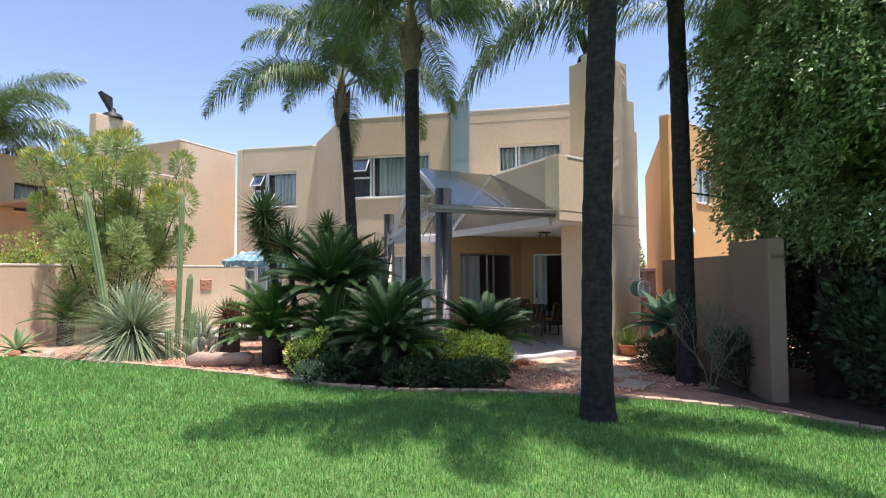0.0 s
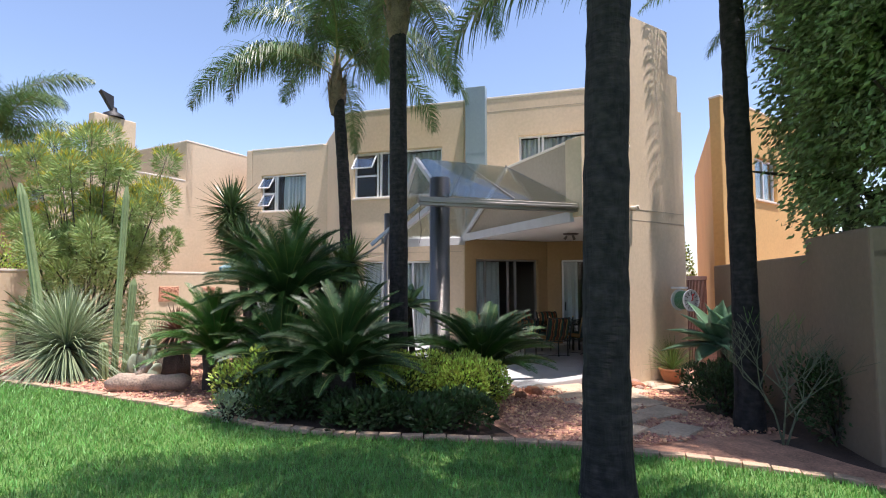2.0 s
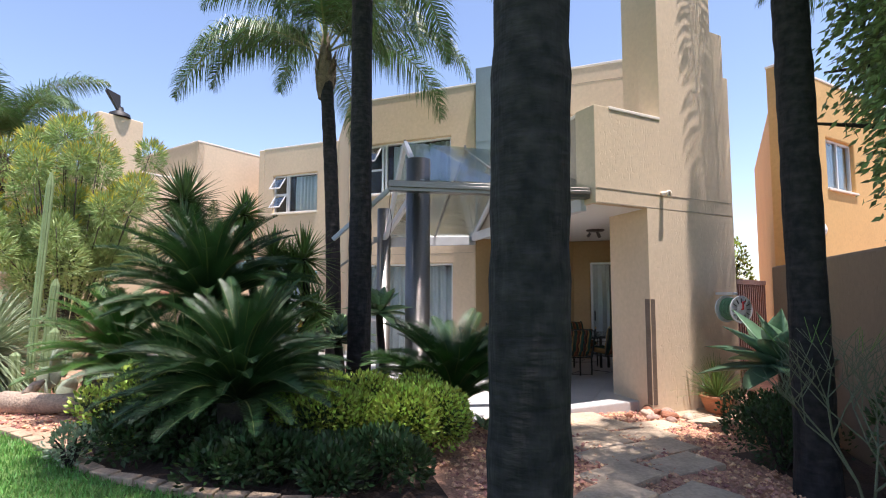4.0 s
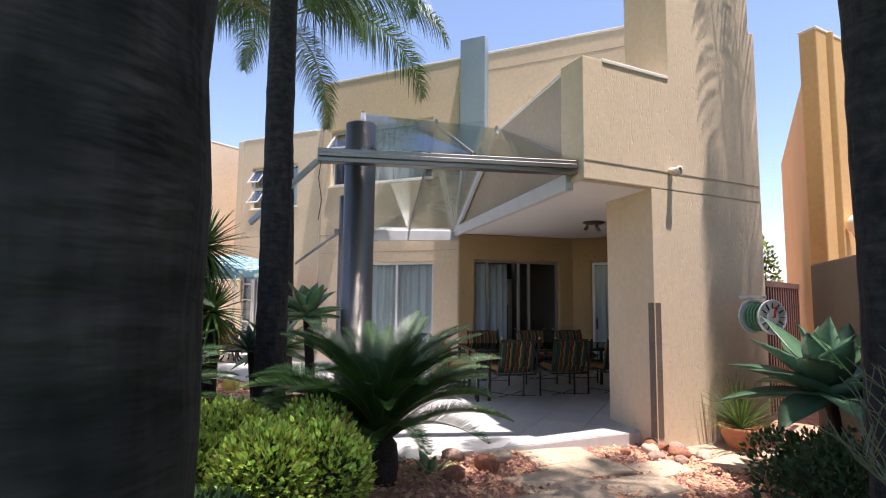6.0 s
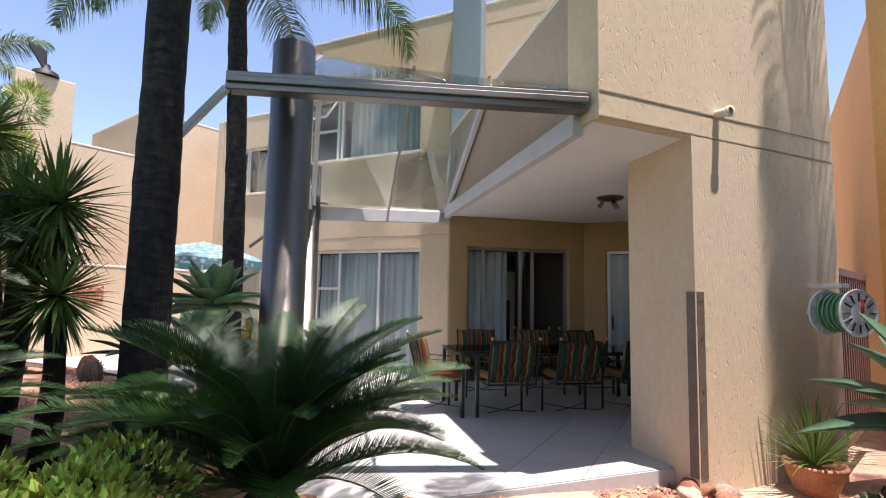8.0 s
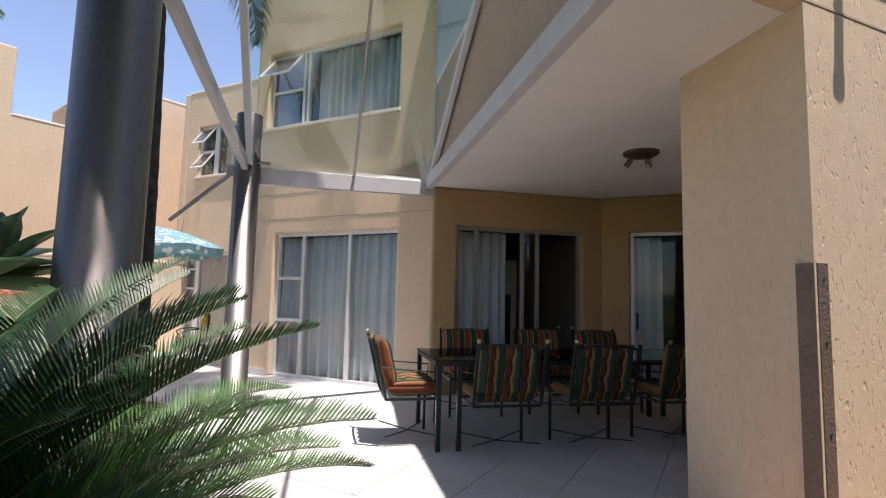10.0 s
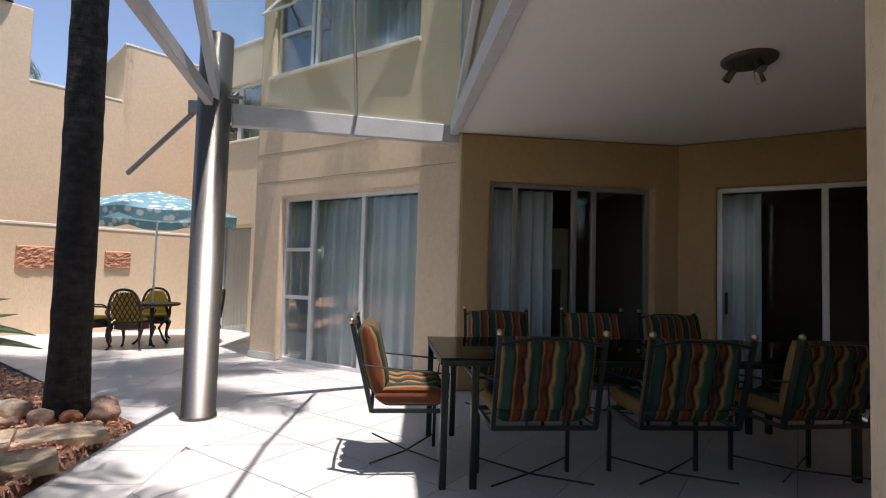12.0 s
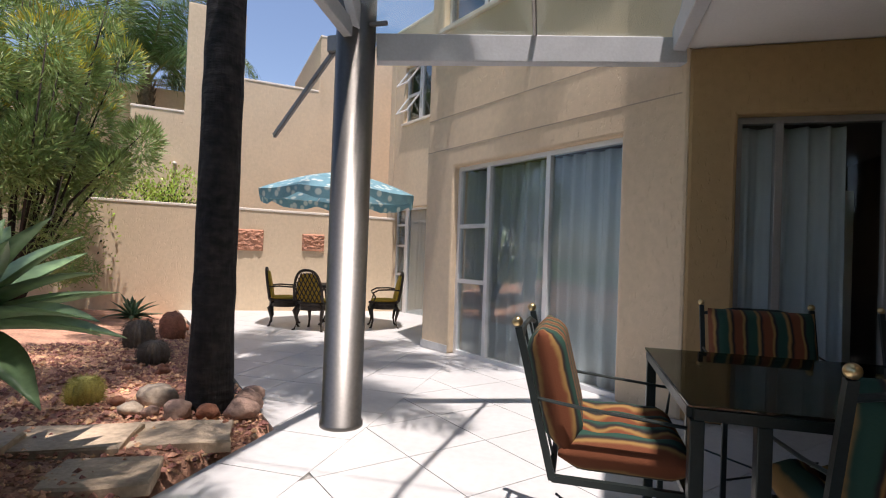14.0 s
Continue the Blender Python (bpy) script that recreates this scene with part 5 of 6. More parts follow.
# ---- furniture and small things: materials ----
def striped(name, stops, axis="Y", width=0.72):
    """Woven stripes across a cushion, with a soft weave."""
    m = mat(name, (0.5, 0.25, 0.08), 0.9, vary=0.2, scale=8, fine=140, bump=0.08)
    n, l = m.node_tree.nodes, m.node_tree.links
    tc, sep, mr, ramp = n.new("ShaderNodeTexCoord"), n.new("ShaderNodeSeparateXYZ"), n.new("ShaderNodeMapRange"), n.new("ShaderNodeValToRGB")
    wob = n.new("ShaderNodeTexNoise")
    wob.inputs["Scale"].default_value = 9
    l.new(tc.outputs["Object"], wob.inputs["Vector"])
    l.new(tc.outputs["Object"], sep.inputs[0])
    add = n.new("ShaderNodeMath")
    add.operation = "MULTIPLY_ADD"
    add.inputs[1].default_value = 0.03
    l.new(wob.outputs[0], add.inputs[0])
    l.new(sep.outputs[axis], add.inputs[2])
    mr.inputs["From Min"].default_value, mr.inputs["From Max"].default_value = -width / 2, width / 2
    l.new(add.outputs[0], mr.inputs["Value"])
    cr = ramp.color_ramp
    cr.interpolation = "EASE"
    while len(cr.elements) < len(stops):
        cr.elements.new(0.5)
    for e, (p, c) in zip(cr.elements, stops):
        e.position, e.color = p, (*c, 1)
    l.new(mr.outputs[0], ramp.inputs[0])
    l.new(ramp.outputs[0], n["Principled BSDF"].inputs["Base Color"])
    return m


# stripe colours kept well below the cloth's own, to hold the patio shade
OR, TE, BR, CR = (0.135, 0.036, 0.010), (0.009, 0.043, 0.028), (0.011, 0.006, 0.005), (0.25, 0.14, 0.04)
STRIPE = striped("striped_cushion_cloth", [((k + f) / 4, c) for k in range(4) for f, c in ((0.0, BR), (0.10, OR), (0.30, OR), (0.38, CR), (0.46, BR), (0.56, TE), (0.80, TE), (0.90, CR))], width=0.62)
CHAIRFRAME = mat("dark_green_black_steel", (0.022, 0.030, 0.028), 0.38, 0.4, vary=0.2, scale=10, fine=90, bump=0.05)
BRASS = mat("brass_finial", (0.55, 0.42, 0.22), 0.3, 1.0, vary=0.2, scale=20, fine=90, bump=0.02)
IRON = mat("dark_bronze_cast_iron", (0.055, 0.040, 0.030), 0.5, 0.5, vary=0.4, scale=14, fine=90, bump=0.3)
YELLOW = mat("mustard_cushion_cloth", (0.58, 0.36, 0.04), 0.9, vary=0.15, scale=8, fine=120, bump=0.2)
TABLEGLASS = glass_mat("smoked_table_glass", (0.35, 0.42, 0.38), 0.06)
TERRACOTTA = mat("terracotta_pot", (0.47, 0.20, 0.10), 0.85, vary=0.3, scale=6, fine=60, bump=0.2)
SANDROCK = mat("pale_sandstone_rock", (0.50, 0.40, 0.30), 0.9, vary=0.4, scale=5, fine=30, bump=0.5)
REDROCK = mat("red_ironstone_rock", (0.36, 0.15, 0.085), 0.9, vary=0.45, scale=5, fine=30, bump=0.6)
PINKROCK = mat("pink_grey_rock", (0.40, 0.26, 0.20), 0.9, vary=0.45, scale=5, fine=30, bump=0.6)
DRIFT = mat("weathered_driftwood", (0.36, 0.27, 0.20), 0.9, vary=0.4, scale=6, fine=40, bump=0.6)
PLAQUE = mat("pink_stone_relief", (0.55, 0.27, 0.17), 0.9, vary=0.4, scale=9, fine=50, bump=0.5)
HOSEGREEN = mat("green_garden_hose", (0.12, 0.30, 0.18), 0.45, vary=0.2, scale=10, fine=60, bump=0.05)
REELGREY = mat("grey_plastic", (0.70, 0.72, 0.73), 0.5, vary=0.08, scale=10, fine=60, bump=0.02)
REDPLASTIC = mat("red_plastic", (0.55, 0.03, 0.02), 0.4, vary=0.1, scale=10, fine=60, bump=0.02)
LAMPWHITE = mat("opal_white_lamp", (0.82, 0.80, 0.76), 0.3, vary=0.04, scale=8, fine=60, bump=0.0)
BRICK = mat("buff_edging_brick", (0.42, 0.30, 0.20), 0.9, vary=0.35, scale=7, fine=45, bump=0.4)
PEBBLE = mat("red_and_buff_pebble", (0.60, 0.32, 0.21), 0.85, vary=0.35, scale=14, fine=70, bump=0.3, random_hue=0.5, spread=0.03)
BLUECLOTH = mat("turquoise_umbrella_cloth", (0.19, 0.38, 0.45), 0.85, vary=0.3, scale=5, fine=120, bump=0.1)


def blue_print(m):
    """A mottled print of pale shell spots on turquoise cloth."""
    n, l = m.node_tree.nodes, m.node_tree.links
    b = n["Principled BSDF"]
    tc, vo, ramp, mix = n.new("ShaderNodeTexCoord"), n.new("ShaderNodeTexVoronoi"), n.new("ShaderNodeValToRGB"), n.new("ShaderNodeMix")
    vo.inputs["Scale"].default_value = 6.5
    l.new(tc.outputs["Object"], vo.inputs["Vector"])
    ramp.color_ramp.elements[0].position, ramp.color_ramp.elements[0].color = 0.24, (1, 1, 1, 1)
    ramp.color_ramp.elements[1].position, ramp.color_ramp.elements[1].color = 0.40, (0, 0, 0, 1)
    l.new(vo.outputs["Distance"], ramp.inputs[0])
    mix.data_type = "RGBA"
    old = b.inputs["Base Color"].links[0].from_socket
    l.new(ramp.outputs[0], mix.inputs[0])
    l.new(old, mix.inputs[6])
    mix.inputs[7].default_value = (0.60, 0.68, 0.64, 1)
    l.new(mix.outputs[2], b.inputs["Base Color"])
    tr, ms = n.new("ShaderNodeBsdfTranslucent"), n.new("ShaderNodeMixShader")
    l.new(mix.outputs[2], tr.inputs[0])
    ms.inputs[0].default_value = 0.3
    l.new(b.outputs[0], ms.inputs[1])
    l.new(tr.outputs[0], ms.inputs[2])
    l.new(ms.outputs[0], n["Material Output"].inputs[0])


blue_print(BLUECLOTH)


# ---- dining set ----
def cushion(x0, x1, y0, y1, thick, m, seed, tufts=True):
    """A plump tufted pad: a rounded slab that bulges between its buttons."""
    bm = bmesh.new()
    nx, nyy = 20, 26
    tops, bots = [], []
    for i in range(nx + 1):
        for j in range(nyy + 1):
            u, v = i / nx, j / nyy
            edge = (min(u, 1 - u) * 6, min(v, 1 - v) * 7)
            k = min(1, math.sqrt(min(1, edge[0])) * math.sqrt(min(1, edge[1])) + 0.12)
            puff = 1 - (sum(0.62 * math.exp(-((u - cu) ** 2 * 110 + (v - cv) ** 2 * 190)) + 0.2 * math.exp(-((v - cv) ** 2 * 300)) for cu in (0.32, 0.68) for cv in (0.25, 0.5, 0.75)) if tufts else 0)
            puff *= 1 + 0.06 * noise.noise((u * 6 + seed, v * 6, 1.0))
            x, y = x0 + (x1 - x0) * u, y0 + (y1 - y0) * v
            tops.append(bm.verts.new(m @ Vector((x, y, thick * (0.5 + 0.5 * k * puff)))))
            bots.append(bm.verts.new(m @ Vector((x, y, thick * (0.5 - 0.5 * k)))))
    w = nyy + 1
    for i in range(nx):
        for j in range(nyy):
            a = i * w + j
            bm.faces.new((tops[a], tops[a + w], tops[a + w + 1], tops[a + 1]))
            bm.faces.new((bots[a], bots[a + 1], bots[a + w + 1], bots[a + w]))
    for i in range(nx):
        for j in (0, nyy):
            a = i * w + j
            q = (tops[a], bots[a], bots[a + w], tops[a + w])
            bm.faces.new(q if j == 0 else q[::-1])
    for j in range(nyy):
        for i in (0, nx):
            a = i * w + j
            q = (tops[a], tops[a + 1], bots[a + 1], bots[a])
            bm.faces.new(q if i == 0 else q[::-1])
    return bm


def dining_chair(x, y, turn):
    ob = thing("dining_chair", x, y, 0.0, "dark steel dining chair with striped tufted cushions", "chair", "chairs round the dining table", turn)
    W, D, R = 0.31, 0.24, 0.43
    for sy in (-1, 1):
        part("leg", boxed(D - 0.025, D, sy * W - 0.013, sy * W + 0.013, 0.0, R, bevel=0.003), CHAIRFRAME, ob)
        bm = bmesh.new()
        bar(bm, (-D, sy * W, 0.0), (-D, sy * W, R + 0.02), 0.026, 0.026)
        bar(bm, (-D, sy * W, R), (-D - 0.14, sy * W, 0.98), 0.026, 0.026)
        post = part("back_post", bm, CHAIRFRAME, ob)
        fin = bmesh.new()
        bmesh.ops.create_icosphere(fin, subdivisions=2, radius=0.021, matrix=Matrix.Translation((-D - 0.145, sy * W, 1.0)))
        part("finial", fin, BRASS, post, "small metal ball finial", True)
        part("side_rail", bar(bmesh.new(), (-D, sy * W, R), (D, sy * W, R), 0.024, 0.024), CHAIRFRAME, ob)
        part("arm_wire", tubed([(-D - 0.07, sy * W, 0.72), (-D + 0.1, sy * (W + 0.005), 0.70), (D + 0.02, sy * W, 0.665), (D + 0.01, sy * W, 0.57), (D - 0.01, sy * W, R)], 0.007, 6), CHAIRFRAME, ob)
    part("front_rail", bar(bmesh.new(), (D - 0.013, -W, R), (D - 0.013, W, R), 0.024, 0.024), CHAIRFRAME, ob)
    part("rear_rail", bar(bmesh.new(), (-D, -W, R), (-D, W, R), 0.024, 0.024), CHAIRFRAME, ob)
    part("back_rail", tubed([(-D - 0.13, -W, 0.93), (-D - 0.137, -W * 0.4, 0.965), (-D - 0.137, W * 0.4, 0.965), (-D - 0.13, W, 0.93)], 0.011, 8), CHAIRFRAME, ob)
    for sy in (-0.36, 0.36):
        part("back_bar", bar(bmesh.new(), (-D - 0.005, sy * W, R + 0.01), (-D - 0.135, sy * W, 0.95), 0.01, 0.01), CHAIRFRAME, ob)
    part("stretcher", tubed([(-D, -W, 0.10), (0, 0, 0.075), (D - 0.012, W, 0.10)], 0.006, 6), CHAIRFRAME, ob)
    part("stretcher", tubed([(-D, W, 0.10), (0, 0, 0.085), (D - 0.012, -W, 0.10)], 0.006, 6), CHAIRFRAME, ob)
    part("seat_cushion", cushion(-D + 0.02, D + 0.02, -W + 0.012, W - 0.012, 0.15, Matrix.Translation((0, 0, R + 0.013)), 1), STRIPE, ob, "orange and teal striped tufted cushion", True)
    tilt = Matrix.Translation((-D + 0.125, 0, R + 0.11)) @ Matrix.Rotation(radians(-104), 4, "Y")
    part("back_cushion", cushion(0.0, 0.46, -W + 0.02, W - 0.02, 0.15, tilt, 5), STRIPE, ob, "orange and teal striped tufted cushion", True)
    return ob


chair = dining_chair(6.76, 11.93, 0)
for cx, cy, ct in ((7.54, 11.48, 90), (8.45, 11.47, 88), (9.36, 11.49, 92), (7.68, 12.93, -90), (8.68, 12.98, -92), (9.50, 12.92, -86)):
    copy_thing(chair, pose(cx, cy, 0, 0, 0, ct))

tb = thing("dining_table", 8.47, 11.98, 0.0, "long glass-topped dining table with dark steel legs", "table")
TX0, TX1, TY0, TY1, TH = -1.53, 1.53, -0.55, 0.55, 0.79
g = part("glass_top", boxed(TX0, TX1, TY0, TY1, TH, TH + 0.010, bevel=0.003), TABLEGLASS, tb, "smoked green glass table top")
for a, b_ in (((TX0 + 0.02, TY0 + 0.02), (TX1 - 0.02, TY0 + 0.02)), ((TX0 + 0.02, TY1 - 0.02), (TX1 - 0.02, TY1 - 0.02)), ((TX0 + 0.02, TY0 + 0.04), (TX0 + 0.02, TY1 - 0.04)), ((TX1 - 0.02, TY0 + 0.04), (TX1 - 0.02, TY1 - 0.04))):
    part("apron", bar(bmesh.new(), (*a, TH - 0.022), (*b_, TH - 0.022), 0.035, 0.035), CHAIRFRAME, tb)
for sx in (-1, 1):
    for sy in (-1, 1):
        for o in (0.0, 0.19):
            cx = sx * (1.50 - o)
            part("leg", boxed(cx - 0.022, cx + 0.022, sy * 0.52 - 0.022, sy * 0.52 + 0.022, 0.0, TH - 0.042, bevel=0.004), CHAIRFRAME, tb)

# ceiling spot light
cl = thing("ceiling_light", 9.2, 11.72, 2.972, "dark round ceiling plate with three small spot heads", "lamp")
bm = lathe(bmesh.new(), [(0.0, -0.035), (0.16, -0.035), (0.185, -0.02), (0.19, 0.0)], 28)
part("plate", bm, BRONZE, cl, "", True)
for k in range(3):
    a = k * 2.1 + 0.4
    c = Vector((0.11 * math.cos(a), 0.11 * math.sin(a), -0.05))
    sp = part("arm", tubed([c + Vector((0, 0, 0.02)), c + Vector((0, 0, -0.035))], 0.008, 8), STEEL, cl)
    d = Vector((math.cos(a) * 0.6, math.sin(a) * 0.6, -0.8)).normalized()
    part("spot_head", tubed([c + Vector((0, 0, -0.03)) - d * 0.02, c + Vector((0, 0, -0.03)) + d * 0.075], [0.026, 0.034], 12), STEEL, sp)


# ---- garden set under the umbrella ----
UM = (2.47, 17.90)
fz = floor_fall(UM[1])
um = thing("patio_umbrella", UM[0], UM[1], fz, "open turquoise patterned patio umbrella on a white pole", "umbrella")
part("pole", tubed([(0, 0, 0.0), (0, 0, 2.72)], 0.019, 12), LAMPWHITE, um, "white metal pole", True)
verts, faces = [], []
seg = 8
RIM, TOPZ, RIMZ = 1.37, 2.70, 2.30
rows = 7
for k in range(seg * 4):
    a = k * math.tau / (seg * 4)
    sag = 1 - 0.055 * math.sin(math.pi * ((k % 4) / 4))
    for r_ in range(rows + 1):
        f = r_ / rows
        verts.append((math.cos(a) * RIM * f * sag, math.sin(a) * RIM * f * sag, TOPZ - (TOPZ - RIMZ) * f ** 1.5 - 0.03 * f * math.sin(math.pi * ((k % 4) / 4))))
m_ = seg * 4
for k in range(m_):
    for r_ in range(rows):
        a, b_ = k * (rows + 1) + r_, ((k + 1) % m_) * (rows + 1) + r_
        faces.append((a, a + 1, b_ + 1, b_))
raw("canopy", verts, faces, BLUECLOTH, um, True)
verts, faces = [], []
for k in range(m_):
    a = k * math.tau / m_
    sag = 1 - 0.055 * math.sin(math.pi * ((k % 4) / 4))
    drop = 0.17 - 0.06 * (k % 4 == 0)
    x, y, z = math.cos(a) * RIM * sag, math.sin(a) * RIM * sag, RIMZ - 0.03 * math.sin(math.pi * ((k % 4) / 4)) - 0.002
    verts += [(x * 1.002, y * 1.002, z), (x * 0.99, y * 0.99, z - drop)]
for k in range(m_):
    a, b_ = 2 * k, 2 * ((k + 1) % m_)
    faces.append((a, a + 1, b_ + 1, b_))
raw("valance", verts, faces, BLUECLOTH, um, True)
for k in range(seg):
    a = k * math.tau / seg
    part("rib", tubed([(0, 0, TOPZ - 0.03), (math.cos(a) * RIM * 0.5, math.sin(a) * RIM * 0.5, TOPZ - 0.17), (math.cos(a) * RIM, math.sin(a) * RIM, RIMZ - 0.015)], 0.006, 5), LAMPWHITE, um)


def iron_chair(x, y, turn):
    ob = thing("garden_chair", x, y, floor_fall(y), "ornate dark cast-iron garden chair with mustard cushion", "chair", "chairs round the garden table", turn)
    for sx, sy in ((1, 1), (1, -1), (-1, 1), (-1, -1)):
        part("leg", tubed([(0.19 * sx, 0.2 * sy, 0.42), (0.235 * sx, 0.245 * sy, 0.32), (0.20 * sx, 0.21 * sy, 0.14), (0.225 * sx, 0.235 * sy, 0.03), (0.25 * sx, 0.26 * sy, 0.0)], [0.028, 0.036, 0.018, 0.016, 0.022], 8), IRON, ob, "", True)
    part("seat", lathe(bmesh.new(), [(0.0, 0.40), (0.24, 0.40), (0.27, 0.42), (0.27, 0.45), (0.24, 0.455), (0.0, 0.455)], 20), IRON, ob, "", True)
    part("skirt", lathe(bmesh.new(), [(0.25, 0.405), (0.255, 0.33), (0.235, 0.335), (0.24, 0.405)], 20), IRON, ob, "", True)
    part("seat_cushion", lathe(bmesh.new(), [(0.0, 0.457), (0.22, 0.457), (0.235, 0.475), (0.21, 0.50), (0.0, 0.51)], 20), YELLOW, ob, "mustard yellow cushion", True)
    # shield-shaped lattice back
    def edge(t):
        a = math.pi * (t - 0.5)
        return math.sin(a) * (0.25 + 0.02 * math.cos(3 * a)), 0.47 + 0.50 * max(0, math.cos(a)) ** 0.45
    rim = [(-0.235 - 0.16 * (z - 0.45), y_, z) for y_, z in (edge(i / 24) for i in range(25))]
    part("back_rim", tubed(rim, 0.022, 7), IRON, ob, "", True)
    bm = bmesh.new()
    for k in range(-7, 12):
        for s in (1, -1):
            pts = []
            for i in range(13):
                z = 0.47 + 0.5 * i / 12
                y_ = s * (-0.34 + 0.075 * k + (z - 0.47) * 0.55)
                hi = 0.47 + 0.49 * max(0.0, 1 - (abs(y_) / 0.262) ** 4) ** 0.5 if abs(y_) < 0.262 else 0
                if z < hi:
                    pts.append((-0.235 - 0.16 * (z - 0.45), y_, z))
            if len(pts) > 1:
                tube(bm, pts, 0.009, 5)
    part("lattice", bm, IRON, ob, "diamond lattice back")
    bm = bmesh.new()
    vs = [bm.verts.new((-0.215 - 0.16 * (z - 0.45), y_ * 0.86, 0.49 + (z - 0.47) * 0.86)) for y_, z in (edge(i / 24) for i in range(25))]
    vb = [bm.verts.new(v.co + Vector((0.035, 0, 0))) for v in vs]
    bm.faces.new(vs)
    bm.faces.new(vb[::-1])
    for i in range(25):
        j = (i + 1) % 25
        bm.faces.new((vs[i], vb[i], vb[j], vs[j]))
    part("back_cushion", bm, YELLOW, ob, "mustard yellow cushion")
    for sy in (-1, 1):
        part("arm", tubed([(-0.27, 0.22 * sy, 0.66), (-0.1, 0.27 * sy, 0.68), (0.12, 0.28 * sy, 0.67), (0.21, 0.27 * sy, 0.62), (0.17, 0.255 * sy, 0.55), (0.2, 0.24 * sy, 0.45)], 0.014, 7), IRON, ob, "", True)
    return ob


first = None
for dx, dy in ((0.0, -0.70), (-0.74, -0.42), (0.76, 0.38), (-0.24, 0.68)):
    cx, cy, ang = UM[0] + dx, UM[1] + dy, math.degrees(math.atan2(dy, dx))
    if first is None:
        first = iron_chair(cx, cy, ang + 180)
    else:
        copy_thing(first, pose(cx, cy, floor_fall(cy), 0, 0, ang + 180))
gt = thing("garden_table", UM[0], UM[1], fz, "round dark cast-iron garden table under the umbrella", "table")
part("tabletop", lathe(bmesh.new(), [(0.021, 0.70), (0.40, 0.70), (0.43, 0.685), (0.45, 0.70), (0.45, 0.725), (0.42, 0.73), (0.021, 0.73)], 32), IRON, gt, "", True)
for k in range(4):
    a = k * math.pi / 2 + 0.4
    c, s = math.cos(a), math.sin(a)
    part("leg", tubed([(0.20 * c, 0.20 * s, 0.69), (0.27 * c, 0.27 * s, 0.52), (0.12 * c, 0.12 * s, 0.28), (0.20 * c, 0.20 * s, 0.08), (0.27 * c, 0.27 * s, 0.0)], [0.025, 0.036, 0.02, 0.018, 0.026], 8), IRON, gt, "", True)


# ---- on the walls ----
ug = (math.cos(radians(GW_A)), math.sin(radians(GW_A)))


def plaque(s, w, h, z, seed):
    bm = bmesh.new()
    nx, nz = 30, 20
    grid = []
    for i in range(nx + 1):
        col = []
        for k in range(nz + 1):
            u, v = i / nx * w, k / nz * h
            d = 0.0 if i in (0, nx) or k in (0, nz) else 0.028 + 0.022 * noise.noise((u * 14 + seed, v * 26, 0.5)) + 0.014 * noise.noise((u * 40, v * 50, seed))
            col.append(bm.verts.new((u, -d - 0.012, v)))
        grid.append(col)
    for i in range(nx):
        for k in range(nz):
            bm.faces.new((grid[i][k], grid[i + 1][k], grid[i + 1][k + 1], grid[i][k + 1]))
    box(bm, 0, w, -0.012, 0.0, 0, h)
    ob = finish("wall_plaque", bm, PLAQUE)
    ob.matrix_basis = frame_at((GW0[0] + ug[0] * s, GW0[1] + ug[1] * s), GW_A, z)
    return tagged(ob, "rough pink stone relief plaque on the garden wall", "wall art", "stone plaques")


plaque(5.65, 0.66, 0.46, 1.20, 3)
plaque(7.14, 0.50, 0.38, 1.24, 8)

wl = thing("wall_lamp", LH0[0] + 0.02, LH0[1] - 0.16, 2.55, "small round wall lamp at the corner of the house", "lamp")
bm = bmesh.new()
bmesh.ops.create_uvsphere(bm, u_segments=18, v_segments=10, radius=0.13)
part("globe", bm, LAMPWHITE, wl, "", True)
part("mount", tubed([(0, 0, -0.12), (0, 0.1, -0.14), (0.02, 0.17, -0.14)], 0.03, 8), ALU, wl)
sl = thing("wall_lamp", 13.93, 10.66, 3.02, "opal white globe lamp on the orange house", "lamp")
bm = bmesh.new()
bmesh.ops.create_uvsphere(bm, u_segments=20, v_segments=12, radius=0.20)
part("globe", bm, LAMPWHITE, sl, "", True)
part("mount", tubed([(0, 0.0, -0.17), (0.0, 0.10, -0.2)], 0.06, 10), ALU, sl)

uf = (math.cos(radians(F_A)), math.sin(radians(F_A)))
f_at = lambda s, d=0.0: (F0[0] + uf[0] * s - uf[1] * d, F0[1] + uf[1] * s + uf[0] * d)
sp = thing("rain_spout", *f_at(1.38), 3.22, "short clay rain spout projecting from the plaster", "spout", turn=F_A)
bm = tubed([(0, 0.0, 0), (0, -0.13, -0.01)], 0.042, 14)
part("pipe", bm, CAPWHITE, sp, "", True)
part("rim", lathe(bmesh.new(), [(0.036, -0.014), (0.052, -0.012), (0.052, 0.012), (0.036, 0.014)], 16, Matrix.Translation((0, -0.137, -0.01)) @ Matrix.Rotation(radians(90), 4, "X")), CAPWHITE, sp, "", True)
GUARD = mat("weathered_brown_steel", (0.20, 0.15, 0.115), 0.6, 0.3, vary=0.3, scale=5, fine=50)
ns = thing("rain_spout", *a_at(5.7), 3.18, "short clay rain spout on the neighbouring wall", "spout", turn=A_A)
part("pipe", tubed([(0, 0.0, 0), (0, -0.2, -0.01)], 0.045, 12), CAPWHITE, ns, "", True)
cp = thing("corner_guard", *f_at(1.06), -0.12, "tall steel corner guard plate screwed to the pier", "guard plate", turn=F_A)
part("plate", boxed(0.0, 0.085, -0.010, -0.001, 0.12, 1.70), GUARD, cp)
part("side_plate", boxed(-0.018, -0.010, 0.0, 0.09, 0.12, 1.70), GUARD, cp)
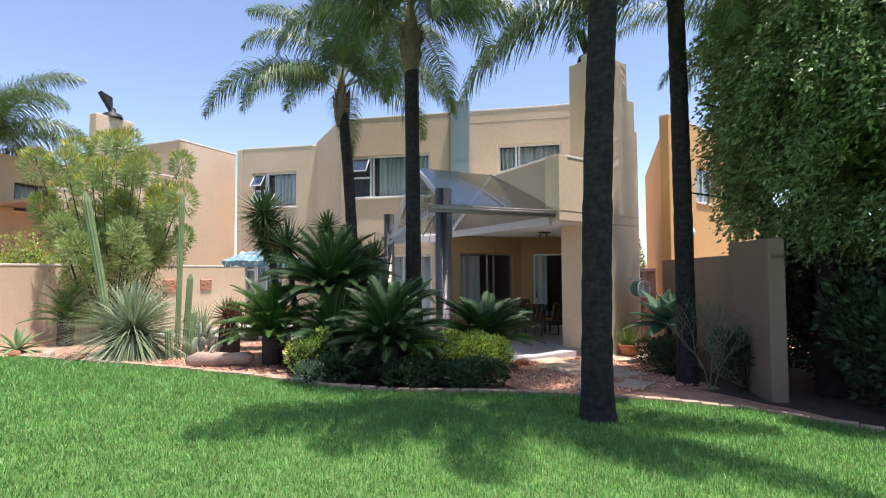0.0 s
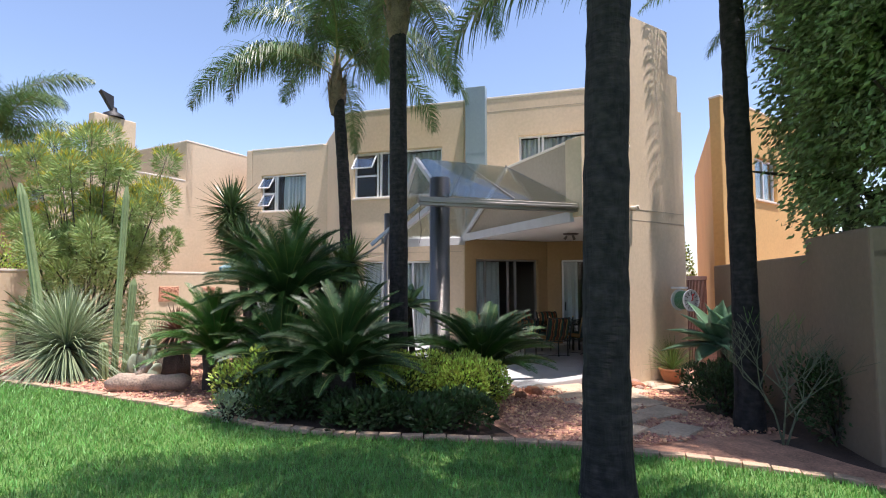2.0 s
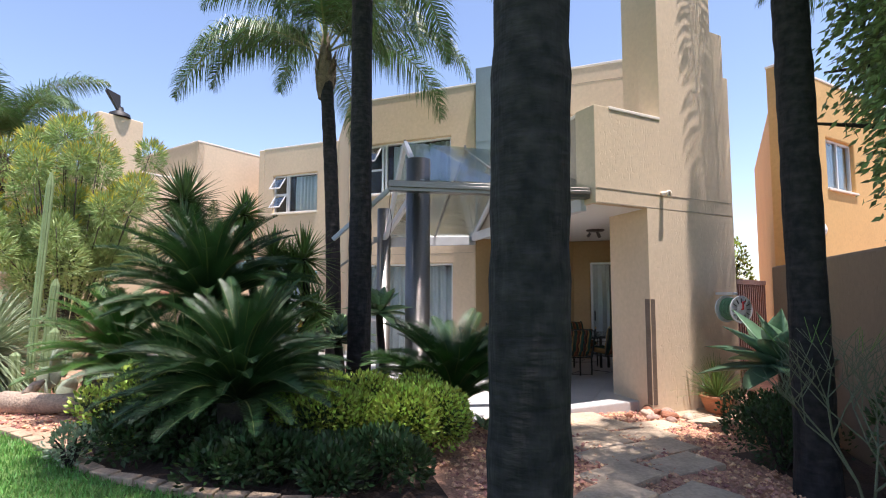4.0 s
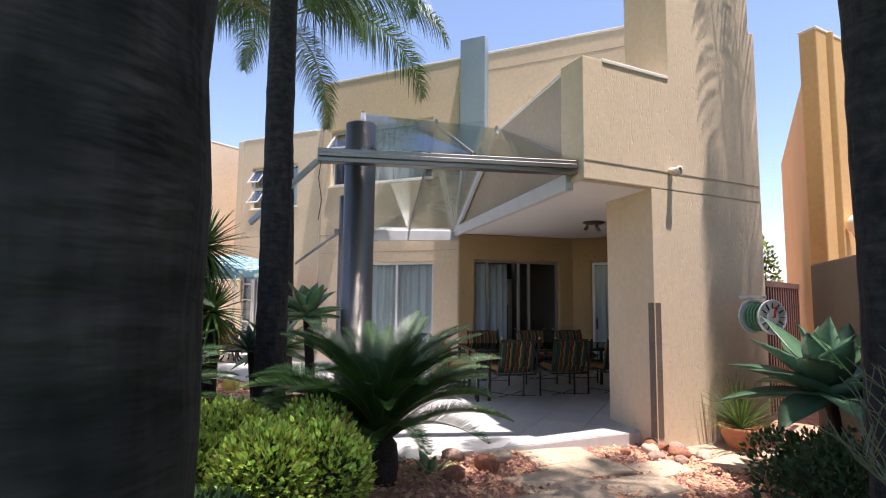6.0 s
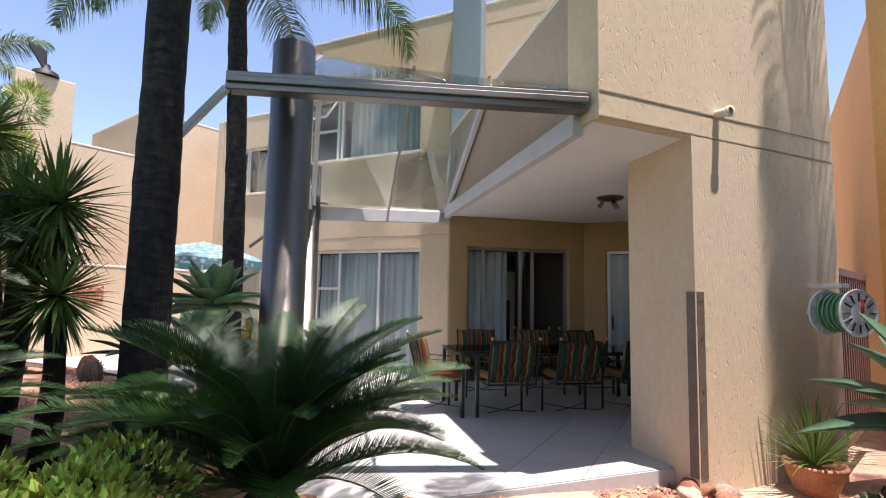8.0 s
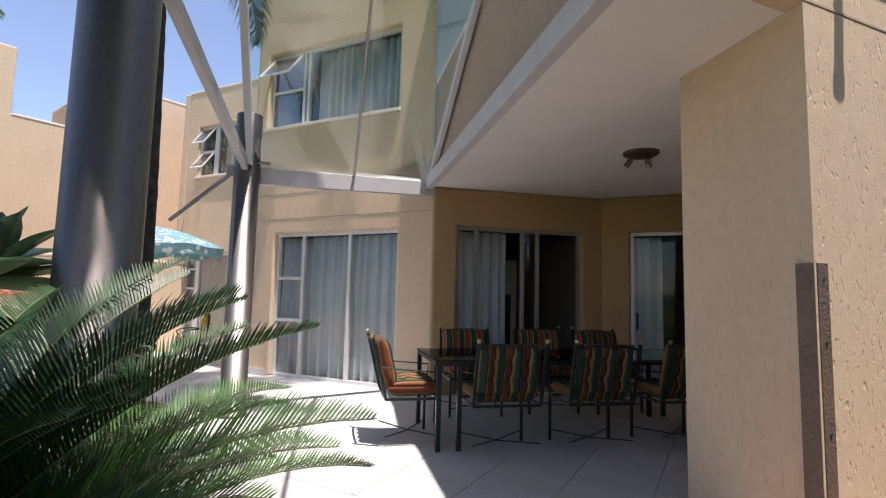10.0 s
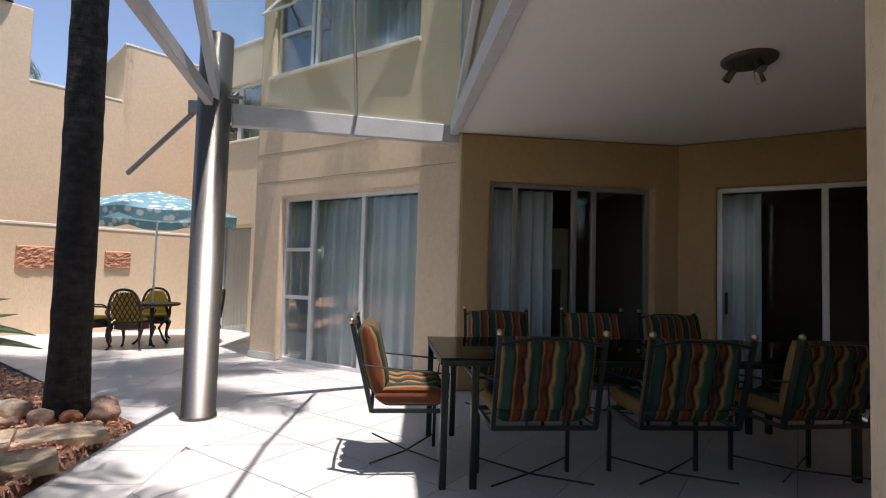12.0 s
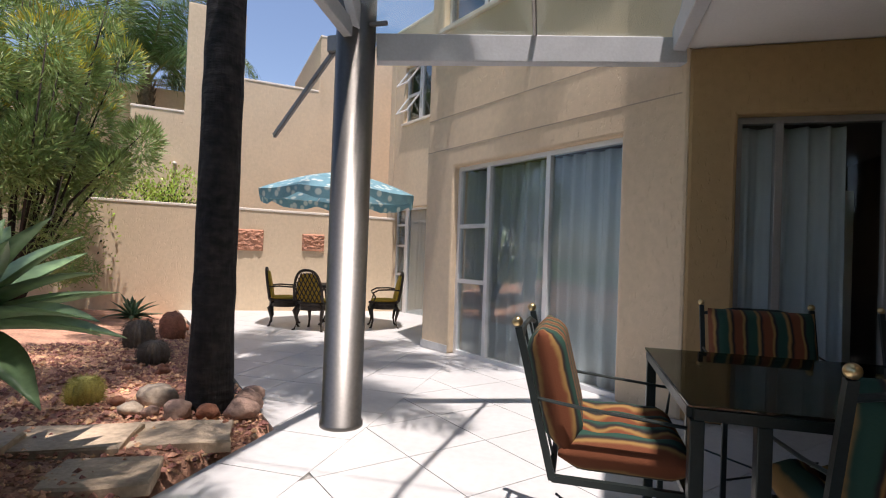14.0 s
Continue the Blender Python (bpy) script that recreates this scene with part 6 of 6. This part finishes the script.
for zz in (0.35, 0.85, 1.3, 1.62):
    part("screw", tubed([(0.045, -0.010, zz), (0.045, -0.015, zz)], 0.009, 8), STEEL, cp)

hr = thing("hose_reel", 9.86, 8.93, 1.42, "wall-mounted hose reel with green hose and grey spoked disc", "hose reel", turn=-92)
for s_, nm in ((-0.17, "rear_disc"), (0.17, "front_disc")):
    M = Matrix.Rotation(radians(90), 4, "Y")
    bm = bmesh.new()
    lathe(bm, [(0.235, s_ - 0.012), (0.245, s_), (0.235, s_ + 0.012), (0.215, s_ + 0.008), (0.215, s_ - 0.008), (0.235, s_ - 0.012)], 32, M)
    spokes = []
    for k in range(16):
        a = k * math.tau / 16
        c, s = math.cos(a), math.sin(a)
        p0, p1 = M @ Vector((0.08 * c, 0.08 * s, s_)), M @ Vector((0.222 * c, 0.222 * s, s_))
        spokes.append(bar(bmesh.new(), p0, p1, 0.022, 0.012))
    lathe(bm, [(0.0, s_ - 0.012), (0.09, s_ - 0.012), (0.09, s_ + 0.012), (0.0, s_ + 0.012)], 24, M)
    lathe(bm, [(0.0, s_ - 0.004), (0.218, s_ - 0.004), (0.218, s_ + 0.003), (0.0, s_ + 0.003)], 32, M)
    disc = part(nm, bm, REELGREY, hr, "grey plastic spoked disc")
    for sp_ in spokes:
        part("spoke", sp_, REELGREY, disc)
pts = []
for i in range(420):
    a = i * math.tau / 26
    layer = (i // 140)
    f = (i % 140) / 140
    x_ = (-0.145 + 0.29 * f) if layer % 2 == 0 else (0.145 - 0.29 * f)
    r_ = 0.15 + 0.022 * layer
    pts.append((x_, math.cos(a) * r_, math.sin(a) * r_))
part("hose", tubed(pts, 0.0115, 6), HOSEGREEN, hr, "coiled green hose", True)
part("crank", tubed([(0.185, 0.0, 0.0), (0.215, 0.0, 0.0), (0.215, 0.0, 0.14), (0.26, 0.0, 0.14)], 0.014, 8), REDPLASTIC, hr, "red crank handle", True)
for k in range(12):
    a = k * math.tau / 12
    p0, p1 = Vector((0.179, 0.115 * math.cos(a), 0.115 * math.sin(a))), Vector((0.179, 0.20 * math.cos(a), 0.20 * math.sin(a)))
    part("slot", bar(bmesh.new(), p0, p1, 0.022, 0.008), DARKSTEEL, hr, "dark slot in the disc")
part("bracket", boxed(-0.37, 0.05, -0.05, 0.05, 0.255, 0.30, bevel=0.01), REELGREY, hr)
hr.scale = (0.88, 0.88, 0.88)
part("bracket_arm", boxed(-0.40, -0.17, -0.03, 0.03, -0.03, 0.03, bevel=0.006), REELGREY, hr)

gate = thing("slatted_gate", 10.75, 9.75, -0.2, "dark red-brown slatted wooden gate between the houses", "gate", turn=31)
part("top_rail", boxed(0, 2.4, -0.03, 0.03, 2.03, 2.12, bevel=0.005), WOOD, gate)
part("bottom_rail", boxed(0, 2.4, -0.03, 0.03, 0.1, 0.19, bevel=0.005), WOOD, gate)
for k in range(15):
    x_ = 0.02 + k * 0.164
    part("slat", boxed(x_, x_ + 0.075, -0.018, 0.018, 0.192, 2.028, bevel=0.004), WOOD, gate)


# black cowls on the chimneys
def cowl(x, y, z, turn, s=1.0):
    ob = thing("chimney_cowl", x, y, z, "black metal wind-vane cowl on a chimney", "chimney cowl", "chimney cowls", turn)
    part("base", lathe(bmesh.new(), [(0.34 * s, 0.0), (0.30 * s, 0.12 * s), (0.12 * s, 0.22 * s), (0.10 * s, 0.35 * s)], 20), BLACK, ob, "", True)
    bm = bmesh.new()
    a = [bm.verts.new(v) for v in ((-0.05 * s, -0.12 * s, 0.2 * s), (-0.05 * s, 0.12 * s, 0.2 * s), (-0.42 * s, 0.16 * s, 0.85 * s), (-0.42 * s, -0.16 * s, 0.85 * s), (0.0, 0, 0.75 * s), (0.02 * s, 0, 0.3 * s))]
    for q in ((0, 1, 2, 3), (0, 3, 4, 5), (1, 5, 4, 2), (3, 2, 4), (0, 5, 1)):
        bm.faces.new([a[i] for i in q])
    part("hood", bm, BLACK, ob)
    return ob


cc = a_at(6.5, 0.18)
cowl(cc[0], cc[1], 7.1, A_A - 15, 0.95)
cowl(*f_at(1.75, 0.45), 7.12, F_A, 0.8)

# ---- planted pot and stones by the front wall ----
pot = thing("plant_pot", 9.47, 8.93, ground_z(9.5, 8.9) + 0.015, "terracotta pot with a spiky grass-like plant", "plant pot")
part("pot", lathe(bmesh.new(), [(0.0, 0.0), (0.17, 0.0), (0.20, 0.05), (0.265, 0.20), (0.275, 0.27), (0.30, 0.275), (0.30, 0.315), (0.265, 0.315), (0.255, 0.28), (0.0, 0.27)], 30), TERRACOTTA, pot, "", True)
rnd = random.Random(101)
blades(pot, "plant", (0, 0, 0.27), 130, 0.95, 0.007, DRACLEAF, rnd, 20, 88, 0.25)
pot.scale = (0.82, 0.82, 0.86)
rnd = random.Random(102)
ROCKS = (REDROCK, PINKROCK, SANDROCK)
for k, (x_, y_, s_) in enumerate(((8.42, 9.12, 0.16), (8.62, 9.0, 0.13), (8.25, 8.98, 0.11), (8.5, 8.82, 0.12), (8.15, 8.75, 0.10), (8.75, 8.72, 0.11), (6.1, 8.55, 0.15), (5.85, 8.85, 0.13), (6.35, 8.8, 0.12), (5.7, 8.25, 0.12), (8.35, 8.6, 0.08), (8.9, 8.85, 0.07), (7.9, 8.95, 0.07))):
    rock(x_, y_, ground_z(x_, y_), s_, s_ * 0.75, s_ * 0.6, ROCKS[k % 3], "rough reddish stone beside the patio step", 3 + k, turn=k * 47)
for k, (x_, y_, s_, mt) in enumerate(((3.62, 12.78, 0.15, SANDROCK), (3.68, 12.5, 0.08, SANDROCK), (3.95, 12.62, 0.11, PINKROCK), (4.12, 12.72, 0.09, REDROCK), (4.3, 12.85, 0.12, PINKROCK), (4.2, 13.05, 0.13, PINKROCK), (4.05, 13.35, 0.1, PINKROCK), (3.8, 12.55, 0.06, PINKROCK), (4.35, 12.6, 0.05, REDROCK), (3.45, 12.6, 0.06, REDROCK), (2.9, 13.6, 0.06, REDROCK), (2.75, 13.75, 0.05, REDROCK), (2.6, 13.5, 0.05, REDROCK))):
    rock(x_, y_, ground_z(x_, y_) + 0.01, s_, s_ * 0.8, s_ * 0.7, mt, "rounded stone at the foot of the palm", 30 + k, turn=k * 61)
rock(1.25, 15.5, 0.0, 0.17, 0.13, 0.25, REDROCK, "upright block of red stone in the gravel bed", 71, turn=20)
for k, (x_, y_, s_) in enumerate(((0.5, 16.5, 0.13), (0.1, 16.9, 0.15), (-0.3, 16.6, 0.11), (0.8, 16.1, 0.1), (-1.55, 10.35, 0.16), (-1.3, 10.2, 0.11), (0.35, 9.55, 0.09), (-2.1, 11.2, 0.13), (-2.6, 11.4, 0.12))):
    rock(x_, y_, ground_z(x_, y_), s_, s_ * 0.8, s_ * 0.6, SANDROCK if k % 2 else REDROCK, "pale stone in the gravel bed", 90 + k, turn=k * 37)

lg = thing("driftwood_log", 0.55, 9.05, ground_z(0.55, 9.05), "weathered driftwood log lying on red gravel", "log", turn=-12)
bm = tubed([(-0.5, 0, 0.09), (-0.35, 0.02, 0.12), (-0.05, -0.02, 0.12), (0.2, 0.03, 0.10), (0.42, 0.0, 0.12), (0.52, 0.02, 0.10)], [0.05, 0.12, 0.11, 0.10, 0.11, 0.05], 12)
for v in bm.verts:
    v.co += noise.noise_vector(v.co * 7) * 0.03
part("trunk", bm, DRIFT, lg, "", True)
bm = tubed([(-0.15, 0, 0.15), (-0.05, 0.05, 0.3), (0.02, 0.06, 0.34)], [0.07, 0.05, 0.02], 8)
part("knot", bm, DRIFT, lg, "", True)
st = thing("dead_stump", 0.75, 10.25, ground_z(0.75, 10.25), "dark shaggy stump with a dry brown leaf crown", "stump")
part("trunk", tubed([(0, 0, -0.1), (0.02, 0, 0.3), (0, 0, 0.55)], [0.22, 0.19, 0.15], 12), DARKBARK, st, "", True)
rnd = random.Random(103)
DRYLEAF = leaf_mat("dry_brown_leaf", (0.20, 0.10, 0.06), 0.3, 0.8, 0.1, 0.02)
blades(st, "dry_leaf_head", (0, 0, 0.75), 160, 0.42, 0.014, DRYLEAF, rnd, -60, 85, 0.1)


def barrel(x, y, r, h, mtl, label, ribs=22):
    ob = thing("barrel_cactus", x, y, ground_z(x, y) - 0.01, label, "cactus", "barrel cacti")
    bm = bmesh.new()
    rings = []
    for i in range(11):
        f = i / 10
        rr, zz = r * math.sin(math.pi * (0.12 + 0.86 * f)) ** 0.7, h * (0.5 - 0.5 * math.cos(math.pi * f))
        rings.append([bm.verts.new((math.cos(k * math.pi / ribs) * rr * (1 if k % 2 else 0.88), math.sin(k * math.pi / ribs) * rr * (1 if k % 2 else 0.88), zz)) for k in range(2 * ribs)])
    for a, b_ in zip(rings, rings[1:]):
        for k in range(2 * ribs):
            bm.faces.new((a[k], a[(k + 1) % (2 * ribs)], b_[(k + 1) % (2 * ribs)], b_[k]))
    bm.faces.new(rings[-1])
    part("body", bm, mtl, ob)
    rn = random.Random(int(x * 100))
    pos, dr = [], []
    for k in range(ribs):
        a = (2 * k + 1) * math.pi / ribs
        for i in range(1, 10):
            f = i / 10
            rr, zz = r * math.sin(math.pi * (0.12 + 0.86 * f)) ** 0.7, h * (0.5 - 0.5 * math.cos(math.pi * f))
            for _ in range(5):
                pos.append(Vector((math.cos(a) * rr, math.sin(a) * rr, zz)))
                dr.append(Vector((math.cos(a) + rn.uniform(-0.7, 0.7), math.sin(a) + rn.uniform(-0.7, 0.7), rn.uniform(-0.6, 0.9))).normalized())
    leaves("spine_cover", pos, dr, r * 0.25, 0.0022, mtl, ob, rn, 0.2, "stiff pale spines")
    return ob


barrel(3.22, 12.55, 0.12, 0.19, BARREL, "golden barrel cactus in the gravel bed")
barrel(1.65, 14.55, 0.17, 0.34, GREYCACTUS, "grey spiny barrel cactus in the gravel bed")
barrel(2.45, 13.95, 0.15, 0.24, GREYCACTUS, "grey spiny barrel cactus in the gravel bed")
barrel(0.55, 10.75, 0.13, 0.3, GREYCACTUS, "grey spiny barrel cactus in the gravel bed")

# prickly pear pads
pp = thing("prickly_pear", 0.35, 10.0, ground_z(0.35, 10.0), "small prickly pear with flat grey-green pads", "cactus")
rnd = random.Random(104)
PAD = mat("grey_green_cactus_pad", (0.26, 0.31, 0.22), 0.7, vary=0.25, scale=8, fine=60, bump=0.2)
for k in range(9):
    a = rnd.random() * 6.28
    m = Matrix.Translation((0.16 * math.cos(a), 0.12 * math.sin(a), 0.12 + 0.13 * (k % 4))) @ pose(0, 0, 0, rnd.uniform(-25, 25), rnd.uniform(-35, 35), rnd.uniform(0, 180)) @ Matrix.Diagonal((0.10, 0.022, 0.15, 1))
    bm = bmesh.new()
    bmesh.ops.create_uvsphere(bm, u_segments=14, v_segments=8, radius=1, matrix=m)
    part("pad", bm, PAD, pp, "", True)

# ---- stepping stones, edging bricks, pebbles ----
def flag(x, y, w, d, turn, seed):
    rn = random.Random(seed)
    pts = [(-w / 2, -d / 2), (0, -d / 2), (w / 2, -d / 2), (w / 2, 0), (w / 2, d / 2), (0, d / 2), (-w / 2, d / 2), (-w / 2, 0)]
    pts = [(px + rn.uniform(-0.025, 0.025), py + rn.uniform(-0.025, 0.025)) for px, py in pts]
    bm = bmesh.new()
    lo, hi = [bm.verts.new((px, py, -0.05)) for px, py in pts], [bm.verts.new((px, py, 0.018)) for px, py in pts]
    bm.faces.new(hi)
    for i in range(8):
        bm.faces.new((lo[i], lo[(i + 1) % 8], hi[(i + 1) % 8], hi[i]))
    bmesh.ops.bevel(bm, geom=[e for e in bm.edges if abs(e.verts[0].co.z - e.verts[1].co.z) < 0.001 and e.verts[0].co.z > 0], offset=0.012, segments=1, affect="EDGES")
    ob = finish("stepping_stone", bm, PAVER)
    ob.matrix_basis = pose(x, y, ground_z(x, y) + 0.010, 0, 0, turn)
    return tagged(ob, "buff sandstone stepping stone set in red gravel", "paving stone", "stepping stones")


for k, (x_, y_, w_, d_, t_) in enumerate(((4.22, 12.35, 0.62, 0.42, 30), (3.75, 11.95, 0.75, 0.42, 26), (4.33, 11.72, 0.5, 0.36, 28), (3.4, 11.5, 0.7, 0.42, 30), (7.0, 8.85, 0.75, 0.45, 4), (7.05, 8.36, 0.85, 0.42, 6), (6.5, 8.0, 0.7, 0.42, 12), (7.2, 7.75, 0.8, 0.45, 8), (6.4, 7.45, 0.75, 0.42, 15), (9.1, 9.0, 0.7, 0.4, 10), (8.95, 8.5, 0.6, 0.4, 12), (9.75, 8.6, 0.6, 0.4, 20), (6.9, 7.1, 0.8, 0.42, 10), (6.2, 6.85, 0.75, 0.42, 18), (5.9, 6.3, 0.7, 0.42, 20), (6.7, 6.5, 0.7, 0.4, 14), (5.5, 5.85, 0.7, 0.4, 25), (6.2, 5.75, 0.6, 0.4, 22), (7.9, 8.35, 0.6, 0.4, 5))):
    flag(x_, y_, w_, d_, t_, 200 + k)

edging = tagged(new("lawn_edging"), "single row of buff bricks along the lawn edge", "edging", kind="structure")
brick_me = None
x_ = -2.4
while x_ < 7.0:
    y_ = lawn_edge(x_)
    y2 = lawn_edge(x_ + 0.05)
    ang = math.degrees(math.atan2(y2 - y_, 0.05))
    if brick_me is None:
        bm = boxed(-0.105, 0.105, -0.05, 0.05, -0.05, 0.045, bevel=0.008)
        brick_me = bpy.data.meshes.new("brick")
        bm.to_mesh(brick_me)
        bm.free()
        brick_me.materials.append(BRICK)
    o = new("brick", brick_me)
    o.parent = edging
    o.matrix_basis = pose(x_, y_ + 0.03, ground_z(x_, y_) + 0.005 * math.sin(x_ * 31), 2 * math.sin(x_ * 17), 2 * math.sin(x_ * 23), ang + 3 * math.sin(x_ * 41))
    x_ += 0.222 * math.cos(radians(ang))

rng = np.random.default_rng(9)
pv, pf = [], []
placed = 0
while placed < 24000:
    q = rng.random()
    if q < 0.5:
        x_, y_ = 1.0 + 3.6 * rng.random(), 10.8 + 5.4 * rng.random()
    elif q < 0.85:
        x_, y_ = 4.4 + 5.0 * rng.random(), 5.4 + 4.0 * rng.random()
    else:
        x_, y_ = -2.5 + 4.0 * rng.random(), 8.3 + 3.5 * rng.random()
    if x_ > 4.58 and y_ > 8.78 + 0.149 * (x_ - 4.6) or (y_ > 12.8 and x_ + (y_ - 12.8) * 1.05 > 4.55) or zone(x_, y_) != 1:
        continue
    s_ = 0.008 + 0.022 * rng.random() ** 3
    z_ = ground_z(x_, y_) + 0.004
    k0 = len(pv)
    a = rng.random() * 6.28
    ca, sa = math.cos(a), math.sin(a)
    for dx, dy, dz in ((1.3, 0, 0.2), (0, 0.9, 0.15), (-1.2, 0, 0.1), (0, -1.0, 0.25), (0.1, 0.1, 0.95), (0, 0, -0.5)):
        j = 0.75 + 0.5 * rng.random()
        pv.append((x_ + (dx * ca - dy * sa) * s_ * j, y_ + (dx * sa + dy * ca) * s_ * j, z_ + dz * s_ * j))
    pf += [(k0 + i, k0 + (i + 1) % 4, k0 + 4) for i in range(4)] + [(k0 + (i + 1) % 4, k0 + i, k0 + 5) for i in range(4)]
    placed += 1
tagged(raw("gravel_pebbles", pv, pf, PEBBLE), "loose red and buff gravel pebbles", "gravel", kind="stuff")

# hanging cables above the canopy post
cb = thing("cable", 4.46, 9.36, 3.06, "thin dark cable hanging from the canopy beam", "cable")
part("wire", tubed([(0, 0, 0.1), (-0.03, 0.02, -0.15), (0.01, 0.0, -0.4), (-0.02, 0.03, -0.62)], 0.005, 5), BLACK, cb, "", True)

# ---- floor tiles ----
lay_tiles(FLOOR_A, (5.17, 13.06), -41, 0.6, 0.006)
lay_tiles(FLOOR_B, (4.57, 12.8), 0, 0.6, 0.006)
lay_tiles(FLOOR_C, (4.57, 12.8), 0, 0.6, 0.006)
